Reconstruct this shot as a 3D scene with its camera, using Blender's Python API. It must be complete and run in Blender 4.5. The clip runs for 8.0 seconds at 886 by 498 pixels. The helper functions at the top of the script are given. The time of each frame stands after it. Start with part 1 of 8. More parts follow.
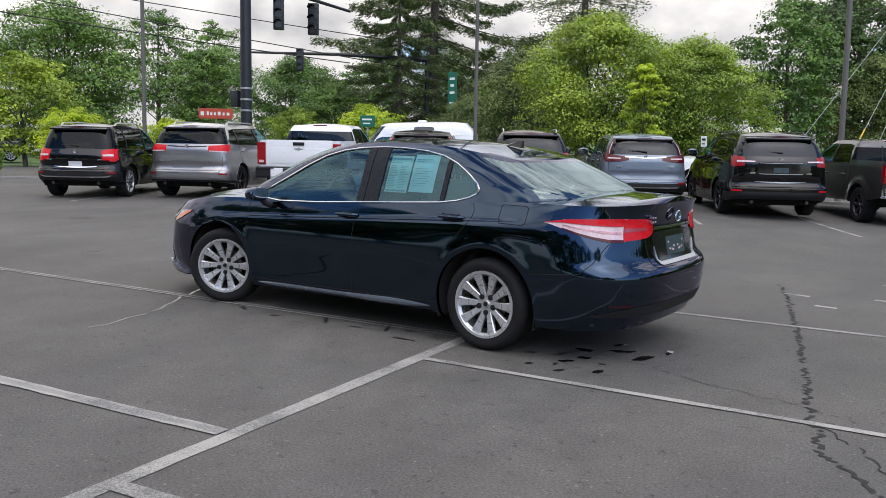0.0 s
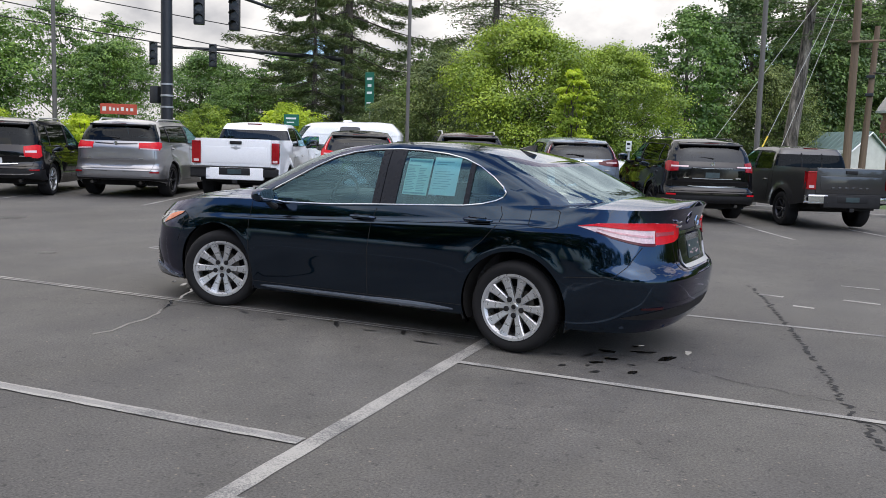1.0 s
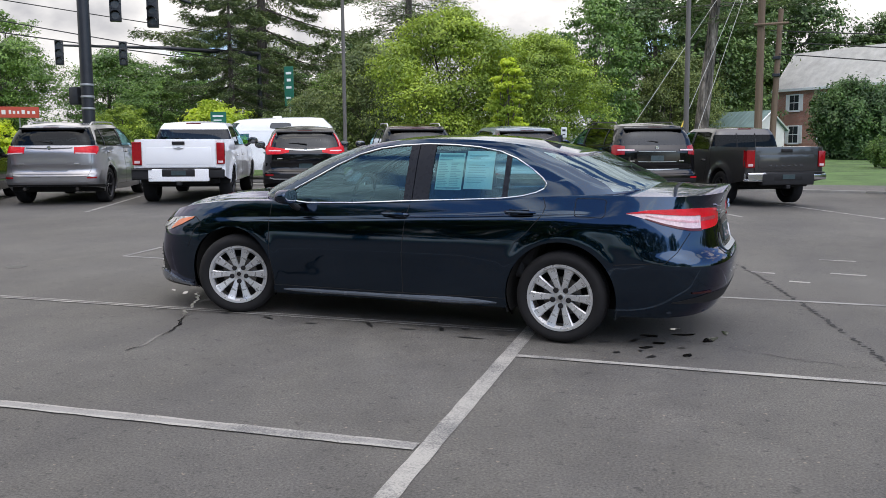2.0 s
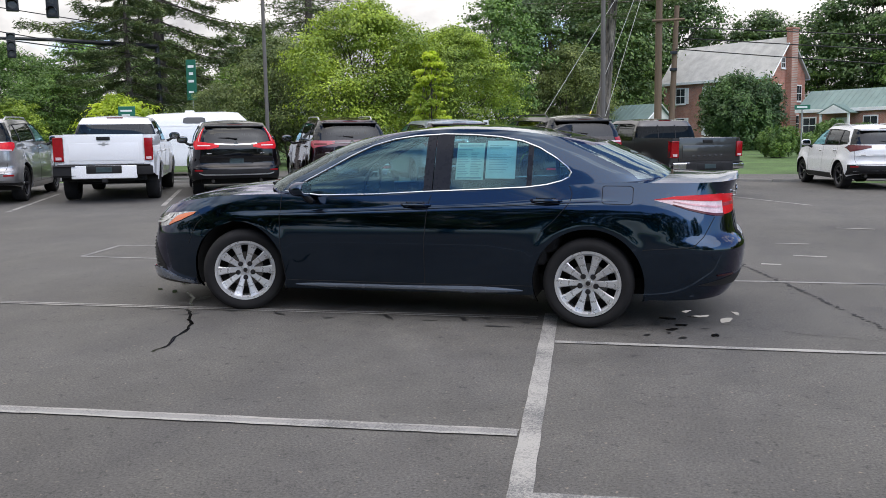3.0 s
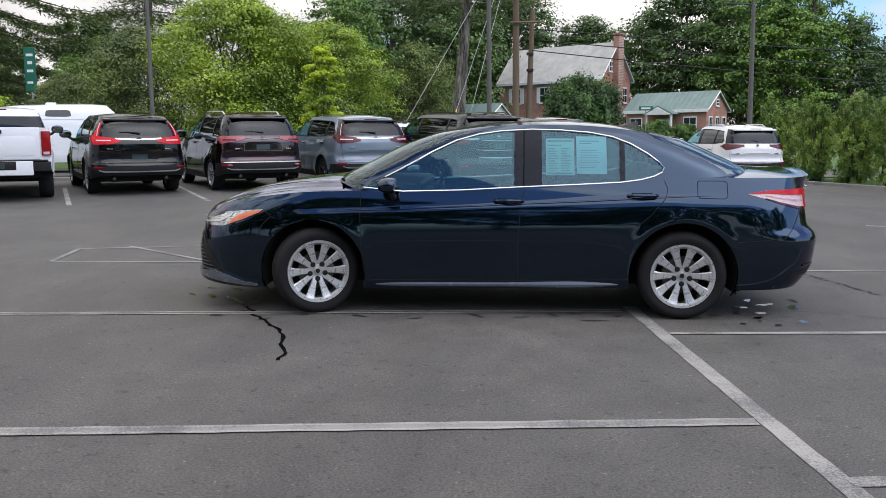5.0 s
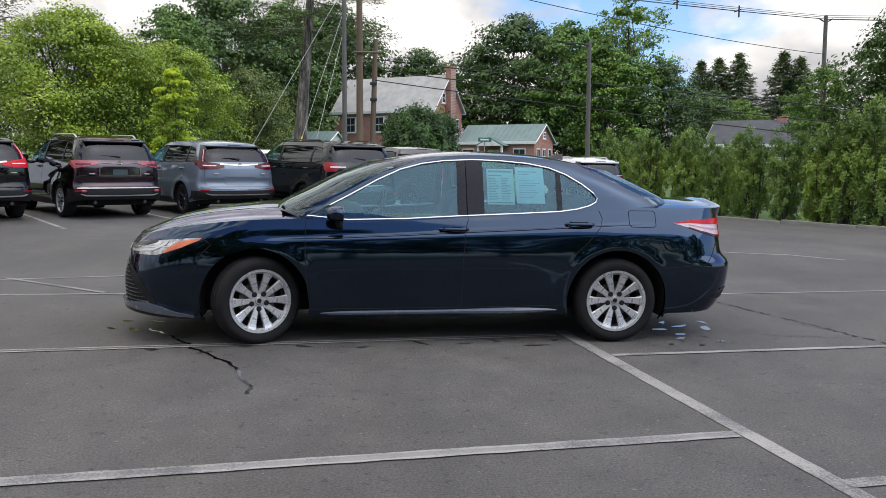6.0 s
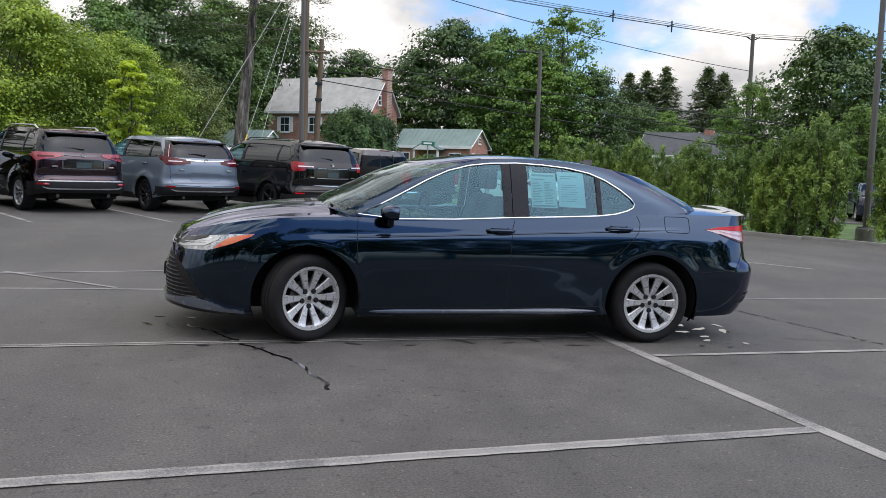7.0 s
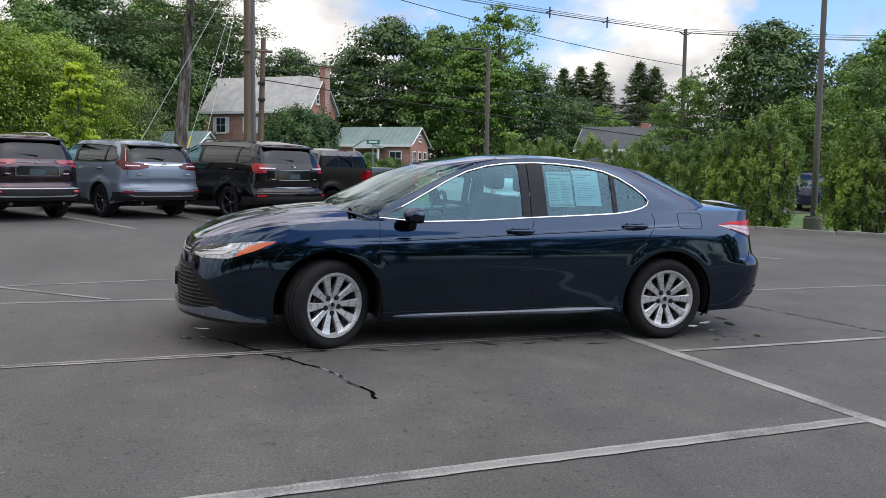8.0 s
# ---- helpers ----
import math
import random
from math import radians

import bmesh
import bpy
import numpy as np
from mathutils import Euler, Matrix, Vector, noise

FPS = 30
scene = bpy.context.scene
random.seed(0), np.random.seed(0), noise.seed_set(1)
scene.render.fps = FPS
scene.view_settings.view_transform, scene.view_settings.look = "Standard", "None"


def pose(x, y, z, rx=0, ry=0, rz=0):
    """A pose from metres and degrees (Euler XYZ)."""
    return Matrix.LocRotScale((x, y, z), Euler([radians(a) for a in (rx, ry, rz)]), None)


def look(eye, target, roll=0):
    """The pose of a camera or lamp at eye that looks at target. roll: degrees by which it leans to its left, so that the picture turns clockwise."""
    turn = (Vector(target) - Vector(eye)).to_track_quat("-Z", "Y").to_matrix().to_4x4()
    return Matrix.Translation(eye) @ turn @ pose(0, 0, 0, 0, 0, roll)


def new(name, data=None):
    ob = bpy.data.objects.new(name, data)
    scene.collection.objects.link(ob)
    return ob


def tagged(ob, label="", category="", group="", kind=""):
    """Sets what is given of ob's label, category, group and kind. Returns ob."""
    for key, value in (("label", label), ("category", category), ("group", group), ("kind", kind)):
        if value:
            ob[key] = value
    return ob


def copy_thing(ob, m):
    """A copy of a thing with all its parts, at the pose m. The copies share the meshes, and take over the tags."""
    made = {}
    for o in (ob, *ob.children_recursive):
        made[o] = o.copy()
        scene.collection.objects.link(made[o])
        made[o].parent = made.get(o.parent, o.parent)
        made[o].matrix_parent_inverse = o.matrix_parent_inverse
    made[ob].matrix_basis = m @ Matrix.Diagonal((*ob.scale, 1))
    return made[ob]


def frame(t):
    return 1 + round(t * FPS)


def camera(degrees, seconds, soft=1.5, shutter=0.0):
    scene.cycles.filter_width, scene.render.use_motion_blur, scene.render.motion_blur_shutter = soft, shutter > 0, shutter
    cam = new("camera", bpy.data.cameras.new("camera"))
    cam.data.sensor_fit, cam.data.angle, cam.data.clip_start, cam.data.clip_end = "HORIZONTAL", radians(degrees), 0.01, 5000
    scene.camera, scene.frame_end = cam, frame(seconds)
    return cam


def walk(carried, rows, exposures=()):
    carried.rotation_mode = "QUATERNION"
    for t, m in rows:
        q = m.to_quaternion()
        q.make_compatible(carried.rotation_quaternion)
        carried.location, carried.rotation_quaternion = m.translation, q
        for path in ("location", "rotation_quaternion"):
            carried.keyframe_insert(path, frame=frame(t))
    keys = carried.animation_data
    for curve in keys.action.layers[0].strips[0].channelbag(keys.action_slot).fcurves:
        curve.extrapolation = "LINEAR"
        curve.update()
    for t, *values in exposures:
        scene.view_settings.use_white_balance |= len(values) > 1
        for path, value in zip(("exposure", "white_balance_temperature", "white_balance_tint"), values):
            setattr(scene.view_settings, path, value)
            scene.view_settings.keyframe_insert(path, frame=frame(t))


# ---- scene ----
cam = camera(54.0, 8.0, 0.85)

PATH = [
    (0, (4.705, -6.044, 1.521), (3.556, -4.427, 1.264), 1.0),
    (0.5, (4.282, -6.203, 1.503), (3.264, -4.499, 1.256), 2.0),
    (1, (3.913, -6.532, 1.516), (2.961, -4.791, 1.266), 1.9),
    (1.5, (3.463, -6.739, 1.491), (2.623, -4.941, 1.241), 0.9),
    (2, (3.009, -6.904, 1.523), (2.246, -5.075, 1.256), -0.1),
    (2.2, (2.82, -7.01, 1.515), (2.147, -5.146, 1.245), 0.2),
    (3.3, (1.774, -7.324, 1.49), (1.323, -5.396, 1.209), -0.6),
    (3.5, (1.578, -7.401, 1.492), (1.224, -5.452, 1.211), -0.3),
    (4, (1.077, -7.447, 1.458), (0.914, -5.475, 1.172), 0.2),
    (4.2, (0.847, -7.485, 1.482), (0.687, -5.513, 1.192), 0.2),
    (5.5, (-0.426, -7.461, 1.473), (-0.452, -5.48, 1.198), 0.0),
    (6, (-0.884, -7.5, 1.474), (-0.617, -5.53, 1.256), 1.2),
    (6.5, (-1.391, -7.418, 1.439), (-1.02, -5.463, 1.235), 2.3),
    (7, (-1.855, -7.445, 1.429), (-1.415, -5.505, 1.225), 2.9),
    (7.5, (-2.214, -7.372, 1.43), (-1.683, -5.453, 1.238), 2.2),
    (8, (-2.477, -7.202, 1.432), (-1.895, -5.3, 1.228), 1.8),
]
# The lot climbs towards the street. Places are given on the slope; SLOPE turns them into the upright world.
SLOPE = Vector((-0.014, 0.017, 1.0)).rotation_difference(Vector((0, 0, 1))).to_matrix().to_4x4()
walk(cam, [(t, SLOPE @ look(eye, target, roll)) for t, eye, target, roll in PATH], [(0, 0.86), (2, 1.0), (4, 0.93), (6, 0.81), (8, 0.79)])


def fall(x, y):
    """The lot sinks a little towards its far eastern corner."""
    t = min(1.0, max(0.0, (x + 3.5) / 6.0))
    return -0.019 * min(9.0, max(0.0, y - 6.0)) * t * t * (3 - 2 * t)


# ---- world, sun, exposure ----
CLOUDS = (7.3, 2.2, 5.1)
SUN_EL, SUN_AZ = radians(52), radians(128)   # azimuth from +y towards +x
world = bpy.data.worlds.new("sky")
scene.world = world
world.use_nodes = True
_wn, _wl = world.node_tree.nodes, world.node_tree.links
_wn.clear()
_out = _wn.new("ShaderNodeOutputWorld")
_bg = _wn.new("ShaderNodeBackground")
_sky = _wn.new("ShaderNodeTexSky")
_sky.sky_type, _sky.sun_disc = "NISHITA", False
_sky.sun_elevation, _sky.sun_rotation = SUN_EL, SUN_AZ
_sky.air_density, _sky.dust_density, _sky.ozone_density = 1.0, 1.2, 2.0
# cumulus clouds: large broken masses with softer grey undersides
_big, _small = _wn.new("ShaderNodeTexNoise"), _wn.new("ShaderNodeTexNoise")
_big.inputs["Scale"].default_value, _big.inputs["Detail"].default_value, _big.inputs["Roughness"].default_value = 4.2, 9.0, 0.52
_big.inputs["Distortion"].default_value = 0.25
_small.inputs["Scale"].default_value, _small.inputs["Detail"].default_value = 8.0, 8.0
_cover = _wn.new("ShaderNodeValToRGB")
_cover.color_ramp.elements[0].position, _cover.color_ramp.elements[1].position = 0.465, 0.54
_shade = _wn.new("ShaderNodeValToRGB")
_shade.color_ramp.elements[0].position, _shade.color_ramp.elements[0].color = 0.32, (3.7, 3.7, 3.95, 1)
_shade.color_ramp.elements[1].position, _shade.color_ramp.elements[1].color = 0.62, (9.0, 8.7, 8.45, 1)
_mix = _wn.new("ShaderNodeMix")
_mix.data_type = "RGBA"
_where, _shift = _wn.new("ShaderNodeTexCoord"), _wn.new("ShaderNodeMapping")
_shift.inputs["Location"].default_value, _shift.inputs["Scale"].default_value = CLOUDS, (1.0, 1.0, 1.6)
_wl.new(_where.outputs["Generated"], _shift.inputs["Vector"])
_wl.new(_shift.outputs["Vector"], _big.inputs["Vector"])
_wl.new(_shift.outputs["Vector"], _small.inputs["Vector"])
# the cloud thickens to a closed deck over the western half
_axis, _lean, _sum = _wn.new("ShaderNodeSeparateXYZ"), _wn.new("ShaderNodeMath"), _wn.new("ShaderNodeMath")
_lean.operation, _sum.operation = "MULTIPLY", "ADD"
_lean.inputs[1].default_value = -0.19
_wl.new(_where.outputs["Generated"], _axis.inputs["Vector"])
_wl.new(_axis.outputs["X"], _lean.inputs[0])
_wl.new(_big.outputs["Fac"], _sum.inputs[0])
_wl.new(_lean.outputs["Value"], _sum.inputs[1])
_clearing, _total = _wn.new("ShaderNodeMath"), _wn.new("ShaderNodeMath")    # and breaks up towards the south
_clearing.operation, _total.operation = "MULTIPLY", "ADD"
_clearing.inputs[1].default_value = 0.12
_wl.new(_axis.outputs["Y"], _clearing.inputs[0])
_wl.new(_sum.outputs["Value"], _total.inputs[0])
_wl.new(_clearing.outputs["Value"], _total.inputs[1])
_wl.new(_total.outputs["Value"], _cover.inputs["Fac"])
_wl.new(_small.outputs["Fac"], _shade.inputs["Fac"])
_wl.new(_cover.outputs["Color"], _mix.inputs["Factor"])
_clear = _wn.new("ShaderNodeMix")
_clear.data_type, _clear.blend_type = "RGBA", "MULTIPLY"
_clear.inputs["Factor"].default_value, _clear.inputs["B"].default_value = 1.0, (0.78, 0.90, 1.08, 1)
_wl.new(_sky.outputs["Color"], _clear.inputs["A"])
_wl.new(_clear.outputs["Result"], _mix.inputs["A"])
# an overcast sky brightens from the horizon to the zenith
_rise, _glow = _wn.new("ShaderNodeMapRange"), _wn.new("ShaderNodeMix")
_rise.inputs["To Min"].default_value, _rise.inputs["To Max"].default_value = 0.46, 1.5
_glow.data_type, _glow.blend_type = "RGBA", "MULTIPLY"
_glow.inputs["Factor"].default_value = 1.0
_wl.new(_axis.outputs["Z"], _rise.inputs["Value"])
_wl.new(_shade.outputs["Color"], _glow.inputs["A"])
_wl.new(_rise.outputs["Result"], _glow.inputs["B"])
_wl.new(_glow.outputs["Result"], _mix.inputs["B"])
_wl.new(_mix.outputs["Result"], _bg.inputs["Color"])
_bg.inputs["Strength"].default_value = 0.12
_wl.new(_bg.outputs["Background"], _out.inputs["Surface"])

_sun = bpy.data.lights.new("sun", "SUN")
_sun.energy, _sun.angle, _sun.color = 1.25, radians(80), (1.0, 0.87, 0.72)
_sunob = new("sun", _sun)
_sunob.matrix_world = look((math.sin(SUN_AZ) * 60, math.cos(SUN_AZ) * 60, math.tan(SUN_EL) * 60), (0, 0, 0))


# ---- materials ----
def nodes_of(name):
    m = bpy.data.materials.new(name)
    m.use_nodes = True
    n, l = m.node_tree.nodes, m.node_tree.links
    return m, n, l, n["Principled BSDF"]


def noise_node(n, l, scale, detail=4.0, rough=0.55, coord="Object", stretch=None):
    tc = n.new("ShaderNodeTexCoord")
    t = n.new("ShaderNodeTexNoise")
    t.inputs["Scale"].default_value, t.inputs["Detail"].default_value, t.inputs["Roughness"].default_value = scale, detail, rough
    src = tc.outputs[coord]
    if stretch:
        mp = n.new("ShaderNodeMapping")
        mp.inputs["Scale"].default_value = stretch
        l.new(src, mp.inputs["Vector"])
        src = mp.outputs["Vector"]
    l.new(src, t.inputs["Vector"])
    return t


def ramp(n, l, src, stops):
    r = n.new("ShaderNodeValToRGB")
    e = r.color_ramp.elements
    while len(e) < len(stops):
        e.new(0.5)
    for k, (p, c) in enumerate(stops):
        e[k].position, e[k].color = p, (*c, 1) if len(c) == 3 else c
    l.new(src, r.inputs["Fac"])
    return r


def mixed(n, l, fac, a, b, kind="MIX"):
    m = n.new("ShaderNodeMix")
    m.data_type, m.blend_type = "RGBA", kind
    for sock, v in (("Factor", fac), ("A", a), ("B", b)):
        if isinstance(v, (int, float)):
            m.inputs[sock].default_value = v
        elif isinstance(v, tuple):
            m.inputs[sock].default_value = (*v, 1)
        else:
            l.new(v, m.inputs[sock])
    return m.outputs["Result"]


def bumped(n, l, b, src, strength, distance=0.01):
    k = n.new("ShaderNodeBump")
    k.inputs["Strength"].default_value, k.inputs["Distance"].default_value = strength, distance
    l.new(src, k.inputs["Height"])
    l.new(k.outputs["Normal"], b.inputs["Normal"])


def surface(name, color, rough=0.6, metal=0.0, vary=0.25, scale=3.0, fine=60.0, bump=0.0, dist=0.005, coat=0.0, spec=0.5, stretch=None, island=False, spread=0.0):
    """A plain material with tone variation at a coarse and a fine scale."""
    m, n, l, b = nodes_of(name)
    a, f = noise_node(n, l, scale, stretch=stretch), noise_node(n, l, fine, 3, stretch=stretch)
    dark, light = tuple(c * (1 - vary) for c in color), tuple(min(1, c * (1 + vary)) for c in color)
    c1 = ramp(n, l, a.outputs["Fac"], [(0.3, dark), (0.7, light)]).outputs["Color"]
    c2 = ramp(n, l, f.outputs["Fac"], [(0.3, (1 - vary * 0.6,) * 3), (0.7, (1 + vary * 0.6,) * 3)]).outputs["Color"]
    out = mixed(n, l, 1.0, c1, c2, "MULTIPLY")
    if spread:
        info = n.new("ShaderNodeNewGeometry" if island else "ShaderNodeObjectInfo")
        r = ramp(n, l, info.outputs["Random Per Island" if island else "Random"], [(0, (1 - spread,) * 3), (1, (1 + spread,) * 3)])
        out = mixed(n, l, 1.0, out, r.outputs["Color"], "MULTIPLY")
    l.new(out, b.inputs["Base Color"])
    rr = ramp(n, l, f.outputs["Fac"], [(0.3, (max(0, rough - 0.08),) * 3), (0.7, (min(1, rough + 0.08),) * 3)])
    l.new(rr.outputs["Color"], b.inputs["Roughness"])
    b.inputs["Metallic"].default_value = metal
    b.inputs["Coat Weight"].default_value = coat
    b.inputs["Specular IOR Level"].default_value = spec
    b.inputs["Coat Roughness"].default_value = 0.05
    if bump:
        bumped(n, l, b, f.outputs["Fac"], bump, dist)
    return m


def car_paint(name, color, metal=0.5, rough=0.35, dust=0.06, coat_ior=1.5, edge=(1.0, 1.0, 1.0)):
    """Clear-coated paint with a flake grain and a thin film of road dust."""
    m, n, l, b = nodes_of(name)
    fl, du = noise_node(n, l, 900, 1), noise_node(n, l, 3.5, 6)
    flake = ramp(n, l, fl.outputs["Fac"], [(0.35, tuple(c * 0.8 for c in color)), (0.65, tuple(min(1, c * 1.25) for c in color))])
    dusty = ramp(n, l, du.outputs["Fac"], [(0.35, (0, 0, 0)), (0.75, (dust,) * 3)])
    l.new(mixed(n, l, dusty.outputs["Color"], flake.outputs["Color"], (0.25, 0.23, 0.2)), b.inputs["Base Color"])
    b.inputs["Metallic"].default_value, b.inputs["Roughness"].default_value = metal, rough
    if not metal:
        b.inputs["Specular IOR Level"].default_value = 0.0      # the clear coat alone is glossy
    b.inputs["Coat Weight"].default_value = 1.0
    b.inputs["Coat IOR"].default_value = coat_ior
    b.inputs["Specular Tint"].default_value = (*edge, 1)
    cr = ramp(n, l, du.outputs["Fac"], [(0.3, (0.02,) * 3), (0.8, (0.07,) * 3)])
    l.new(cr.outputs["Color"], b.inputs["Coat Roughness"])
    return m


def tinted_glass(name, tint, gloss=(1.0, 1.0, 1.0), ior=1.5):
    m, n, l, b = nodes_of(name)
    n.remove(b)
    out = n["Material Output"]
    tr, gl, mx, fr = n.new("ShaderNodeBsdfTransparent"), n.new("ShaderNodeBsdfGlossy"), n.new("ShaderNodeMixShader"), n.new("ShaderNodeFresnel")
    tr.inputs["Color"].default_value = (*tint, 1)
    gl.inputs["Roughness"].default_value = 0.015
    gl.inputs["Color"].default_value = (*gloss, 1)
    fr.inputs["IOR"].default_value = ior
    l.new(fr.outputs["Fac"], mx.inputs["Fac"])
    l.new(tr.outputs["BSDF"], mx.inputs[1])
    l.new(gl.outputs["BSDF"], mx.inputs[2])
    l.new(mx.outputs["Shader"], out.inputs["Surface"])
    return m


def leaf_material(name, dark, light, trans=0.35, rough=0.55):
    """Leaves: tone differs leaf by leaf and over the crown; light passes through."""
    m, n, l, b = nodes_of(name)
    geo = n.new("ShaderNodeNewGeometry")
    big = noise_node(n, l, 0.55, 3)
    soft = [tuple(a + (b - a) * k for a, b in zip(dark, light)) for k in (0.18, 0.88)]
    c1 = ramp(n, l, geo.outputs["Random Per Island"], [(0.0, soft[0]), (1.0, soft[1])]).outputs["Color"]
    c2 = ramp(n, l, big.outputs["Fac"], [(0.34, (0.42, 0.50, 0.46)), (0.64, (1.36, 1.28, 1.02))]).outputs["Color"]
    info = n.new("ShaderNodeObjectInfo")
    c3 = ramp(n, l, info.outputs["Random"], [(0, (0.85, 0.88, 0.9)), (1, (1.15, 1.1, 0.95))]).outputs["Color"]
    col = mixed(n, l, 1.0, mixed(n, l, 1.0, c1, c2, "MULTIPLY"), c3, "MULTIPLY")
    l.new(col, b.inputs["Base Color"])
    b.inputs["Roughness"].default_value = rough
    t, mx = n.new("ShaderNodeBsdfTranslucent"), n.new("ShaderNodeMixShader")
    mx.inputs["Fac"].default_value = trans
    l.new(col, t.inputs["Color"])
    l.new(b.outputs["BSDF"], mx.inputs[1])
    l.new(t.outputs["BSDF"], mx.inputs[2])
    l.new(mx.outputs["Shader"], n["Material Output"].inputs["Surface"])
    return m


def asphalt_material(name, base=0.090):
    """Weathered asphalt: broad tone patches, blotches, grit and pale chips of stone."""
    m, n, l, b = nodes_of(name)
    patch, mid, grit, chip = noise_node(n, l, 0.28, 6, 0.62), noise_node(n, l, 2.6, 7, 0.7), noise_node(n, l, 70, 4, 0.85), noise_node(n, l, 34, 3)
    stain = noise_node(n, l, 0.9, 5, 0.6, stretch=(1.0, 0.45, 1.0))
    c = ramp(n, l, patch.outputs["Fac"], [(0.3, (base * 0.81, base * 0.775, base * 0.725)), (0.7, (base * 1.17, base * 1.135, base * 1.075))]).outputs["Color"]
    c = mixed(n, l, 1.0, c, ramp(n, l, stain.outputs["Fac"], [(0.35, (0.84, 0.84, 0.86)), (0.6, (1.06, 1.055, 1.03))]).outputs["Color"], "MULTIPLY")
    c = mixed(n, l, 1.0, c, ramp(n, l, mid.outputs["Fac"], [(0.3, (0.78,) * 3), (0.7, (1.2,) * 3)]).outputs["Color"], "MULTIPLY")
    c = mixed(n, l, 1.0, c, ramp(n, l, grit.outputs["Fac"], [(0.3, (0.34,) * 3), (0.72, (1.75,) * 3)]).outputs["Color"], "MULTIPLY")
    c = mixed(n, l, ramp(n, l, chip.outputs["Fac"], [(0.65, (0, 0, 0)), (0.74, (0.7,) * 3)]).outputs["Color"], c, (0.27, 0.22, 0.18))
    pit = noise_node(n, l, 11, 5, 0.75)
    c = mixed(n, l, 1.0, c, ramp(n, l, pit.outputs["Fac"], [(0.33, (0.5, 0.5, 0.52)), (0.42, (1.0, 0.995, 0.985))]).outputs["Color"], "MULTIPLY")
    l.new(c, b.inputs["Base Color"])
    rr = ramp(n, l, mid.outputs["Fac"], [(0.3, (0.72,) * 3), (0.7, (0.9,) * 3)])
    l.new(rr.outputs["Color"], b.inputs["Roughness"])
    b.inputs["Specular IOR Level"].default_value = 0.35
    bumped(n, l, b, grit.outputs["Fac"], 0.6, 0.005)
    return m


def worn_paint(name, color, wear=(0.50, 0.66), under=0.07):
    """Road paint, worn through in specks to the asphalt below."""
    m, n, l, b = nodes_of(name)
    g, h = noise_node(n, l, 95, 4, 0.75), noise_node(n, l, 2.2, 4)
    f = mixed(n, l, 0.45, g.outputs["Fac"], h.outputs["Fac"])
    k = ramp(n, l, f, [(wear[0], (0, 0, 0)), (wear[1], (1, 1, 1))]).outputs["Color"]
    l.new(mixed(n, l, k, color, (under, under, under)), b.inputs["Base Color"])
    b.inputs["Roughness"].default_value = 0.8
    bumped(n, l, b, g.outputs["Fac"], 0.3, 0.003)
    return m


def brick_material(name, scale=1.0):
    m, n, l, b = nodes_of(name)
    tc = n.new("ShaderNodeTexCoord")
    br = n.new("ShaderNodeTexBrick")
    mp = n.new("ShaderNodeMapping")
    mp.inputs["Rotation"].default_value = (radians(90), 0, 0)
    l.new(tc.outputs["Object"], mp.inputs["Vector"])
    l.new(mp.outputs["Vector"], br.inputs["Vector"])
    for k, v in (("Color1", (0.41, 0.165, 0.11, 1)), ("Color2", (0.32, 0.125, 0.085, 1)), ("Mortar", (0.38, 0.33, 0.29, 1))):
        br.inputs[k].default_value = v
    for k, v in (("Scale", 1.0), ("Brick Width", 0.22), ("Row Height", 0.075), ("Mortar Size", 0.009)):
        br.inputs[k].default_value = v
    big = noise_node(n, l, 1.3, 4)
    col = mixed(n, l, 1.0, br.outputs["Color"], ramp(n, l, big.outputs["Fac"], [(0.3, (0.8,) * 3), (0.7, (1.2,) * 3)]).outputs["Color"], "MULTIPLY")
    l.new(col, b.inputs["Base Color"])
    b.inputs["Roughness"].default_value = 0.9
    return m


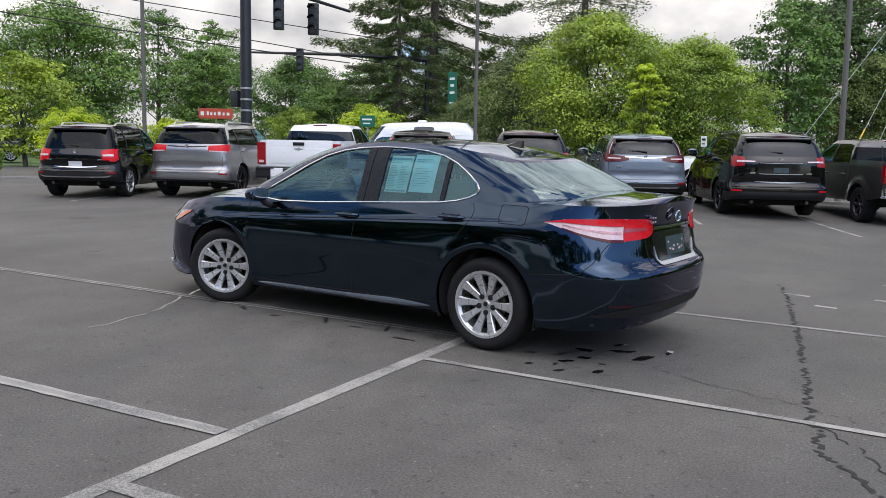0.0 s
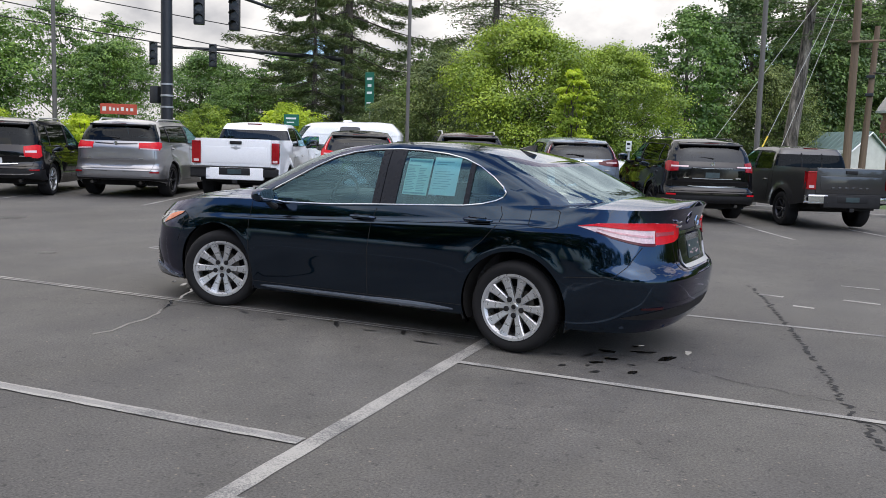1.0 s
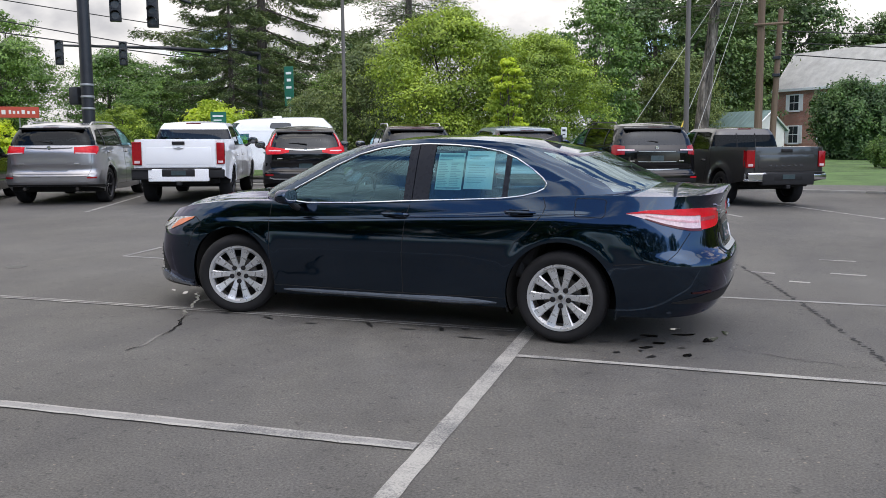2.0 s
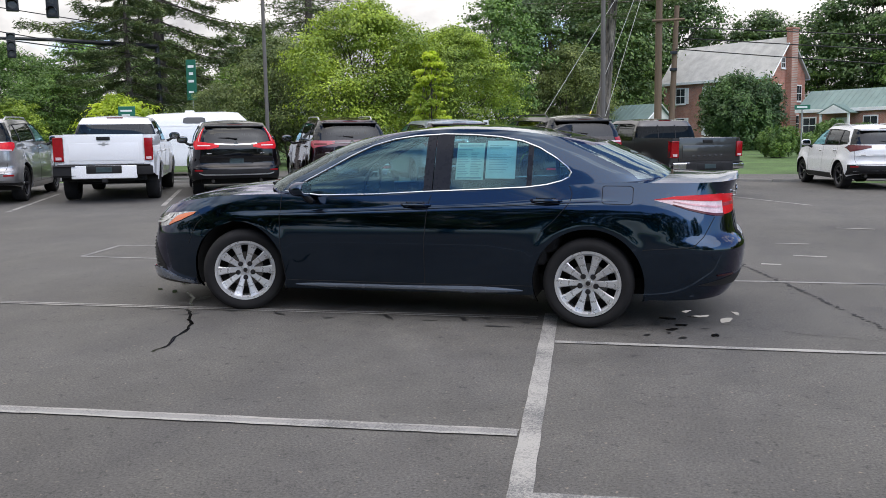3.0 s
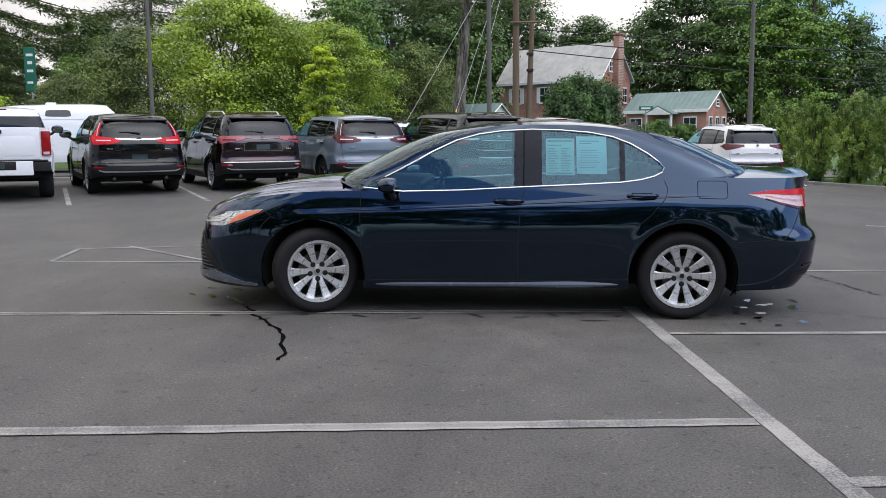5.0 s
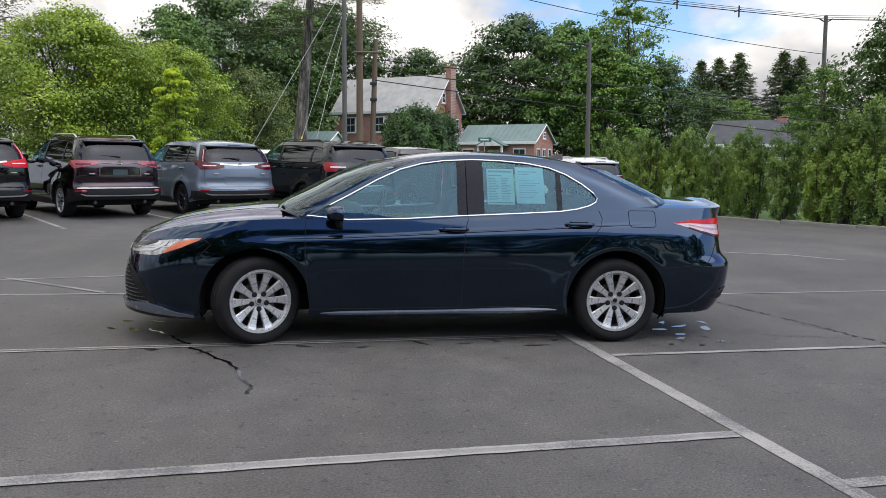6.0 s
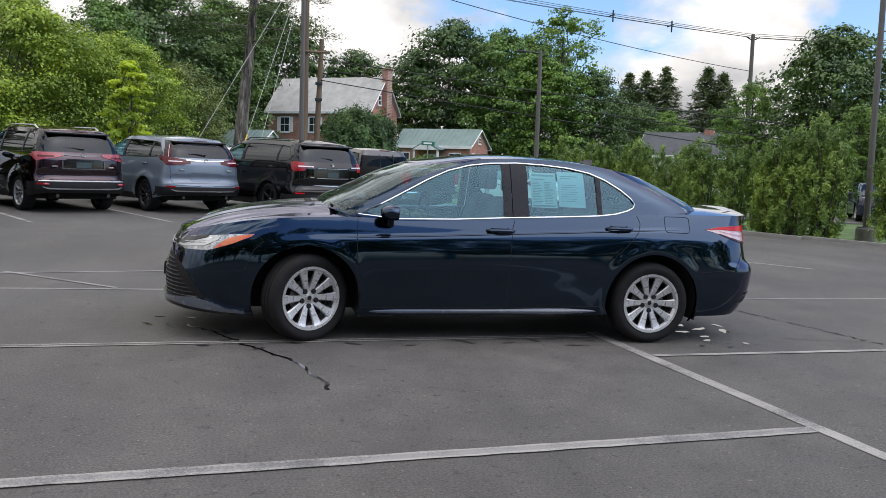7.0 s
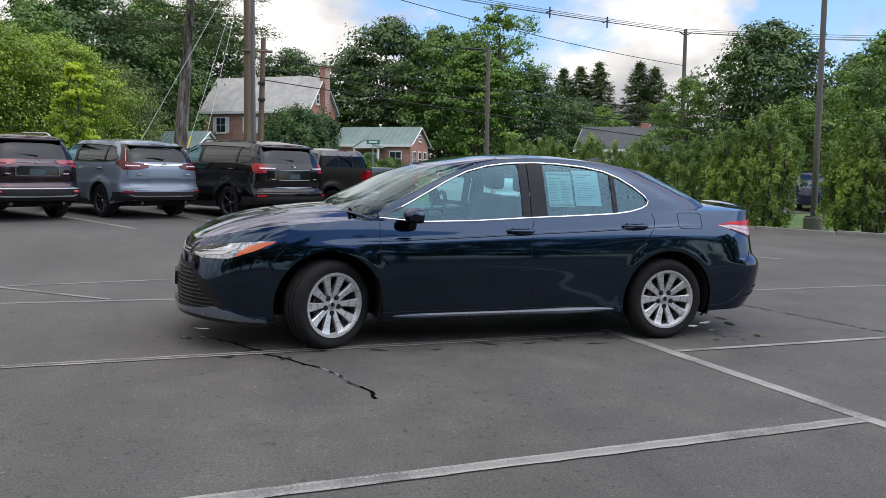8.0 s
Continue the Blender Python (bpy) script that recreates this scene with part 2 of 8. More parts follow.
M = {
    "navy": car_paint("navy_paint", (0.0025, 0.0195, 0.0465), 1.0, 0.11, 0.0005, 1.5, (0.10, 0.26, 0.50)),
    "black_paint": car_paint("black_paint", (0.003, 0.003, 0.004), 0.0, 0.4, 0.003, 1.5),
    "silver_paint": car_paint("silver_paint", (0.27, 0.27, 0.28), 0.75, 0.32, 0.04, 1.6),
    "white_paint": car_paint("white_paint", (0.74, 0.75, 0.76), 0.0, 0.4, 0.03),
    "maroon_paint": car_paint("maroon_paint", (0.024, 0.007, 0.014), 1.0, 0.32, 0.006, 1.6, (0.3, 0.15, 0.15)),
    "bluegrey_paint": car_paint("bluegrey_paint", (0.145, 0.185, 0.235), 0.35, 0.45, 0.02, 1.45),
    "darkgrey_paint": car_paint("darkgrey_paint", (0.026, 0.0255, 0.026), 0.25, 0.36, 0.012, 1.5),
    "darkblue_paint": car_paint("darkblue_paint", (0.01, 0.012, 0.035), 0.0, 0.33, 0.02),
    "glass": tinted_glass("side_glass", (0.58, 0.85, 0.85), (0.50, 0.84, 1.0), 1.82),
    "clear_glass": tinted_glass("windscreen_glass", (0.60, 0.74, 0.73), (0.85, 0.97, 1.0), 1.6),
    "rear_glass": tinted_glass("rear_window_glass", (0.42, 0.56, 0.58), (0.74, 0.92, 1.0), 2.4),
    "hatch_glass": tinted_glass("hatch_glass", (0.035, 0.04, 0.045), (0.93, 0.97, 1.0), 1.48),
    "cab_glass": tinted_glass("cab_glass", (0.03, 0.035, 0.035), (0.9, 0.97, 1.0), 1.22),
    "dark_hatch": tinted_glass("dark_hatch_glass", (0.03, 0.035, 0.04), (0.9, 0.97, 1.0), 1.3),
    "privacy": tinted_glass("privacy_glass", (0.05, 0.065, 0.065), (0.93, 0.97, 1.0), 1.45),
    "chrome": surface("chrome", (0.62, 0.63, 0.65), 0.14, 1.0, 0.05),
    "satin": surface("satin_silver", (0.5, 0.51, 0.52), 0.35, 0.85, 0.08),
    "alloy": surface("alloy", (0.50, 0.51, 0.52), 0.32, 0.6, 0.04, 6, 30),
    "dark_alloy": surface("dark_alloy", (0.05, 0.05, 0.055), 0.35, 0.6, 0.06, 4, 20),
    # sill and lip blade: sky reflection put into a pale grey-blue base
    "sill": surface("sky_pale_sill", (0.085, 0.10, 0.125), 0.22, 0.0, 0.05, 2, 8, coat=1.0),
    "steel": surface("brake_steel", (0.09, 0.085, 0.08), 0.4, 0.9, 0.2, 10, 90),
    "rubber": surface("tyre_rubber", (0.012, 0.012, 0.013), 0.8, 0.0, 0.25, 6, 90, 0.25, 0.002, spec=0.22),
    "plastic": surface("black_plastic", (0.012, 0.012, 0.013), 0.55, 0.0, 0.2, 8, 200, 0.15, 0.001, spec=0.28),
    "gloss_black": surface("gloss_black", (0.008, 0.008, 0.009), 0.12, 0.0, 0.1, 5, 80),
    "pillar": surface("pillar_black", (0.008, 0.010, 0.016), 0.3, 0.0, 0.05, 3, 20, spec=0.2),
    "gap": surface("shut_line", (0.003, 0.003, 0.004), 0.9, 0.0, 0.1),
    "liner": surface("wheel_liner", (0.010, 0.010, 0.010), 0.95, 0.0, 0.3, 7, 60, 0.3),
    "cloth": surface("seat_cloth", (0.055, 0.056, 0.06), 0.95, 0.0, 0.2, 9, 300, 0.3, 0.001),
    "red_lens": surface("red_lens", (0.62, 0.012, 0.014), 0.2, 0.0, 0.10, 20, 200, spec=0.15),
    "dark_red_lens": surface("dark_red_lens", (0.075, 0.003, 0.006), 0.12, 0.0, 0.10, 20, 200, spec=0.35),
    "lamp_red": surface("deep_red_lens", (0.26, 0.006, 0.010), 0.18, 0.0, 0.10, 20, 90, spec=0.4),
    "pink_lens": surface("pale_red_lens", (0.30, 0.04, 0.055), 0.2, 0.0, 0.25, 16, 90, coat=0.25),
    "bright_red": surface("bright_red_lens", (0.52, 0.010, 0.018), 0.18, 0.0, 0.15, 16, 90, spec=0.2),
    "smoked_red": surface("smoked_red_lens", (0.028, 0.003, 0.005), 0.2, 0.0, 0.1, 20, 200),
    "grille_silver": surface("grille_grey", (0.105, 0.108, 0.115), 0.22, 0.6, 0.05, 5, 30),
    "rose_lens": surface("rose_lens", (0.50, 0.26, 0.28), 0.2, 0.0, 0.3, 18, 70, coat=0.4),
    "white_lens": surface("white_lens", (0.60, 0.45, 0.47), 0.25, 0.0, 0.14, 14, 60, coat=0.5),
    "amber_lens": surface("amber_lens", (0.60, 0.125, 0.03), 0.18, 0.0, 0.15, 30, 200, coat=1.0),
    "mirror": surface("mirror_face", (0.22, 0.23, 0.25), 0.05, 1.0, 0.03),
    "reflector": surface("lamp_reflector", (0.34, 0.35, 0.37), 0.14, 1.0, 0.45, 26, 140),
    "plate": surface("plate_white", (0.6, 0.62, 0.63), 0.4, 0.0, 0.08),
    "plate_dark": surface("plate_dark", (0.03, 0.05, 0.055), 0.35, 0.0, 0.2, 12, 60),
    "paper": surface("sticker_paper", (0.86, 0.94, 0.84), 0.6, 0.0, 0.05, 6, 60),
    "paper_pale": surface("sticker_paper_pale", (0.92, 0.96, 0.90), 0.6, 0.0, 0.05, 6, 60),
    "ink": surface("faded_ink", (0.45, 0.54, 0.54), 0.7, 0.0, 0.15, 20, 90),
    "asphalt": asphalt_material("asphalt"),
    "road_asphalt": asphalt_material("road_asphalt", 0.108),
    "line": worn_paint("line_paint", (0.32, 0.31, 0.285), (0.455, 0.60), 0.10),
    "line_old": worn_paint("old_line_paint", (0.24, 0.235, 0.225), (0.46, 0.58), 0.11),
    "sealant": surface("crack_sealant", (0.006, 0.006, 0.006), 0.10, 0.0, 0.3, 9, 60),
    "crack": surface("crack_filler", (0.016, 0.016, 0.016), 0.9, 0.0, 0.3, 9, 60),
    "puddle": surface("puddle_water", (0.010, 0.010, 0.010), 0.0, 0.0, 0.05, spec=1.0),
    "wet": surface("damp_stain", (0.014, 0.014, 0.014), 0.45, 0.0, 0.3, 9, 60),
    "concrete": surface("concrete", (0.21, 0.205, 0.19), 0.9, 0.0, 0.18, 2.5, 70, 0.4, 0.004),
    "grass": surface("grass_ground", (0.070, 0.125, 0.032), 0.95, 0.0, 0.45, 0.6, 30, 0.8, 0.03),
    "bark": surface("bark", (0.082, 0.070, 0.060), 0.95, 0.0, 0.7, 2.6, 6, 1.0, 0.08, stretch=(1, 1, 0.25)),
    "old_bark": surface("old_bark", (0.16, 0.138, 0.118), 0.95, 0.0, 0.95, 3.0, 11, 1.0, 0.16, stretch=(1, 1, 0.22)),
    "wood_pole": surface("pole_wood", (0.135, 0.095, 0.065), 0.9, 0.0, 0.3, 1.5, 26, 0.6, 0.01, stretch=(1, 1, 0.06)),
    "grey_pole": surface("weathered_pole", (0.12, 0.115, 0.105), 0.9, 0.0, 0.3, 1.5, 26, 0.5, 0.01, stretch=(1, 1, 0.06)),
    "black_metal": surface("black_metal", (0.02, 0.022, 0.026), 0.45, 0.3, 0.2, 4, 60),
    "galv": surface("galvanised", (0.33, 0.34, 0.35), 0.5, 0.7, 0.15, 5, 60),
    "wire": surface("cable", (0.02, 0.02, 0.02), 0.7, 0.0, 0.1),
    "guy": surface("guy_wire", (0.42, 0.42, 0.40), 0.5, 0.4, 0.1),
    "yellow": surface("yellow_guard", (0.6, 0.42, 0.03), 0.5, 0.0, 0.1),
    "sign_green": surface("sign_green", (0.008, 0.115, 0.07), 0.45, 0.0, 0.08),
    "sign_white": surface("sign_white", (0.7, 0.72, 0.7), 0.5, 0.0, 0.05),
    "sign_red": surface("sign_red", (0.45, 0.06, 0.03), 0.5, 0.0, 0.08),
    "lamp_dark": surface("signal_lens_dark", (0.04, 0.03, 0.02), 0.2, 0.0, 0.1),
    "brick": brick_material("house_brick"),
    "shingle": surface("grey_shingles", (0.40, 0.395, 0.37), 0.92, 0.0, 0.18, 1.2, 26, 0.5, 0.02),
    "dark_shingle": surface("dark_shingles", (0.075, 0.08, 0.085), 0.9, 0.0, 0.2, 1.2, 26, 0.5, 0.02),
    "teal_roof": surface("teal_metal_roof", (0.15, 0.22, 0.205), 0.5, 0.2, 0.14, 1.0, 20),
    "trim_white": surface("white_trim", (0.74, 0.75, 0.74), 0.6, 0.0, 0.07),
    "pane": surface("house_pane", (0.03, 0.035, 0.04), 0.06, 0.0, 0.2),
    "clap": surface("pale_siding", (0.55, 0.55, 0.50), 0.8, 0.0, 0.1, 1.5, 30),
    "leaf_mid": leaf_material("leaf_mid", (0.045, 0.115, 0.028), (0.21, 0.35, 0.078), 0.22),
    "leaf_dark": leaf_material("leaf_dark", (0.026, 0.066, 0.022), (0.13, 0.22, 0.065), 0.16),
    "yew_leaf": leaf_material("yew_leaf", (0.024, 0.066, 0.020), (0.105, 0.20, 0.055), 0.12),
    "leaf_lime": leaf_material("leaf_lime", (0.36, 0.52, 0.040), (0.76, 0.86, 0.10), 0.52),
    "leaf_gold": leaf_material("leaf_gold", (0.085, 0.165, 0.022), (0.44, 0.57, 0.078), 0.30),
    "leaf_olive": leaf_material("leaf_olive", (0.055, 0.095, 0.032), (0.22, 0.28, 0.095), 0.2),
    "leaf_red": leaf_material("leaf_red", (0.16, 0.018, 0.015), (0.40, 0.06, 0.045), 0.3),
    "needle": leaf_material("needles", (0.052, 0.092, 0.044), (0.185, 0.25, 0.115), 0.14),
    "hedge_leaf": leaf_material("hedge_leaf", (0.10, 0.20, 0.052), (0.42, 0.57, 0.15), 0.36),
}


# ---- building blocks ----
def mesh_ob(name, verts, faces, material, parent=None, label="", smooth=True, sharp=35):
    me = bpy.data.meshes.new(name)
    me.from_pydata([tuple(v) for v in verts], [], [tuple(f) for f in faces])
    me.materials.append(material)
    if smooth:
        me.shade_smooth()
        me.set_sharp_from_angle(angle=radians(sharp))
    me.update()
    ob = new(name, me)
    if parent:
        ob.parent = parent
    if label:
        ob["label"] = label
    return ob


def part(name, bm, material, parent=None, label="", smooth=True, sharp=35):
    """Links a bmesh as one mesh object under a thing or a part."""
    me = bpy.data.meshes.new(name)
    bm.to_mesh(me)
    bm.free()
    me.materials.append(material)
    if smooth:
        me.shade_smooth()
        me.set_sharp_from_angle(angle=radians(sharp))
    ob = new(name, me)
    if parent:
        ob.parent = parent
    if label:
        ob["label"] = label
    return ob


def box_bm(x0, x1, y0, y1, z0, z1, bevel=0.0, seg=2, bm=None):
    own = bm or bmesh.new()
    r = bmesh.ops.create_cube(own, size=1.0)
    for v in r["verts"]:
        v.co = Vector((x0 + (v.co.x + 0.5) * (x1 - x0), y0 + (v.co.y + 0.5) * (y1 - y0), z0 + (v.co.z + 0.5) * (z1 - z0)))
    if bevel:
        es = list({e for v in r["verts"] for e in v.link_edges})
        bmesh.ops.bevel(own, geom=es, offset=bevel, segments=seg, affect="EDGES", profile=0.6)
    return own


def tube(path, radius, sides=8, closed=False, caps=True):
    """Vertices and faces of a tube along points; radius may be a list."""
    p = [Vector(q) for q in path]
    n = len(p)
    rad = radius if isinstance(radius, (list, tuple)) else [radius] * n
    verts, faces = [], []
    up = Vector((0, 0, 1))
    for i in range(n):
        a, b = (p[i - 1] if i or closed else p[i]), (p[(i + 1) % n] if i < n - 1 or closed else p[i])
        d = (b - a).normalized() if (b - a).length else Vector((0, 0, 1))
        s = d.cross(up if abs(d.z) < 0.95 else Vector((1, 0, 0))).normalized()
        t = s.cross(d)
        for k in range(sides):
            w = 2 * math.pi * k / sides
            verts.append(p[i] + (s * math.cos(w) + t * math.sin(w)) * rad[i])
    for i in range(n if closed else n - 1):
        j = (i + 1) % n
        for k in range(sides):
            m = (k + 1) % sides
            faces.append((i * sides + k, i * sides + m, j * sides + m, j * sides + k))
    if caps and not closed:
        faces += [tuple(reversed(range(sides))), tuple(range((n - 1) * sides, n * sides))]
    return verts, faces


def join(*pieces):
    verts, faces = [], []
    for v, f in pieces:
        o = len(verts)
        verts += list(v)
        faces += [tuple(i + o for i in g) for g in f]
    return verts, faces


def revolve(profile, n=40, axis="y"):
    """Turns (radius, height) points round an axis."""
    verts, faces = [], []
    k = len(profile)
    for i in range(n):
        a = 2 * math.pi * i / n
        c, s = math.cos(a), math.sin(a)
        for r, h in profile:
            verts.append((r * c, h, r * s) if axis == "y" else (r * c, r * s, h))
    for i in range(n):
        j = (i + 1) % n
        for q in range(k - 1):
            f = (i * k + q, i * k + q + 1, j * k + q + 1, j * k + q)
            faces.append(f if axis == "y" else f[::-1])
    return verts, faces


def smooth_table(points):
    """A monotone cubic through (x, y) points, flat past its ends."""
    xs, ys = np.array([p[0] for p in points], float), np.array([p[1] for p in points], float)
    h = np.diff(xs)
    d = np.diff(ys) / h
    m = np.zeros(len(xs))
    for i in range(1, len(xs) - 1):
        if d[i - 1] * d[i] > 0:
            w1, w2 = 2 * h[i] + h[i - 1], h[i] + 2 * h[i - 1]
            m[i] = (w1 + w2) / (w1 / d[i - 1] + w2 / d[i])
    m[0], m[-1] = d[0], d[-1]

    def f(x):
        x = np.clip(np.asarray(x, float), xs[0], xs[-1])
        i = np.clip(np.searchsorted(xs, x) - 1, 0, len(xs) - 2)
        t = (x - xs[i]) / h[i]
        return ((2 * t**3 - 3 * t**2 + 1) * ys[i] + (t**3 - 2 * t**2 + t) * h[i] * m[i]
                + (-2 * t**3 + 3 * t**2) * ys[i + 1] + (t**3 - t**2) * h[i] * m[i + 1])
    return f


def inside(poly, x, z):
    """Which of the points (x, z) lie in the polygon."""
    x, z = np.asarray(x), np.asarray(z)
    hit = np.zeros(x.shape, bool)
    n = len(poly)
    for i in range(n):
        (x0, z0), (x1, z1) = poly[i], poly[(i + 1) % n]
        c = ((z0 > z) != (z1 > z)) & (x < (x1 - x0) * (z - z0) / ((z1 - z0) or 1e-9) + x0)
        hit ^= c
    return hit


def nearest_on(poly, x, z):
    best, where = 1e9, (x, z)
    n = len(poly)
    for i in range(n):
        (x0, z0), (x1, z1) = poly[i], poly[(i + 1) % n]
        dx, dz = x1 - x0, z1 - z0
        t = max(0, min(1, ((x - x0) * dx + (z - z0) * dz) / (dx * dx + dz * dz or 1e-9)))
        px, pz = x0 + t * dx, z0 + t * dz
        d = (px - x) ** 2 + (pz - z) ** 2
        if d < best:
            best, where = d, (px, pz)
    return where


# ---- vehicles: local x to the rear, y to the vehicle's right, z up ----
class Shell:
    """A closed ring of body surface: rounded nose, straight flank, rounded tail, each a function of height."""

    def __init__(self, nose, tail, half, low, high, cap_f, cap_r, pf=3.3, pr=3.3, push=None):
        self.nose, self.tail, self.half = smooth_table(nose), smooth_table(tail), smooth_table(half)
        self.low, self.high = smooth_table(low), smooth_table(high)
        self.cap_f, self.cap_r, self.pf, self.pr, self.push = cap_f, cap_r, pf, pr, push

    def xy(self, u, z):
        u, z = np.broadcast_arrays(np.asarray(u, float), np.asarray(z, float))
        xf, xr, w = self.nose(z), self.tail(z), self.half(z)
        xa, xb = xf + self.cap_f, xr - self.cap_r
        tf, tr = np.clip(u, 0, 1) * np.pi / 2, np.clip(3 - u, 0, 1) * np.pi / 2
        cf, sf = np.cos(tf).clip(0) ** (2 / self.pf), np.sin(tf).clip(0) ** (2 / self.pf)
        cr, sr = np.cos(tr).clip(0) ** (2 / self.pr), np.sin(tr).clip(0) ** (2 / self.pr)
        x = np.where(u < 1, xa - self.cap_f * cf, np.where(u < 2, xa + (u - 1) * (xb - xa), xb + self.cap_r * cr))
        y = w * np.where(u < 1, sf, np.where(u < 2, 1.0, sr))
        if self.push is not None:
            y = y + self.push(x, z) * (y / w) ** 2
        return x, y

    def at(self, u, s):
        """Points at the ring place u and the share s of the height."""
        u, s = np.broadcast_arrays(np.asarray(u, float), np.asarray(s, float))
        z = self.low(u * 0) + s * 0.5
        for _ in range(8):
            x, y = self.xy(u, z)
            z = self.low(x) + s * (self.high(x) - self.low(x))
        return x, y, z

    def u_of_x(self, x, z):
        xf, xr = float(self.nose(z)), float(self.tail(z))
        xa, xb = xf + self.cap_f, xr - self.cap_r
        if x < xa:
            return math.acos(min(1, max(0, (xa - x) / self.cap_f)) ** (self.pf / 2)) / (math.pi / 2)
        if x > xb:
            return 3 - math.acos(min(1, max(0, (x - xb) / self.cap_r)) ** (self.pr / 2)) / (math.pi / 2)
        return 1 + (x - xa) / (xb - xa)

    def u_front(self, y, z):
        return math.asin(min(1, abs(y) / float(self.half(z))) ** (self.pf / 2)) / (math.pi / 2)

    def u_rear(self, y, z):
        return 3 - math.asin(min(1, abs(y) / float(self.half(z))) ** (self.pr / 2)) / (math.pi / 2)

    def side(self, x, z, out=0.0, hand=-1):
        _, y = self.xy(self.u_of_x(x, z), z)
        return (x, hand * (float(y) + out), z)


def ring_mesh(shell, nf, nm, nr, ns, cuts, s_pow=1.0):
    """The full ring as arrays, with cut-outs: each cut is (polygon in x and z) on both flanks."""
    u = np.concatenate([np.linspace(0, 1, nf, endpoint=False), np.linspace(1, 2, nm, endpoint=False), np.linspace(2, 3, nr + 1)])
    s = np.linspace(0, 1, ns + 1) ** s_pow
    x, y, z = shell.at(u[:, None], s[None, :])
    P = np.stack([x, -y, z], -1)
    Q = np.stack([x, y, z], -1)[1:-1][::-1]
    V = np.concatenate([P, Q])                       # left from nose to tail, then right back to the nose
    n, k = V.shape[:2]
    kept = np.ones((n, k - 1), bool)
    flat = V.copy()
    for poly in cuts:
        nx = np.roll(flat, -1, axis=0)
        c = (flat[:, :-1] + flat[:, 1:] + nx[:, :-1] + nx[:, 1:]) / 4
        gone = inside(poly, c[..., 0], c[..., 2]) & (np.abs(c[..., 1]) > 0.45)
        kept &= ~gone
        touch = np.zeros((n, k), int)
        live = np.zeros((n, k), int)
        for di in (0, 1):
            for dj in (0, 1):
                g = np.roll(gone, di, axis=0)
                f = np.roll(kept, di, axis=0)
                touch[:, dj:k - 1 + dj] += g
                live[:, dj:k - 1 + dj] += f
        for i, j in zip(*np.nonzero((touch > 0) & (live > 0))):
            px, pz = nearest_on(poly, V[i, j, 0], V[i, j, 2])
            hand = -1 if V[i, j, 1] < 0 else 1
            V[i, j] = shell.side(px, pz, 0, hand)
    return V, kept


def grid_faces(n, k, kept=None, wrap=True, base=0):
    out = []
    for i in range(n if wrap else n - 1):
        j = (i + 1) % n
        for q in range(k - 1):
            if kept is None or kept[i, q]:
                out.append((base + i * k + q, base + j * k + q, base + j * k + q + 1, base + i * k + q + 1))
    return out


def ribbon(shell, keys, out=0.004, nu=14, nz=4, hand=-1, thick=0.0):
    """A patch that lies on the shell between a lower and an upper edge: keys are (u, z low, z high)."""
    us = np.array([q[0] for q in keys])
    uu = np.linspace(us[0], us[-1], nu + 1)
    lo, hi = np.interp(uu, us, [q[1] for q in keys]), np.interp(uu, us, [q[2] for q in keys])
    zz = lo[:, None] + (hi - lo)[:, None] * np.linspace(0, 1, nz + 1)[None, :]
    U = np.repeat(uu[:, None], nz + 1, 1)

    def lay(o):
        x, y = shell.xy(U, zz)
        e = 0.01
        x1, y1 = shell.xy(np.clip(U + e, 0, 3), zz)
        x0, y0 = shell.xy(np.clip(U - e, 0, 3), zz)
        tx, ty = x1 - x0, y1 - y0
        L = np.maximum(np.hypot(tx, ty), 1e-9)
        nx, ny = -ty / L, tx / L                     # outward in plan for the ring's sense
        return np.stack([x + nx * o, hand * (y + ny * o), zz], -1).reshape(-1, 3)
    n, k = nu + 1, nz + 1
    f = grid_faces(n, k, None, False)
    if hand > 0:
        f = [tuple(reversed(q)) for q in f]
    top = lay(out)
    if not thick:
        return [tuple(v) for v in top], f
    bottom = lay(out - thick)
    m = n * k
    edge = [i * k for i in range(n)] + [(n - 1) * k + j for j in range(1, k)] + [i * k + k - 1 for i in range(n - 2, -1, -1)] + [j for j in range(k - 2, 0, -1)]
    side = [(a, b, b + m, a + m) for a, b in zip(edge, edge[1:] + edge[:1])]
    if hand < 0:
        side = [tuple(reversed(q)) for q in side]
    return [tuple(v) for v in top] + [tuple(v) for v in bottom], f + side


def flank_patch(shell, rows, out=0.0, nx=18, nz=6, hand=-1, thick=0.0):
    """A patch on the flank with upright columns: rows are (x, z low, z high)."""
    xs = [q[0] for q in rows]
    v = []
    for o in ((out,) if not thick else (out, out - thick)):
        for x in np.linspace(xs[0], xs[-1], nx + 1):
            lo, hi = np.interp(x, xs, [q[1] for q in rows]), np.interp(x, xs, [q[2] for q in rows])
            for j in range(nz + 1):
                v.append(shell.side(float(x), float(lo + (hi - lo) * j / nz), o, hand))
    n, k = nx + 1, nz + 1
    f = grid_faces(n, k, None, False)
    if thick:
        m = n * k
        edge = [i * k for i in range(n)] + [(n - 1) * k + j for j in range(1, k)] + [i * k + k - 1 for i in range(n - 2, -1, -1)] + [j for j in range(k - 2, 0, -1)]
        f += [(b, a, a + m, b + m) for a, b in zip(edge, edge[1:] + edge[:1])]
    if hand > 0:
        f = [tuple(reversed(q)) for q in f]
    return v, f


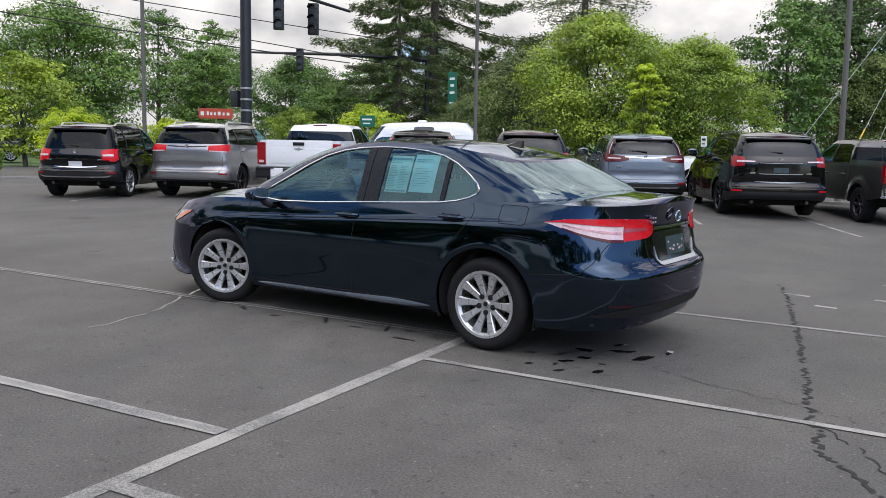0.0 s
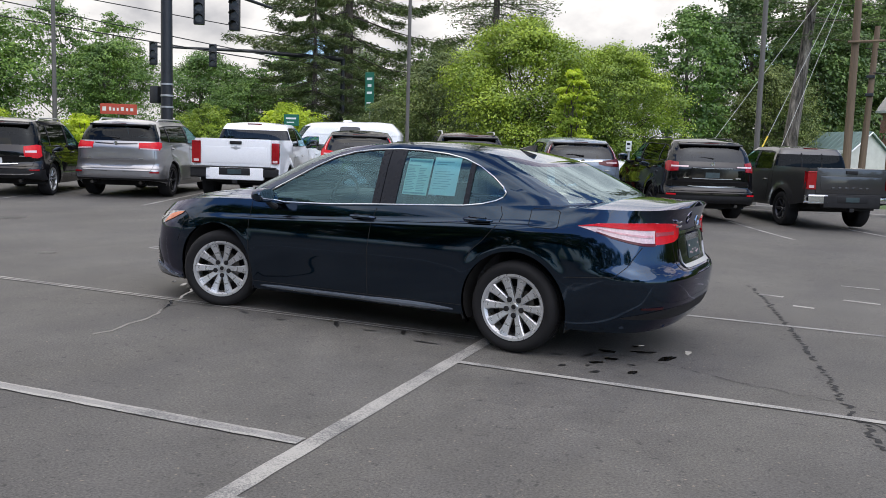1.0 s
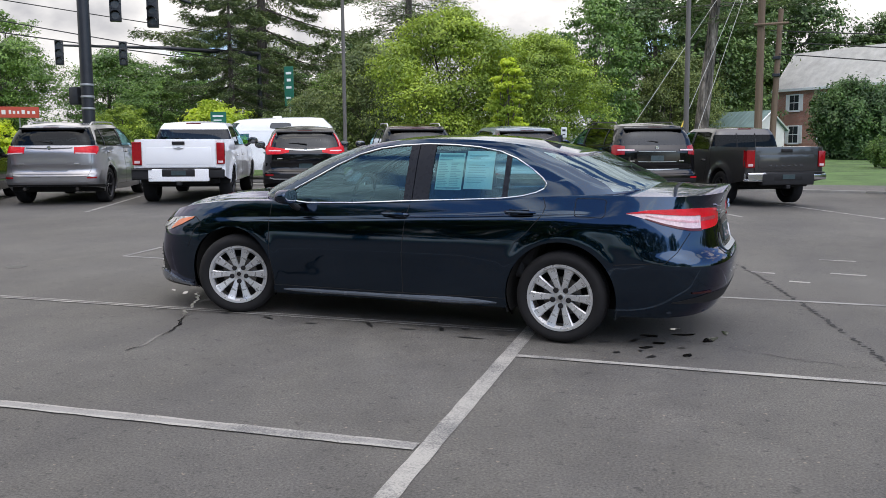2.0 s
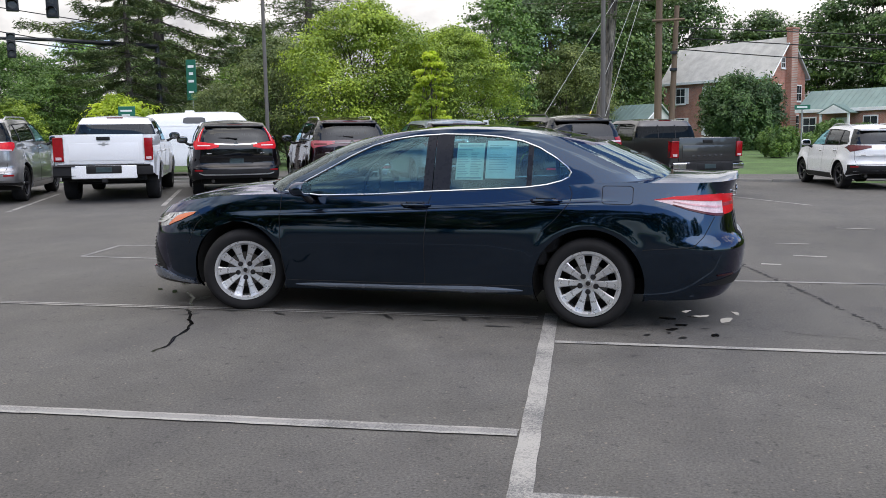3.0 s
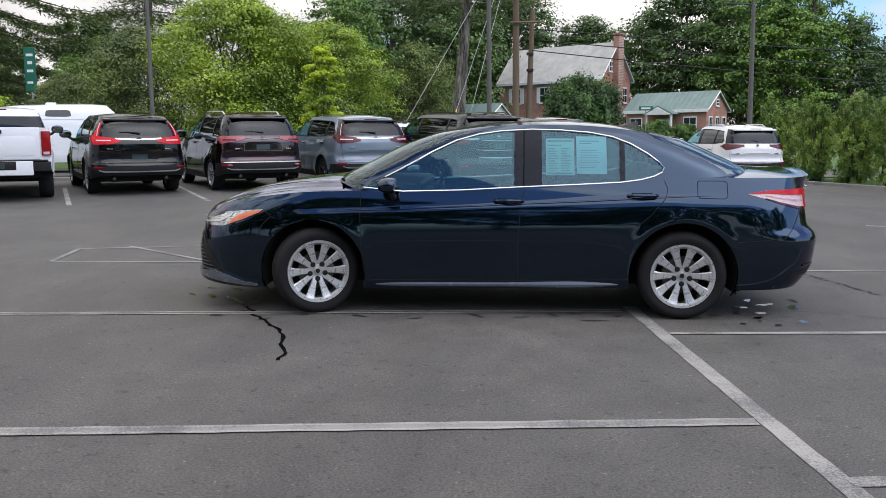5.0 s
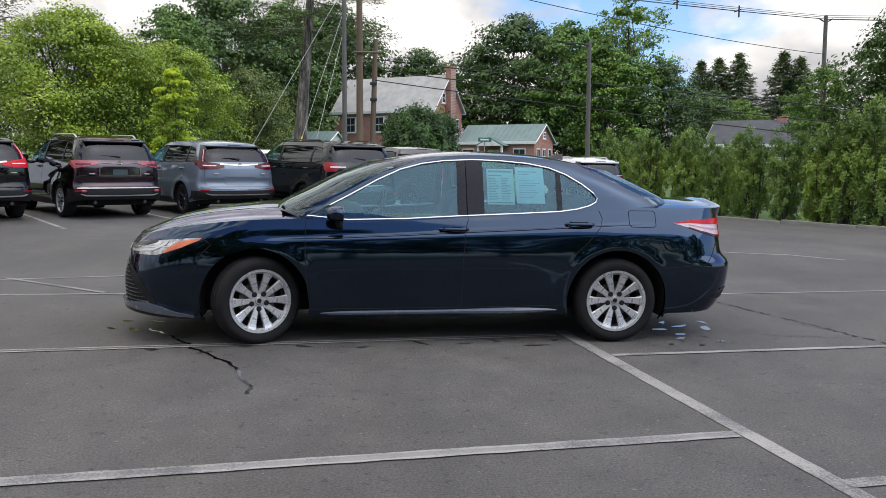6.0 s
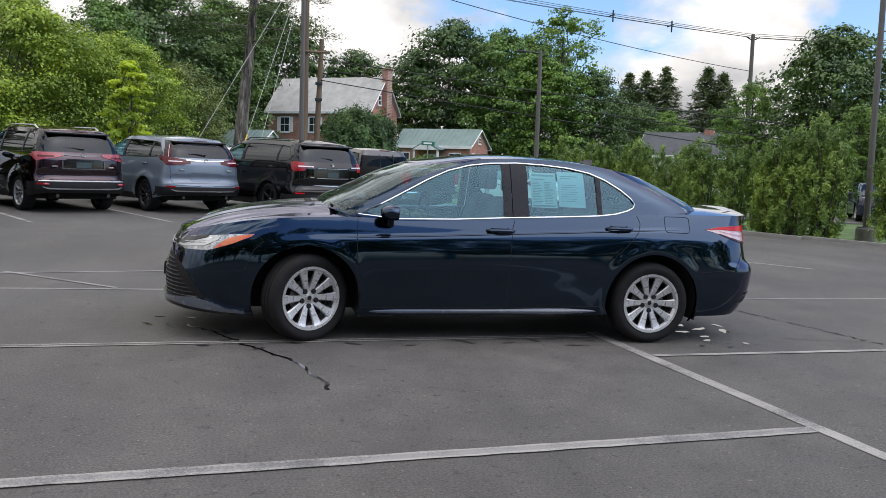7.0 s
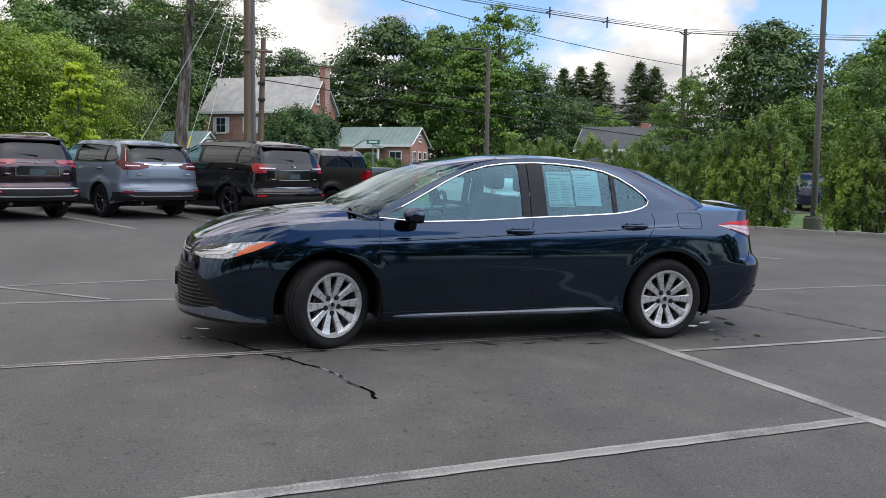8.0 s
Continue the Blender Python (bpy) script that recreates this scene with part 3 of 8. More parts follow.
def rounded(cx, cy, cz, rx, ry, rz, p=2.8, n=18, m=10):
    """A rounded block: a superellipsoid."""
    def sg(a, e):
        return math.copysign(abs(a) ** e, a)
    e = 2 / p
    v, f = [], []
    for j in range(m + 1):
        b = -math.pi / 2 + math.pi * j / m
        for i in range(n):
            a = 2 * math.pi * i / n
            v.append((cx + rx * sg(math.cos(b), e) * sg(math.cos(a), e), cy + ry * sg(math.cos(b), e) * sg(math.sin(a), e), cz + rz * sg(math.sin(b), e)))
    for j in range(m):
        for i in range(n):
            k = (i + 1) % n
            f.append((j * n + i, j * n + k, (j + 1) * n + k, (j + 1) * n + i))
    return v, f


def wheel_part(R, rim, width, spokes, material, parent, at, hand, steer=0.0, twin=False, tread=True, n=44, tip=0.055, root=0.05):
    """A wheel: spoked alloy with a tyre, disc, hub cap and nuts as its parts. Its outer face looks to -y for hand -1."""
    o = -1.0
    w2 = width / 2
    pieces = [revolve([(rim - 0.012, w2 * 0.8), (rim - 0.02, o * w2 * 0.55), (rim - 0.03, o * w2 * 0.75), (rim - 0.014, o * w2 * 0.96), (rim + 0.004, o * w2 * 0.98), (rim + 0.006, o * w2 * 0.86)], n)]
    pieces.append(revolve([(0.0, o * w2 * 0.60), (0.04, o * w2 * 0.60), (0.066, o * w2 * 0.55), (0.075, o * w2 * 0.4), (0.075, 0.02)], 24))
    v, f = join(*pieces)
    ob = mesh_ob("wheel", v, f, material, parent, sharp=40)
    q, f = [], []
    rows = [(0.05, root, -0.58, 0.05), (rim * 0.42, root * 1.0, -0.68, 0.045), (rim * 0.72, tip * 0.82, -0.80, 0.038), (rim * 0.90, tip * 1.08, -0.88, 0.032), (rim - 0.012, tip * 1.35, -0.93, 0.03)]
    for r, wd, dep, th in rows:
        for sx, dy in ((-0.5, 0.007), (-0.38, 0.0), (0.38, 0.0), (0.5, 0.007), (0.40, th), (-0.40, th)):
            q.append((r, w2 * dep + dy, sx * wd))
    for j in range(len(rows) - 1):
        for m in range(6):
            p = (m + 1) % 6
            f.append((j * 6 + m, (j + 1) * 6 + m, (j + 1) * 6 + p, j * 6 + p))
    spoke = mesh_ob("spoke", q, f, material, ob, sharp=22)
    for i in range(1, spokes):
        k = new("spoke", spoke.data)
        k.parent = ob
        k.matrix_local = pose(0, 0, 0, 0, 360 * i / spokes, 0)
    shoulder = w2 * 0.98
    prof = [(rim - 0.004, w2 * 0.86), (rim + 0.02, shoulder), ((R + rim) / 2, w2 * 1.04), (R - 0.03, w2), (R - 0.008, w2 * 0.8)]
    if tread:
        for g in (0.45, 0.0, -0.45):
            prof += [(R, w2 * (g + 0.06)), (R - 0.007, w2 * (g + 0.045)), (R - 0.007, w2 * (g - 0.045)), (R, w2 * (g - 0.06))]
    prof += [(R - 0.008, -w2 * 0.8), (R - 0.03, -w2), ((R + rim) / 2, -w2 * 1.04), (rim + 0.02, -shoulder), (rim - 0.004, -w2 * 0.86)]
    tv, tf = revolve([(a, b) for a, b in prof][::-1], n)
    mesh_ob("tyre", tv, tf, M["rubber"], ob, "black rubber tyre", sharp=50)
    dv, df = revolve([(0.0, -0.012), (rim * 0.60, -0.012), (rim * 0.60, 0.012), (0.0, 0.012)], 32)
    mesh_ob("brake_disc", [(a, b - 0.01, c) for a, b, c in dv], df, M["steel"], ob, "bare steel brake disc", sharp=30)
    bv, bf = revolve([(0.0, w2 * 0.5), (rim * 0.93, w2 * 0.5)], 24)
    mesh_ob("backing_plate", bv, bf, M["liner"], ob)
    cv, cf = revolve([(0.0, -0.004), (0.026, -0.003), (0.032, 0.004)], 20)
    mesh_ob("hub_cap", [(a, b - w2 * 0.64, c) for a, b, c in cv], cf, M["satin"], ob, "silver centre cap with a dark badge")
    cv, cf = revolve([(0.0, -0.002), (0.017, -0.002), (0.019, 0.003)], 16)
    mesh_ob("cap_badge", [(a, b - w2 * 0.64 - 0.004, c) for a, b, c in cv], cf, M["gloss_black"], ob, "dark round badge")
    nv, nf = revolve([(0.0, -0.012), (0.015, -0.012), (0.0205, -0.006), (0.0205, 0.012)], 10)
    nut = mesh_ob("wheel_nut", [(p + 0.062, q - w2 * 0.60, r) for p, q, r in nv], nf, M["gap"], ob, "dark recessed wheel nut", smooth=False)
    for i in range(5):
        k = nut if i == 0 else new("wheel_nut", nut.data)
        k.parent = ob
        k["label"] = "dark recessed wheel nut"
        k.matrix_local = pose(0, 0, 0, 0, 360 * (i + 0.25) / 5, 0)
    ob.matrix_local = pose(*at, 0, 0, steer + (180 if hand > 0 else 0))
    return ob


def seat_part(name, parent, x, y, z, w=0.5, head=True, depth=0.5):
    b = box_bm(x - depth / 2, x + depth / 2, y - w / 2, y + w / 2, z, z + 0.17, 0.05, 3)
    k = box_bm(-0.07, 0.07, y - w / 2, y + w / 2, 0, 0.62, 0.055, 3)
    for v in k.verts:
        v.co = Vector((x + depth / 2 + v.co.x + v.co.z * 0.32, v.co.y * 1.0 - (v.co.y - y) * v.co.z * 0.22, z + 0.1 + v.co.z))
    me = bpy.data.meshes.new("tmp")
    k.to_mesh(me)
    b.from_mesh(me)
    k.free()
    bpy.data.meshes.remove(me)
    ob = part(name, b, M["cloth"], parent, "dark cloth car seat")
    if head:
        h = box_bm(x + depth / 2 + 0.18, x + depth / 2 + 0.30, y - 0.13, y + 0.13, z + 0.76, z + 0.95, 0.045, 3)
        part("headrest", h, M["cloth"], ob)
        for dy in (-0.05, 0.05):
            tv, tf = tube([(x + depth / 2 + 0.22, y + dy, z + 0.66), (x + depth / 2 + 0.24, y + dy, z + 0.78)], 0.006, 6)
            mesh_ob("headrest_post", tv, tf, M["satin"], ob)
    return ob


def vehicle_body(car, low, up, spec, paint):
    """Painted lower body and cabin with wheel arches and window openings, decks, roof, glass, liners and shut lines."""
    nf, nm, nr, ns = spec["mesh"]
    arches = []
    for xw in spec["axles"]:
        arches.append([(xw + spec["arch"] * math.cos(a), spec["wheel_z"] + spec["arch"] * math.sin(a)) for a in np.linspace(-0.9, math.pi + 0.9, 40)])
    V, kept = ring_mesh(low, nf, nm, nr, ns, arches)
    n, k = V.shape[:2]
    verts = [tuple(p) for p in V.reshape(-1, 3)]
    faces = grid_faces(n, k, kept)
    # bonnet and boot decks and the ledges along the cabin
    half = nf + nm + nr
    crown = smooth_table(spec["deck"])
    x_f, x_r = spec["cowl"], spec["deck_rear"]
    nd = spec.get("deck_rows", 10)
    ridge = spec.get("ridge")
    for i in range(half):
        j = i + 1
        a, b = V[i, -1], V[j % n, -1]
        a2, b2 = V[(n - i) % n, -1], V[(n - j) % n, -1]
        xm = (a[0] + b[0]) / 2
        full = xm < x_f or xm > x_r
        rows = nd if full else 2
        for c in range(rows):
            for hand_a, hand_b in ((a, b), (a2, b2)):
                q = []
                for p, r in ((hand_a, c), (hand_b, c), (hand_b, c + 1), (hand_a, c + 1)):
                    t = r / nd if full else r * 0.05
                    rise = (float(crown(p[0])) - p[2]) * (1 - (1 - t) ** 2.2) if full else 0.0
                    if ridge and full:
                        rise += ridge(p[0], abs(p[1]) * (1 - t))
                    q.append((p[0], p[1] * (1 - t), p[2] + rise))
                o = len(verts)
                verts += q
                f = (o, o + 1, o + 2, o + 3)
                faces.append(f if hand_a is a else f[::-1])
    bm = bmesh.new()
    me = bpy.data.meshes.new("tmp")
    me.from_pydata(verts, [], faces)
    bm.from_mesh(me)
    bpy.data.meshes.remove(me)
    bmesh.ops.remove_doubles(bm, verts=bm.verts, dist=0.0008)
    body = part("body", bm, paint, car, sharp=28)
    # arch lips
    for xw, poly in zip(spec["axles"], arches):
        for hand in (-1, 1):
            v, f = [], []
            for x, z in poly:
                if z > spec["sill_z"] - 0.03:
                    y = abs(low.side(x, z)[1])
                    v += [(x, hand * (y + 0.001), z), (x, hand * (y - 0.03), z)]
            for q in range(len(v) // 2 - 1):
                g = (2 * q, 2 * q + 2, 2 * q + 3, 2 * q + 1)
                f.append(g if hand < 0 else g[::-1])
            mesh_ob("arch_lip", v, f, spec.get("arch_material", paint), body)
            # liner: a half drum over the wheel
            v, f = [], []
            R, depth = spec["arch"] + 0.012, 0.42
            dip = math.asin(min(0.9, (spec["wheel_z"] - spec["sill_z"]) / R))
            arc = np.linspace(-dip, math.pi + dip, 22)
            y0 = abs(low.side(xw, spec["wheel_z"] + spec["arch"])[1]) - 0.028
            for a in arc:
                for y in (y0, y0 - depth):
                    v.append((xw + R * math.cos(a), hand * y, spec["wheel_z"] + R * math.sin(a)))
            for q in range(len(arc) - 1):
                f.append((2 * q, 2 * q + 1, 2 * q + 3, 2 * q + 2))
            c = len(v)
            v.append((xw, hand * (y0 - depth), spec["wheel_z"]))
            f += [(2 * q + 1, 2 * q + 3, c) for q in range(len(arc) - 1)]
            mesh_ob("wheel_liner", v, f, M["liner"], body, sharp=60)
    # floor pan
    fx0, fx1 = float(low.nose(spec["sill_z"])) + 0.25, float(low.tail(spec["sill_z"])) - 0.25
    part("floor_pan", box_bm(fx0, fx1, -0.52, 0.52, spec["sill_z"] + 0.0, spec["sill_z"] + 0.14, 0.03), M["liner"], body)
    for x0, x1 in ((fx0 + 0.05, spec["axles"][0] - spec["arch"] - 0.03), (spec["axles"][0] + spec["arch"] + 0.03, spec["axles"][1] - spec["arch"] - 0.03), (spec["axles"][1] + spec["arch"] + 0.03, fx1 - 0.02)):
        if x1 - x0 > 0.08:
            part("floor_pan", box_bm(x0, x1, -0.74, 0.74, spec["sill_z"] + 0.015, spec["sill_z"] + 0.12, 0.02), M["liner"], body)

    # cabin
    side_polys = [spec["dlo"]]
    V, kept = ring_mesh(up, nf, nm, nr, max(10, ns * 2 // 3), side_polys)
    n, k = V.shape[:2]
    ucol = np.concatenate([np.linspace(0, 1, nf, endpoint=False), np.linspace(1, 2, nm, endpoint=False), np.linspace(2, 3, nr + 1)])
    ucol = np.concatenate([ucol, ucol[1:-1][::-1]])
    sc = (np.arange(k - 1) + 0.5) / (k - 1)
    shield = {"windscreen": (spec["shield_u"][0], 0.02, 0.95, 0), "rear_window": (spec["shield_u"][1], spec["rear_s"][0], spec["rear_s"][1], 1)}
    glasses = {}
    for name, (uu, s0, s1, rear) in shield.items():
        mid = (ucol + np.roll(ucol, -1)) / 2
        col = mid > 3 - uu if rear else mid < uu
        rowk = (sc > s0) & (sc < s1)
        gone = col[:, None] & rowk[None, :]
        glasses[name] = gone & kept
        kept &= ~gone
    faces = grid_faces(n, k, kept)
    verts = [tuple(p) for p in V.reshape(-1, 3)]
    crown_r = spec["roof_crown"]
    half = nf + nm + nr
    nd = 8
    for i in range(half):
        j = i + 1
        for hand, (a, b) in ((0, (V[i, -1], V[j % n, -1])), (1, (V[(n - i) % n, -1], V[(n - j) % n, -1]))):
            for c in range(nd):
                q = []
                for p, r in ((a, c), (b, c), (b, c + 1), (a, c + 1)):
                    t = r / nd
                    ends = min(1.0, max(0.0, (p[0] - V[0, -1, 0]) / 0.5), max(0.0, (V[half % n, -1, 0] - p[0]) / 0.5))
                    q.append((p[0], p[1] * (1 - t), p[2] + crown_r * (0.35 + 0.65 * ends) * (1 - (1 - t) ** 2.2)))
                o = len(verts)
                verts += q
                f = (o, o + 1, o + 2, o + 3)
                faces.append(f if not hand else f[::-1])
    bm = bmesh.new()
    me = bpy.data.meshes.new("tmp")
    me.from_pydata(verts, [], faces)
    bm.from_mesh(me)
    bpy.data.meshes.remove(me)
    bmesh.ops.remove_doubles(bm, verts=bm.verts, dist=0.0008)
    cabin = part("cabin", bm, spec.get("cabin_material", paint), car, sharp=28)
    flat = V.reshape(-1, 3)
    for name, g in glasses.items():
        f = grid_faces(n, k, g)
        used = sorted({i for q in f for i in q})
        at = {i: m for m, i in enumerate(used)}
        mesh_ob(name, [tuple(flat[i]) for i in used], [tuple(at[i] for i in q) for q in f], spec["glass"][name], car, sharp=60)
    for hand in (-1, 1):
        for rows, mat_g in spec["panes"]:
            v, f = flank_patch(up, rows, -0.007, 24, 7, hand)
            mesh_ob("side_window", v, f, mat_g, car, sharp=60)
        for rows in spec.get("pillars", []):
            v, f = flank_patch(up, rows, 0.002, 3, 6, hand, 0.012)
            mesh_ob("pillar_trim", v, f, M["pillar"], car, "black pillar trim")
        if spec.get("trim"):
            pts = [up.side(x, z, 0.002, hand) for x, z in spec["dlo"]]
            v, f = tube(pts, spec.get("trim_r", 0.009), 6, True)
            mesh_ob("window_trim", v, f, spec["trim"], car, "bright metal window surround" if spec["trim"] is M["chrome"] else "black rubber window surround")
        for line in spec.get("seams", []):
            pts = []
            for (x0, z0), (x1, z1) in zip(line, line[1:]):
                pts += [(x0 + (x1 - x0) * t / 6, z0 + (z1 - z0) * t / 6) for t in range(6)]
            pts.append(line[-1])
            v, f = tube([low.side(x, z, 0.0, hand) if z < float(low.high(x)) else up.side(x, z, 0.0, hand) for x, z in pts], 0.0028, 5)
            mesh_ob("shut_line", v, f, M["gap"], body)
        for hx, hz in spec.get("handles", []):
            p = low.side(hx, hz, 0.0, hand)
            y = abs(p[1])
            cup = box_bm(hx - 0.075, hx + 0.06, hand * (y - 0.01), hand * (y + 0.003), hz - 0.026, hz + 0.02, 0.005, 1)
            cup_ob = part("handle_recess", cup, M["gap"], body)
            v, f = tube([(hx - 0.115, hand * (y + 0.004), hz + 0.004), (hx - 0.09, hand * (y + 0.03), hz + 0.005), (hx, hand * (y + 0.04), hz + 0.006), (hx + 0.085, hand * (y + 0.034), hz + 0.005), (hx + 0.11, hand * (y + 0.004), hz + 0.003)], [0.009, 0.013, 0.0145, 0.0135, 0.010], 8)
            mesh_ob("door_handle", v, f, spec.get("handle_material", paint), car)
        # mirror on a stalk
        mx, mz = spec["mirror"]
        my = abs(low.side(mx, float(low.high(mx)) - 0.03)[1])
        ms = spec.get("mirror_size", 1.0)
        ml = spec.get("mirror_long", 1.0)
        v, f = rounded(mx, hand * (my + 0.15 * ms), mz, 0.062 * ms * ml, 0.115 * ms, 0.075 * ms * (0.6 + 0.4 / ml), 2.4)
        v = [(min(a, mx + 0.035 * ms), b, c) for a, b, c in v]
        mo = mesh_ob("mirror", v, f, spec.get("mirror_material", paint), car)
        v, f = rounded(mx + 0.036 * ms, hand * (my + 0.15 * ms), mz, 0.004, 0.092 * ms, 0.058 * ms, 3.2)
        mesh_ob("mirror_glass", v, f, M["mirror"], mo, "dark silvered mirror glass")
        v, f = tube([(mx + 0.01, hand * (my - 0.02), mz - 0.115 * ms), (mx, hand * (my + 0.05), mz - 0.09 * ms), (mx - 0.01, hand * (my + 0.10 * ms), mz - 0.05 * ms)], [0.03 * ms, 0.026 * ms, 0.024 * ms], 8)
        mesh_ob("mirror_arm", v, f, M["plastic"], mo)
    # seats and dash
    for sx, sy, wd in spec["seats"]:
        seat_part("seat", car, sx, sy, spec["sill_z"] + 0.2 + spec.get("seat_up", 0), wd)
    dx = spec["cowl"] + 0.28
    db = box_bm(dx - 0.25, dx + 0.14, -0.66, 0.66, spec["sill_z"] + 0.35, spec["dash_z"], 0.06, 3)
    part("dashboard", db, M["plastic"], car, "dark moulded dashboard")
    ring = [(dx + 0.27 + 0.10 * math.sin(a) * 0.45, -0.36 + 0.185 * math.cos(a), spec["dash_z"] - 0.03 + 0.18 * math.sin(a)) for a in np.linspace(0, 2 * math.pi, 20, endpoint=False)]
    rv, rf = tube(ring, 0.016, 6, True)
    sv, sf = tube([(dx + 0.27, -0.53, spec["dash_z"] - 0.03), (dx + 0.25, -0.36, spec["dash_z"] - 0.05), (dx + 0.27, -0.19, spec["dash_z"] - 0.03)], [0.014, 0.05, 0.014], 6)
    cv2, cf2 = tube([(dx + 0.1, -0.36, spec["dash_z"] - 0.1), (dx + 0.26, -0.36, spec["dash_z"] - 0.05)], 0.03, 6)
    v, f = join((rv, rf), (sv, sf), (cv2, cf2))
    mesh_ob("steering_wheel", v, f, M["plastic"], car)
    return body, cabin


def wheels_of(car, spec, R, rim, width, spokes, material, steer=0.0, **more):
    first = None
    for xw in spec["axles"]:
        for hand in (-1, 1):
            wheel_part(R, rim, width, spokes, material, car, (xw, hand * spec["track"], R), hand, steer if xw == spec["axles"][0] else 0.0, **more)


# ---- ground, lot, kerbs and markings ----
def slab(name, outline, z0, z1, material, label, kind="structure", parent=None):
    bm = bmesh.new()
    top = [bm.verts.new((x, y, z1)) for x, y in outline]
    foot = [bm.verts.new((x, y, z0)) for x, y in outline]
    bm.faces.new(top)
    for i in range(len(outline)):
        j = (i + 1) % len(outline)
        bm.faces.new((top[i], foot[i], foot[j], top[j]))
    for k in range(13):             # cut where the ground bends, so that it can sink
        for co, no in (((-4.0 + k * 0.6, 0, 0), (1, 0, 0)), ((0, 5.5 + k * 0.8, 0), (0, 1, 0))):
            bmesh.ops.bisect_plane(bm, geom=bm.verts[:] + bm.edges[:] + bm.faces[:], plane_co=co, plane_no=no)
    ob = part(name, bm, material, parent, smooth=False)
    if not parent:
        tagged(ob, label, name.split("_")[0], kind=kind)
    return ob


def ground_sheet():
    """Lawn and verges, one sheet to the horizon, sunk below the paved areas."""
    g = np.concatenate([[-900, -500, -300, -200, -140], np.arange(-100, -20, 8), np.arange(-20, 21, 1), np.arange(28, 101, 8), [140, 200, 300, 500, 900]])
    v, f = [], []
    for x in g:
        for y in g:
            v.append((x, y, -0.07 + (noise.noise((x * 0.05, y * 0.05, 0)) * 0.04 if abs(x) < 120 and abs(y) < 120 else 0)))
    n = len(g)
    for i in range(n - 1):
        for j in range(n - 1):
            f.append((i * n + j, (i + 1) * n + j, (i + 1) * n + j + 1, i * n + j + 1))
    return tagged(mesh_ob("ground", v, f, M["grass"]), "mown green grass reaching away from the parking lot", "ground", kind="structure")


ground_sheet()
BACK = [(6.6, 19.4), (2.5, 19.6), (-5.0, 17.4), (-12.0, 13.6), (-19.0, 9.7), (-30.0, 3.2)]
HEDGE = [(17.2, 5.0), (14.2, 8.8), (12.0, 12.1), (10.0, 15.6), (7.6, 19.0)]
slab("parking_lot", [(-60, -60), (40, -60), (40, -30), (17.2, 5.0)] + HEDGE[1:] + BACK + [(-60, -12)], -0.3, 0.0, M["asphalt"], "grey asphalt parking lot with fine grit and faint patches")
slab("road", [(-110, -28), (-104, -37), (-30, -2.2), (-21, 12.2), (-12, 16.6), (-5, 19.9), (8, 20.9), (40, 22.5), (120, 26), (120, 31), (40, 27), (6, 24.0), (-3, 23.0), (-9, 22.0), (-16, 19.0), (-26, 15.6), (-60, -2)], -0.3, -0.02, M["road_asphalt"], "grey asphalt street beyond the lot")


def kerb(name, line, label):
    """Kerb stones end to end along a line, each a part."""
    top = tagged(new(name), label, "kerb", kind="structure")
    for (x0, y0), (x1, y1) in zip(line, line[1:]):
        d = Vector((x1 - x0, y1 - y0, 0))
        n = max(1, round(d.length / 1.8))
        for i in range(n):
            p = Vector((x0, y0, 0)) + d * ((i + 0.5) / n)
            h = d.length / n / 2 - 0.006
            ob = part("kerb_stone", box_bm(-h, h, -0.075, 0.075, -0.15, 0.075 + random.uniform(-0.008, 0.008), 0.018, 2), M["concrete"], top)
            ob.matrix_local = pose(p.x, p.y, 0, 0, 0, math.degrees(math.atan2(d.y, d.x)) + random.uniform(-0.4, 0.4))


kerb("kerb_hedge", [(x - 0.1, y - 0.1) for x, y in HEDGE], "concrete kerb along the foot of the hedge")
kerb("kerb_back", BACK, "concrete kerb behind the parked row")


def stripe(name, x0, y0, x1, y1, w, material, label, z=0.004, wob=0.003):
    """A painted line with slightly ragged edges."""
    d = Vector((x1 - x0, y1 - y0, 0))
    n = max(2, int(d.length / 0.12))
    s = Vector((-d.y, d.x, 0)).normalized()
    v, f = [], []
    for i in range(n + 1):
        p = Vector((x0, y0, z)) + d * (i / n)
        v += [p + s * (w / 2 + random.uniform(-wob, wob)), p - s * (w / 2 + random.uniform(-wob, wob))]
    for i in range(n):
        f.append((2 * i + 1, 2 * i + 3, 2 * i + 2, 2 * i))
    return tagged(mesh_ob(name, v, f, material, smooth=False), label, "road marking", "bay lines", "structure")


LN = M["line"], "worn white bay line on the asphalt"
LO = M["line_old"], "faded old bay line on the asphalt"
stripe("bay_line", 1.085, -0.45, 1.74, -6.5, 0.105, *LN)
stripe("bay_line", 1.32, -3.20, -9.0, -4.36, 0.096, M["line_old"], "worn middle of a white bay line", z=0.0055)
for d in (-0.040, 0.040):
    stripe("bay_line", 1.32, -3.20 + d, -9.0, -4.36 + d, 0.026, M["line"], "paler edge of a worn white bay line", z=0.0068, wob=0.005)
stripe("bay_line", 1.24, -1.355, 9.5, -0.62, 0.062, *LN, z=0.0062)
stripe("bay_line", 1.49, -3.93, 9.0, -3.0, 0.10, *LN, z=0.0062)
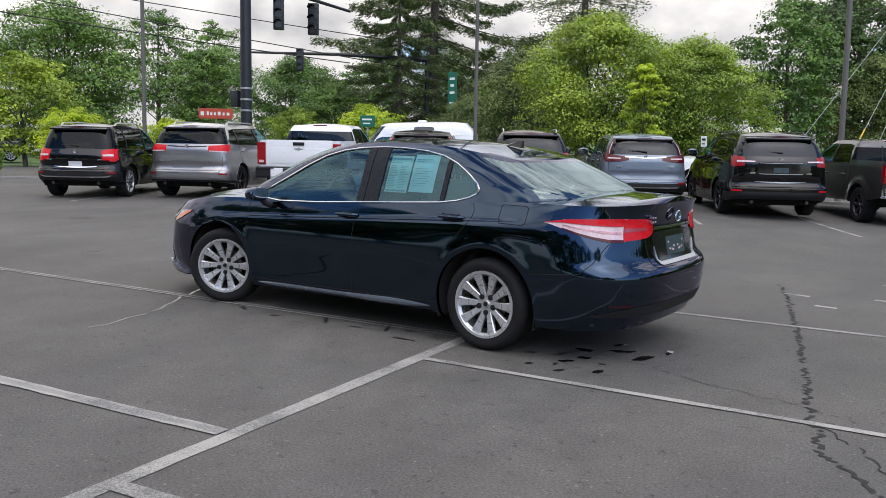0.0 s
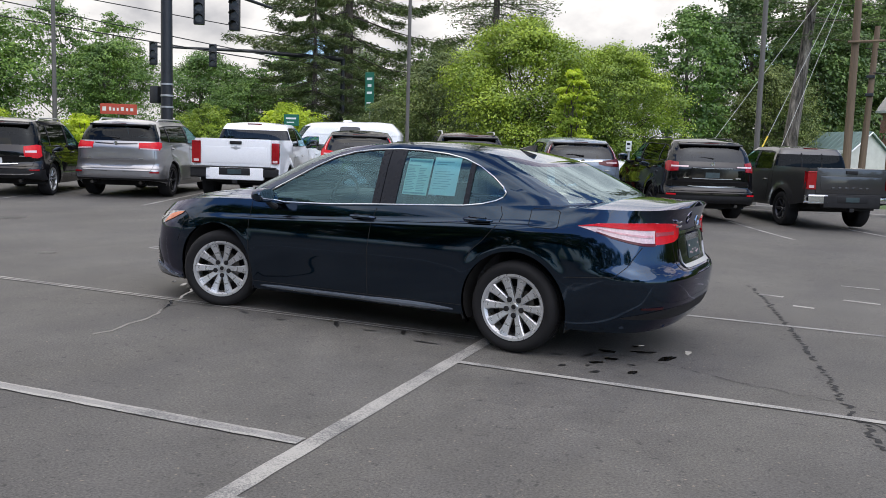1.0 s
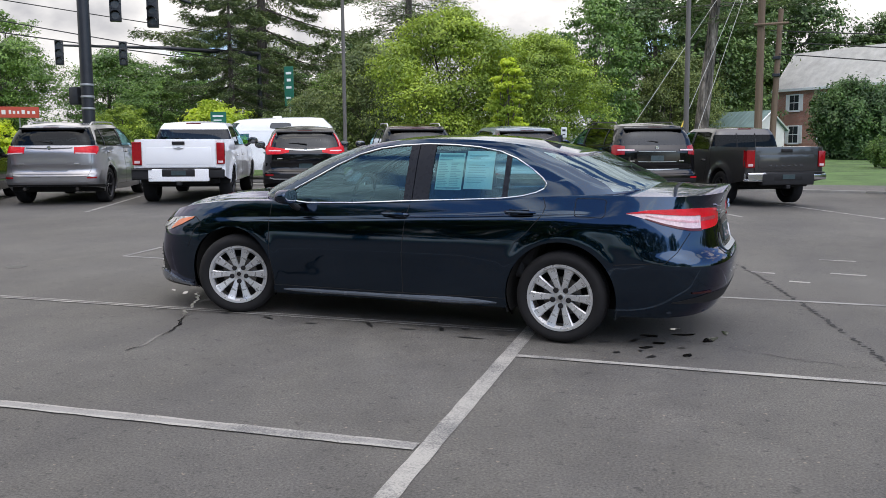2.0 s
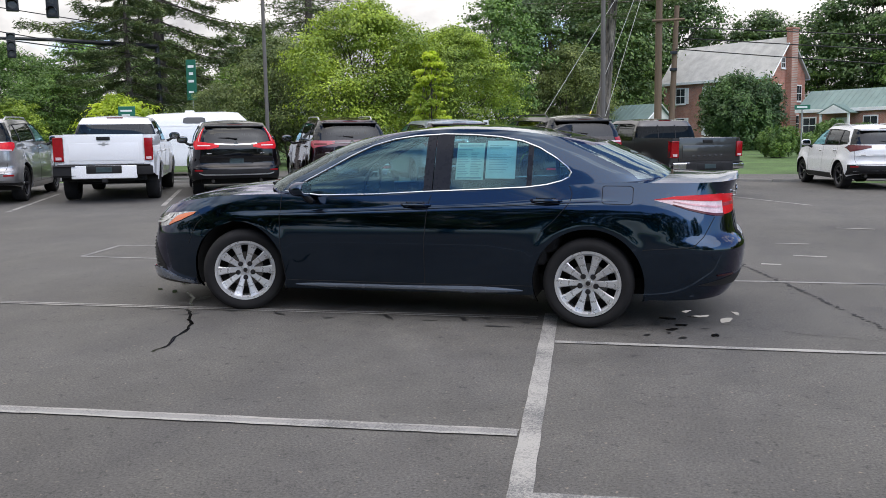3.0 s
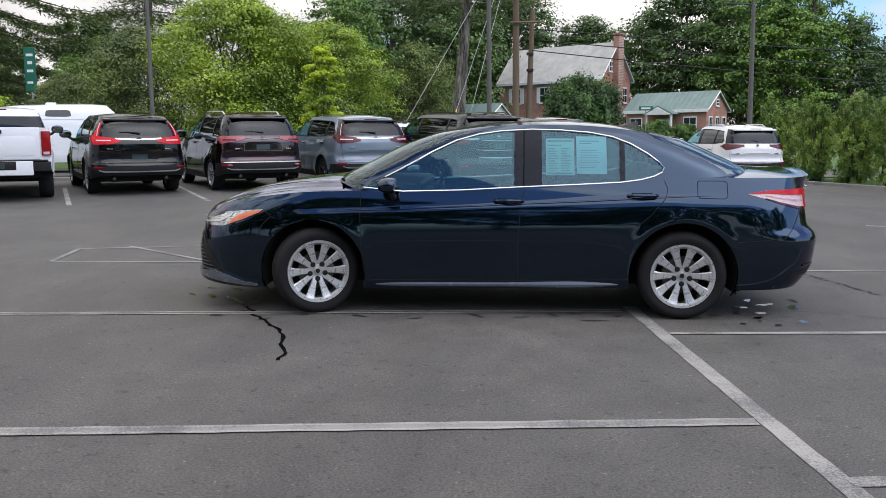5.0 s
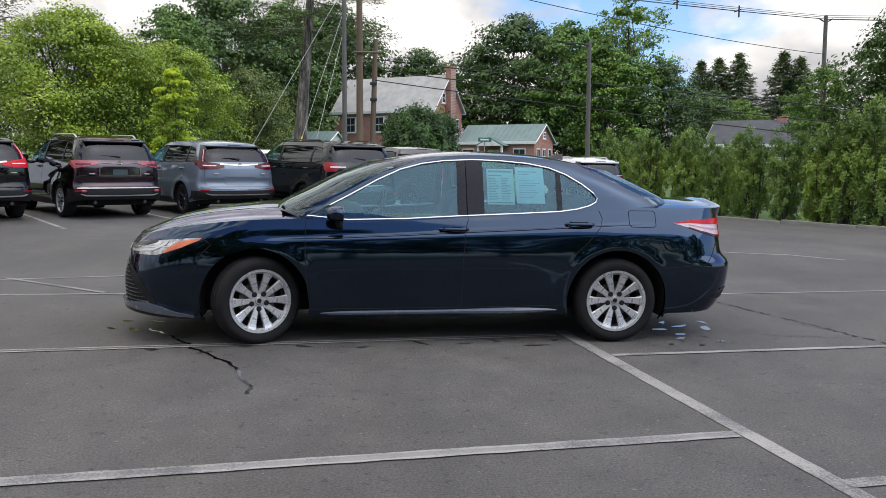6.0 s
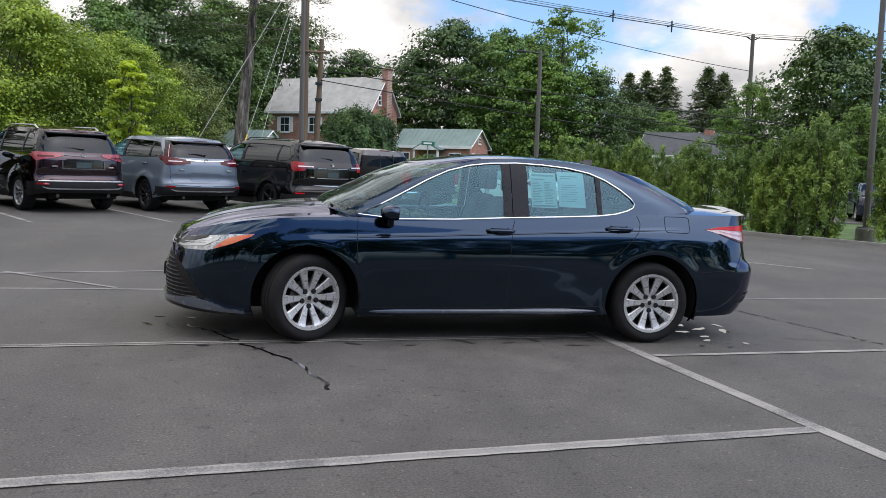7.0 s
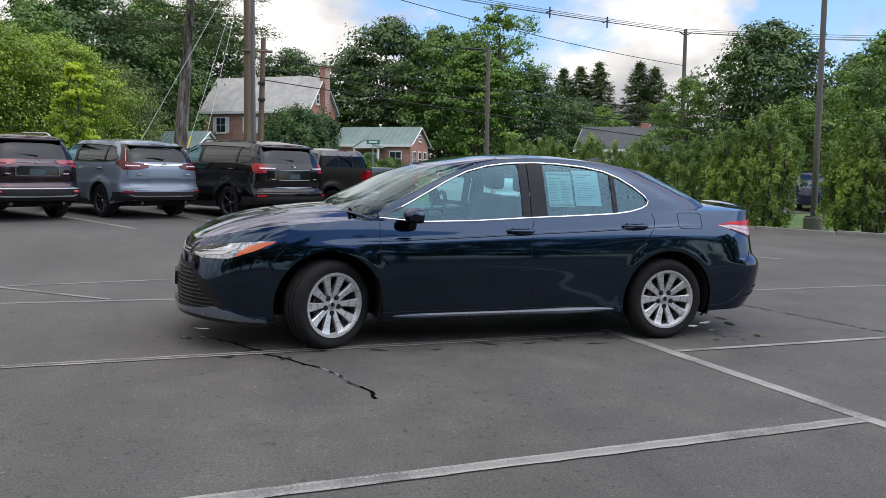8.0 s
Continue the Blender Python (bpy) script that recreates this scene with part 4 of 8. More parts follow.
# an old line, blacked out so that only its two edges show
for d in (-0.032, 0.032):
    stripe("bay_line", 1.0, -0.62 + d, -9.0, -1.62 + d, 0.024, M["line"], "pale edge of a blacked-out bay line", z=0.0055, wob=0.004)
stripe("bay_line", 1.0, -0.62, -9.0, -1.62, 0.044, M["road_asphalt"], "blacked-out middle of an old bay line", z=0.004, wob=0.008)
stripe("bay_line", 1.7, 1.33, 9.5, 2.05, 0.06, *LO)
# hatched box beyond the nose
stripe("bay_line", -4.75, 1.42, -2.2, 1.56, 0.06, *LO)
stripe("bay_line", -4.90, 2.36, -2.4, 2.98, 0.06, *LO)
stripe("bay_line", -4.75, 1.42, -4.90, 2.36, 0.06, *LO, z=0.005)
stripe("bay_line", -4.40, 2.60, -3.10, 1.58, 0.06, *LO, z=0.006)
# stall lines of the row
for sx, sy in ((-12.62, 4.5), (-9.76, 5.84), (-7.65, 7.55), (-5.5, 8.7), (-3.23, 9.61), (-0.75, 9.95), (1.95, 10.3), (4.5, 10.9)):
    stripe("stall_line", sx, sy, sx - 0.47 * 4.6, sy + 0.883 * 4.6, 0.09, *LN)
# short worn remains of older markings
for sx, sy, ex, ey in ((2.5, 3.05, 2.75, 3.02), (3.3, 3.25, 3.65, 3.22), (3.2, 4.3, 3.6, 4.3), (5.4, 5.6, 6.4, 5.2), (6.3, 5.3, 6.9, 4.6), (4.2, 6.2, 4.7, 6.15), (2.9, 2.55, 3.1, 2.53)):
    stripe("old_mark", sx, sy, ex, ey, 0.07, M["line"], "short worn remnant of white paint")


def crack(name, pts, width, material, label, jag=0.035, z=0.003, steps=0.05, breaks=0.0):
    """An irregular crack: a jagged, broken strip along points."""
    v, f = [], []
    prev = None
    for (x0, y0), (x1, y1) in zip(pts, pts[1:]):
        d = math.hypot(x1 - x0, y1 - y0)
        n = max(1, int(d / steps))
        for i in range(n):
            t = i / n
            nx, ny = -(y1 - y0) / d, (x1 - x0) / d
            o = noise.noise((x0 * 3 + t * d * 7, y0 * 3, 5.0)) * jag + random.uniform(-jag, jag) * 0.4
            w = width * (0.45 + 0.75 * abs(noise.noise((t * d * 9 + x0, y0, 2.0))) + random.uniform(0, 0.3))
            px, py = x0 + (x1 - x0) * t + nx * o, y0 + (y1 - y0) * t + ny * o
            cur = len(v)
            v += [(px + nx * w / 2, py + ny * w / 2, z), (px - nx * w / 2, py - ny * w / 2, z)]
            if prev is not None and random.random() > breaks:
                f.append((prev + 1, cur + 1, cur, prev))
            prev = cur
    return tagged(mesh_ob(name, v, f, material, smooth=False), label, "crack", kind="structure")


crack("crack", [(2.3, 3.6), (2.62, 2.7), (2.88, 1.83), (3.05, 1.3), (3.22, 0.62), (3.45, -0.15), (3.56, -0.66), (3.70, -1.1), (3.86, -1.58), (4.05, -1.85), (4.3, -2.15), (4.75, -2.6)], 0.040, M["crack"], "dark open crack running across the asphalt", 0.05, 0.003, 0.03, 0.3)
crack("crack", [(3.70, -1.1), (3.95, -1.35), (4.2, -1.75), (4.6, -2.3)], 0.016, M["crack"], "fine dark side crack in the asphalt", 0.05, 0.003, 0.04, 0.35)
crack("crack", [(2.0, -0.45), (2.5, -0.55), (2.95, -0.72), (3.5, -0.82), (4.0, -1.0)], 0.008, M["crack"], "hairline crack in the asphalt", 0.04, 0.003, 0.05, 0.4)
crack("crack", [(-2.30, -0.25), (-2.05, -0.62), (-1.78, -1.10), (-1.58, -1.40), (-1.47, -1.64), (-1.44, -1.85), (-1.36, -2.02), (-1.33, -2.31)], 0.034, M["sealant"], "sealed dark crack at the front of the blue car", 0.03)

def blot(name, x, y, rx, ry, material, label, z, seed, turn=0.0):
    """A flat irregular puddle or stain."""
    rng = random.Random(seed)
    n = 22
    v = [(0, 0, z)]
    for i in range(n):
        a = 2 * math.pi * i / n
        r = 0.75 + 0.45 * noise.noise((math.cos(a) * 1.6 + seed, math.sin(a) * 1.6, seed * 0.7))
        v.append((rx * r * math.cos(a), ry * r * math.sin(a), z))
    ob = mesh_ob(name, v, [(0, 1 + i, 1 + (i + 1) % n) for i in range(n)], material, smooth=False)
    ob.matrix_basis = pose(x, y, 0, 0, 0, turn)
    return tagged(ob, label, name.replace("_", " "), kind="structure")


for i, (x, y, rx, ry) in enumerate(((1.98, -0.42, 0.07, 0.035), (2.08, -0.62, 0.05, 0.03), (2.22, -0.28, 0.09, 0.035), (2.02, -0.78, 0.05, 0.03), (2.12, -0.12, 0.06, 0.025), (2.42, -0.36, 0.10, 0.035), (2.32, -0.90, 0.05, 0.03), (2.50, -0.1, 0.07, 0.025), (-2.42, -0.30, 0.08, 0.03), (-2.62, -0.22, 0.06, 0.02), (-2.30, 0.05, 0.07, 0.025), (-2.55, 0.08, 0.05, 0.018))):
    blot("puddle", x, y, rx * 1.25, ry * 1.25, M["puddle"], "small puddle of water that mirrors the sky", 0.0035, i + 1, 15 * i)
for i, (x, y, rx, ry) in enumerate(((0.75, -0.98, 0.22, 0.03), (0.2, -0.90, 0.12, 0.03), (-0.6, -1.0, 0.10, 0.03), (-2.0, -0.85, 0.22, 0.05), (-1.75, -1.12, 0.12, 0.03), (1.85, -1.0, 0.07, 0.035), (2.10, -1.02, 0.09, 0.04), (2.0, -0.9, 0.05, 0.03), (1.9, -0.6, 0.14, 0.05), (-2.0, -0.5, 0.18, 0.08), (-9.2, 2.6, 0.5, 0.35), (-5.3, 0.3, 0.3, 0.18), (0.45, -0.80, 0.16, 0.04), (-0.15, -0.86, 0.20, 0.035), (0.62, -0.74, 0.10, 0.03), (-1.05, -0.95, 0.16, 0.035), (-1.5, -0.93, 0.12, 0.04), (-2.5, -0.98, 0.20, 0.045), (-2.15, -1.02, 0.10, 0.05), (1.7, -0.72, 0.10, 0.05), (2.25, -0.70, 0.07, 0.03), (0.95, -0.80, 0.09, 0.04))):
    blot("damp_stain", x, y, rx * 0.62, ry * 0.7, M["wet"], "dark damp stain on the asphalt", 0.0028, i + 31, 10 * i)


# ---- plants ----
def leaves(points, face, size, rng, slim=0.55, loose=0.7, along=None):
    """A cloud of small folded leaf sprays at points; face is the way each one looks, along the way its tip points."""
    n = len(points)
    P = np.asarray(points, float)
    c = np.asarray(face, float) + rng.normal(size=(n, 3)) * loose
    c /= np.linalg.norm(c, axis=1)[:, None] + 1e-9
    a = rng.normal(size=(n, 3)) if along is None else np.asarray(along, float) + rng.normal(size=(n, 3)) * 0.35
    a -= (a * c).sum(1)[:, None] * c
    a /= np.linalg.norm(a, axis=1)[:, None] + 1e-9
    b = np.cross(c, a)
    s = size * rng.uniform(0.6, 1.35, n)[:, None]
    V = np.empty((n, 4, 3))
    V[:, 0], V[:, 2] = P - a * s, P + a * s
    V[:, 1], V[:, 3] = P + b * s * slim + c * s * 0.2, P - b * s * slim + c * s * 0.2
    F = np.arange(n * 4).reshape(n, 4)
    return V.reshape(-1, 3), F


def leaf_ob(name, V, F, material, parent, label=""):
    me = bpy.data.meshes.new(name)
    n = len(F)
    k = F.shape[1]
    me.vertices.add(len(V))
    me.vertices.foreach_set("co", np.ascontiguousarray(V, dtype=np.float32).ravel())
    me.loops.add(n * k)
    me.loops.foreach_set("vertex_index", np.ascontiguousarray(F, dtype=np.int32).ravel())
    me.polygons.add(n)
    me.polygons.foreach_set("loop_start", np.arange(0, n * k, k, dtype=np.int32))
    me.update(calc_edges=True)
    me.materials.append(material)
    ob = new(name, me)
    ob.parent = parent
    if label:
        ob["label"] = label
    return ob


def limb(p0, p1, r0, r1, rng, bend=0.12, n=5, sides=7):
    p0, p1 = Vector(p0), Vector(p1)
    d = (p1 - p0).length
    pts, rad = [], []
    for i in range(n + 1):
        t = i / n
        w = Vector((rng.uniform(-1, 1), rng.uniform(-1, 1), rng.uniform(-0.4, 0.4))) * bend * d * t * (1 - t) * 2
        pts.append(p0.lerp(p1, t) + w)
        rad.append(r0 + (r1 - r0) * t)
    return tube(pts, rad, sides)


def broadleaf(name, label, height, width, material, seed, n_leaf=9000, size=0.17, clear=0.22, trunk=0.28, clumps=26, stems=1, slim=0.6, cat="tree", split=False):
    """A tree with trunk, limbs and a crown of leaf clumps in uneven masses."""
    rng, nr = random.Random(seed), np.random.default_rng(seed)
    tree = tagged(new(name), label, cat)
    H, W = height, width / 2
    wood = []
    centres = []
    for c in range(clumps):
        t = (c + 0.5) / clumps
        h = clear + (1 - clear) * (0.06 + 0.90 * t)
        env = math.sin(math.pi * min(1, 0.16 + 0.80 * (h - clear) / (1 - clear))) ** 0.75
        a = c * 2.399 + rng.uniform(-0.5, 0.5)
        r = W * env * (rng.uniform(0.45, 0.86) if t < 0.93 else 0.15)
        centres.append(Vector((r * math.cos(a), r * math.sin(a), H * h)))
    axes = []
    for s in range(stems):
        base = Vector((0, 0, -0.1)) if stems == 1 else Vector((0.35 * math.cos(s * 2.4), 0.35 * math.sin(s * 2.4), -0.1))
        topp = Vector((rng.uniform(-0.4, 0.4) * (1 if stems == 1 else 3), rng.uniform(-0.4, 0.4) * (1 if stems == 1 else 3), H * 0.86))
        r0 = trunk / (1 if stems == 1 else 1.6)
        wood.append(limb(base, topp, r0, r0 * 0.15, rng, 0.006, 9, 9))
        axes.append((base, topp))
    for i, c in enumerate(centres):
        base, topp = axes[i % stems]
        start = base.lerp(topp, min(0.95, max(H * clear * 0.75, c.z * rng.uniform(0.35, 0.75)) / (H * 0.86)))
        wood.append(limb(start, c, trunk * 0.26 * (1 - c.z / H * 0.6), 0.02, rng, 0.25, 4, 5))
    if split:
        for i, (v, f) in enumerate(wood):
            mesh_ob("trunk" if i < stems else "limb", v, f, M["bark"], tree, "rough brown bark" if i < stems else "", sharp=60)
    else:
        v, f = join(*wood)
        mesh_ob("trunk", v, f, M["bark"], tree, "rough brown bark", sharp=60)
    pts, face = [], []
    per = n_leaf // clumps
    up = np.array([0.0, 0.0, 0.55])
    for c in centres:
        rad = W * rng.uniform(0.24, 0.40) * (1 - 0.25 * (c.z / H > 0.8))
        shape = np.array([1.25, 1.25, 0.78]) * rad
        # tufts on the outside of the mass, fewer below, with gaps between; the leaves of a tuft look outwards and up
        tw = max(5, per // 55)
        tq = nr.normal(size=(tw, 3)) + np.array([0, 0, 0.35])
        tq /= np.linalg.norm(tq, axis=1)[:, None]
        tq *= (0.62 + 0.45 * nr.random(tw))[:, None]
        pick = nr.integers(0, tw, per)
        spread = (0.15 + 0.12 * nr.random(tw))[pick][:, None]
        off = nr.normal(size=(per, 3)) * spread * np.array([1.2, 1.2, 0.75])
        q = (tq[pick] + off) * shape + np.array(c)
        n1 = tq[pick] * 0.65 + off / (spread + 1e-6) * 0.30 + up
        ok = q[:, 2] > 0.1
        pts.append(q[ok])
        face.append(n1[ok])
    V, F = leaves(np.concatenate(pts), np.concatenate(face), size, nr, slim, 0.45)
    leaf_ob("crown", V, F, material, tree)
    return tree


def spruce(name, label, height, spread, material, seed, clear=0.12, tiers=26, droop=0.35, per=9, needles=46, size=0.20, trunk=0.32, gap=0.0, fluff=0.0, cone=1.25, bark=None, lean=0.0):
    """A conifer: straight trunk, whorls of drooping boughs hung with needle sprays."""
    rng, nr = random.Random(seed), np.random.default_rng(seed)
    tree = tagged(new(name), label, "tree")
    wood = [limb((0, 0, -0.1), (0, 0, height), trunk, 0.03, rng, 0.004, 8, 10)]
    pts, tip = [], []
    for t in range(tiers):
        h = clear + (1 - clear) * t / tiers
        reach = spread * (1 - (t / tiers) ** cone) * rng.uniform(0.75, 1.1) + 0.2
        for k in range(per):
            if rng.random() < gap:
                continue
            a = 2 * math.pi * (k + 0.5 * (t % 2)) / per + rng.uniform(-0.3, 0.3)
            L = reach * rng.uniform(0.7, 1.1)
            z0 = height * h + rng.uniform(-0.15, 0.15)
            path = []
            for s in range(6):
                u = s / 5
                path.append(Vector((L * u * math.cos(a), L * u * math.sin(a), z0 - droop * L * (u ** 1.2) + droop * 0.55 * L * u ** 3)))
            wood.append(tube(path, [0.045 * (1 - 0.8 * s / 5) * (0.6 + trunk) for s in range(6)], 4))
            m = int(needles * (0.3 + L / spread))
            u = nr.random(m) ** 0.75 * 0.95 + 0.08
            idx = np.clip((u * 5).astype(int), 0, 4)
            fr = u * 5 - idx
            A = np.array([list(q) for q in path])
            q = A[idx] * (1 - fr)[:, None] + A[np.clip(idx + 1, 0, 5)] * fr[:, None]
            # twigs: side shoots off the bough, each a short string of sprays that hangs by the droop
            shoot = nr.integers(0, max(4, m // 14), m)
            turn = ((shoot * 2.399) % 2 - 1) * 0.9
            reach_out = nr.random(m) * (0.10 + 0.30 * L * 0.35) * (1.15 - u)
            q[:, 0] += -math.sin(a) * reach_out * np.sign(turn)
            q[:, 1] += math.cos(a) * reach_out * np.sign(turn)
            q[:, 2] -= droop * (0.9 * reach_out + nr.random(m) ** 1.5 * 0.55 * (0.4 + u))
            q += nr.normal(size=(m, 3)) * 0.035 * (1 + L * 0.2)
            if fluff:
                q += nr.normal(size=(m, 3)) * fluff * (0.5 + u)[:, None] * np.array([1.0, 1.0, 0.55])
            pts.append(q)
            w = np.stack([math.cos(a) - math.sin(a) * np.sign(turn) * 0.8, math.sin(a) + math.cos(a) * np.sign(turn) * 0.8, -droop * 1.8 + 0 * u], -1)
            tip.append(w)
    v, f = join(*wood)
    v = [(a + lean * c, b, c) for a, b, c in v]
    mesh_ob("trunk", v, f, bark or M["bark"], tree, "rough dark bark" if bark else "rough brown bark", sharp=60)
    P = np.concatenate(pts)
    P[:, 0] += lean * P[:, 2]
    V, F = leaves(P, np.tile([0.0, 0.0, 1.0], (len(P), 1)), size, nr, 0.26, 0.45, np.concatenate(tip))
    leaf_ob("crown", V, F, material, tree)
    return tree


def shrub(name, label, height, width, material, seed, n_leaf=7000, size=0.075, slim=0.35, cat="shrub", spires=9, depth=None, pointed=0.0):
    """A leafy shrub of several upright spires; pointed ones thin out towards feathery tips."""
    rng, nr = random.Random(seed), np.random.default_rng(seed)
    ob = tagged(new(name), label, cat)
    wood, pts, face = [], [], []
    for s in range(spires):
        a, r = s * 2.399, width * 0.36 * math.sqrt((s + 0.3) / spires)
        bx, by = r * math.cos(a), r * math.sin(a) * ((depth or width) / width)
        h = height * rng.uniform(0.62 if pointed else 0.72, 1.0) * (1 - 0.18 * r / width)
        wood.append(limb((bx * 0.3, by * 0.3, -0.05), (bx, by, h * 0.93), 0.035, 0.006, rng, 0.06, 5, 5))
        m = n_leaf // spires
        # tufts scattered round the spire, their leaves looking outwards and up
        tw = max(8, m // 45)
        tt, ta = nr.random(tw) ** 0.85, nr.random(tw) * 2 * np.pi
        tr = width * 0.27 * np.sqrt(np.clip(np.sin(np.pi * (0.10 + 0.86 * tt)), 0.02, 1)) * (1 - pointed * tt) * (0.55 + 0.55 * nr.random(tw))
        pick = nr.integers(0, tw, m)
        t, th = tt[pick], ta[pick]
        sway = 0.12 * pointed * t ** 2 * rng.uniform(-1, 1)
        q = np.stack([bx * (0.4 + 0.6 * t) + tr[pick] * np.cos(th) + sway, by * (0.4 + 0.6 * t) + tr[pick] * np.sin(th), 0.08 + t * h * 0.95], -1)
        q += nr.normal(size=(m, 3)) * np.array([0.045, 0.045, 0.075]) * width / 1.8
        q[:, 2] = np.maximum(q[:, 2], 0.05)
        pts.append(q)
        face.append(np.stack([np.cos(th), np.sin(th), 0.35 + 0.5 * t], -1))
    v, f = join(*wood)
    mesh_ob("stem", v, f, M["bark"], ob, sharp=60)
    V, F = leaves(np.concatenate(pts), np.concatenate(face), size, nr, slim, 0.55)
    leaf_ob("foliage", V, F, material, ob)
    return ob


def plant(ob, spots, label_for=None):
    """Sets ob at the first spot and copies of it at the rest: (x, y, turn, scale)."""
    for i, (x, y, turn, s) in enumerate(spots):
        m = pose(x, y, -0.04, 0, 0, turn) @ Matrix.Diagonal((s, s, s, 1))
        if i == 0:
            ob.matrix_basis = m
        else:
            c = copy_thing(ob, pose(x, y, -0.04, 0, 0, turn))
            c.scale = (s, s, s)


# ---- the dark blue saloon ----
def sedan():
    car = tagged(new("sedan"), "dark navy blue four-door sedan parked across white bay lines", "car")
    char = smooth_table([(-1.9, 0.79), (-1.16, 0.812), (-0.8, 0.825), (-0.27, 0.849), (0.13, 0.871), (0.6, 0.893), (1.28, 0.931), (2.0, 0.96)])

    def push(x, z):
        ledge = 0.006 * np.tanh((char(x) - z) / 0.008) * np.clip((x + 1.55) / 0.4, 0, 1) * np.clip((1.75 - x) / 0.4, 0, 1)
        flare = 0.0
        for xw in (-1.412, 1.412):      # a rounded shoulder round each arch that tucks in to the opening
            r = np.hypot(x - xw, z - 0.335)
            flare = flare + 0.006 * np.exp(-((r - 0.43) / 0.05) ** 2)
        lowcut = -0.007 * np.exp(-((z - 0.42 - 0.06 * (x + 1)) / 0.11) ** 2) * np.clip((0.95 - np.abs(x)) / 0.3, 0, 1)
        hip = 0.018 * np.exp(-((x - 1.5) / 0.5) ** 2 - ((z - 0.88) / 0.12) ** 2)
        return ledge + flare + lowcut + hip

    low = Shell(
        nose=[(0.16, -2.37), (0.2, -2.45), (0.25, -2.465), (0.45, -2.475), (0.6, -2.45), (0.7, -2.425), (0.76, -2.39), (0.85, -2.30), (1.0, -2.1), (1.2, -2.0)],
        tail=[(0.2, 2.39), (0.28, 2.455), (0.36, 2.50), (0.45, 2.53), (0.60, 2.545), (0.65, 2.525), (0.70, 2.475), (0.78, 2.458), (0.95, 2.435), (1.03, 2.45), (1.10, 2.485)],
        half=[(0.16, 0.82), (0.20, 0.86), (0.26, 0.885), (0.35, 0.899), (0.5, 0.914), (0.60, 0.919), (0.70, 0.915), (0.80, 0.902), (0.88, 0.886), (0.93, 0.872), (0.98, 0.856), (1.05, 0.83), (1.13, 0.79)],
        low=[(-2.5, 0.24), (-2.2, 0.212), (-1.9, 0.195), (-1.0, 0.205), (1.0, 0.232), (1.85, 0.232), (2.3, 0.238), (2.5, 0.262)],
        high=[(-2.48, 0.74), (-2.39, 0.765), (-2.3, 0.80), (-2.05, 0.868), (-1.8, 0.913), (-1.4, 0.952), (-1.03, 0.962), (-0.72, 0.945), (-0.27, 0.957), (0.17, 0.982), (0.6, 1.004), (0.94, 1.02), (1.27, 1.055), (1.7, 1.075), (2.0, 1.076), (2.3, 1.080), (2.48, 1.090)],
        cap_f=0.95, cap_r=0.66, pf=3.1, pr=3.1, push=push)
    up = Shell(
        nose=[(0.93, -1.36), (1.04, -1.27), (1.2, -0.97), (1.3, -0.77), (1.4, -0.50), (1.46, -0.30)],
        tail=[(0.95, 2.10), (1.12, 1.98), (1.25, 1.73), (1.37, 1.46), (1.43, 1.34)],
        half=[(0.93, 0.835), (1.0, 0.815), (1.085, 0.782), (1.2, 0.737), (1.30, 0.697), (1.36, 0.668), (1.42, 0.632), (1.47, 0.585)],
        low=[(-1.4, 1.03), (-1.2, 1.005), (-1.05, 0.962), (-0.72, 0.94), (-0.27, 0.952), (0.17, 0.977), (0.6, 1.0), (0.94, 1.015), (1.27, 1.05), (1.7, 1.075), (2.1, 1.10)],
        high=[(-0.6, 1.38), (-0.25, 1.425), (-0.1, 1.443), (0.1, 1.460), (0.3, 1.468), (0.55, 1.466), (0.8, 1.452), (1.0, 1.43), (1.2, 1.398), (1.4, 1.36)],
        cap_f=0.55, cap_r=0.72, pf=3.6, pr=3.6)
    top = [(-1.03, 0.985), (-0.855, 1.065), (-0.76, 1.115), (-0.62, 1.19), (-0.49, 1.262), (-0.31, 1.345), (-0.135, 1.393), (0.045, 1.418), (0.27, 1.430), (0.49, 1.425), (0.71, 1.408), (0.885, 1.376), (1.02, 1.325), (1.15, 1.25), (1.235, 1.185)]
    bottom = [(1.265, 1.146), (1.252, 1.112), (1.195, 1.083), (1.09, 1.055), (0.94, 1.035), (0.60, 1.016), (0.17, 0.995), (-0.27, 0.969), (-0.72, 0.957)]
    tz, bz = smooth_table(top + [(1.265, 1.146)]), smooth_table([(-1.03, 0.984)] + bottom[::-1])

    def ridge(x, y):
        """Pressed lines of the bonnet, drawing together towards the grille."""
        fade = max(0.0, min(1.0, (x + 2.38) / 0.25)) * max(0.0, min(1.0, (-1.02 - x) / 0.2))
        k = (x + 2.3) / 1.3
        return fade * (0.013 * math.exp(-((y - 0.44 - 0.14 * k) / 0.04) ** 2) + 0.008 * math.exp(-((y - 0.20 - 0.12 * k) / 0.05) ** 2) - 0.007 * math.exp(-((y - 0.66 - 0.08 * k) / 0.05) ** 2))

    def pane(x0, x1, n=9):
        return [(x, float(bz(x)) + 0.003, float(tz(x)) - 0.003) for x in np.linspace(x0, x1, n)]
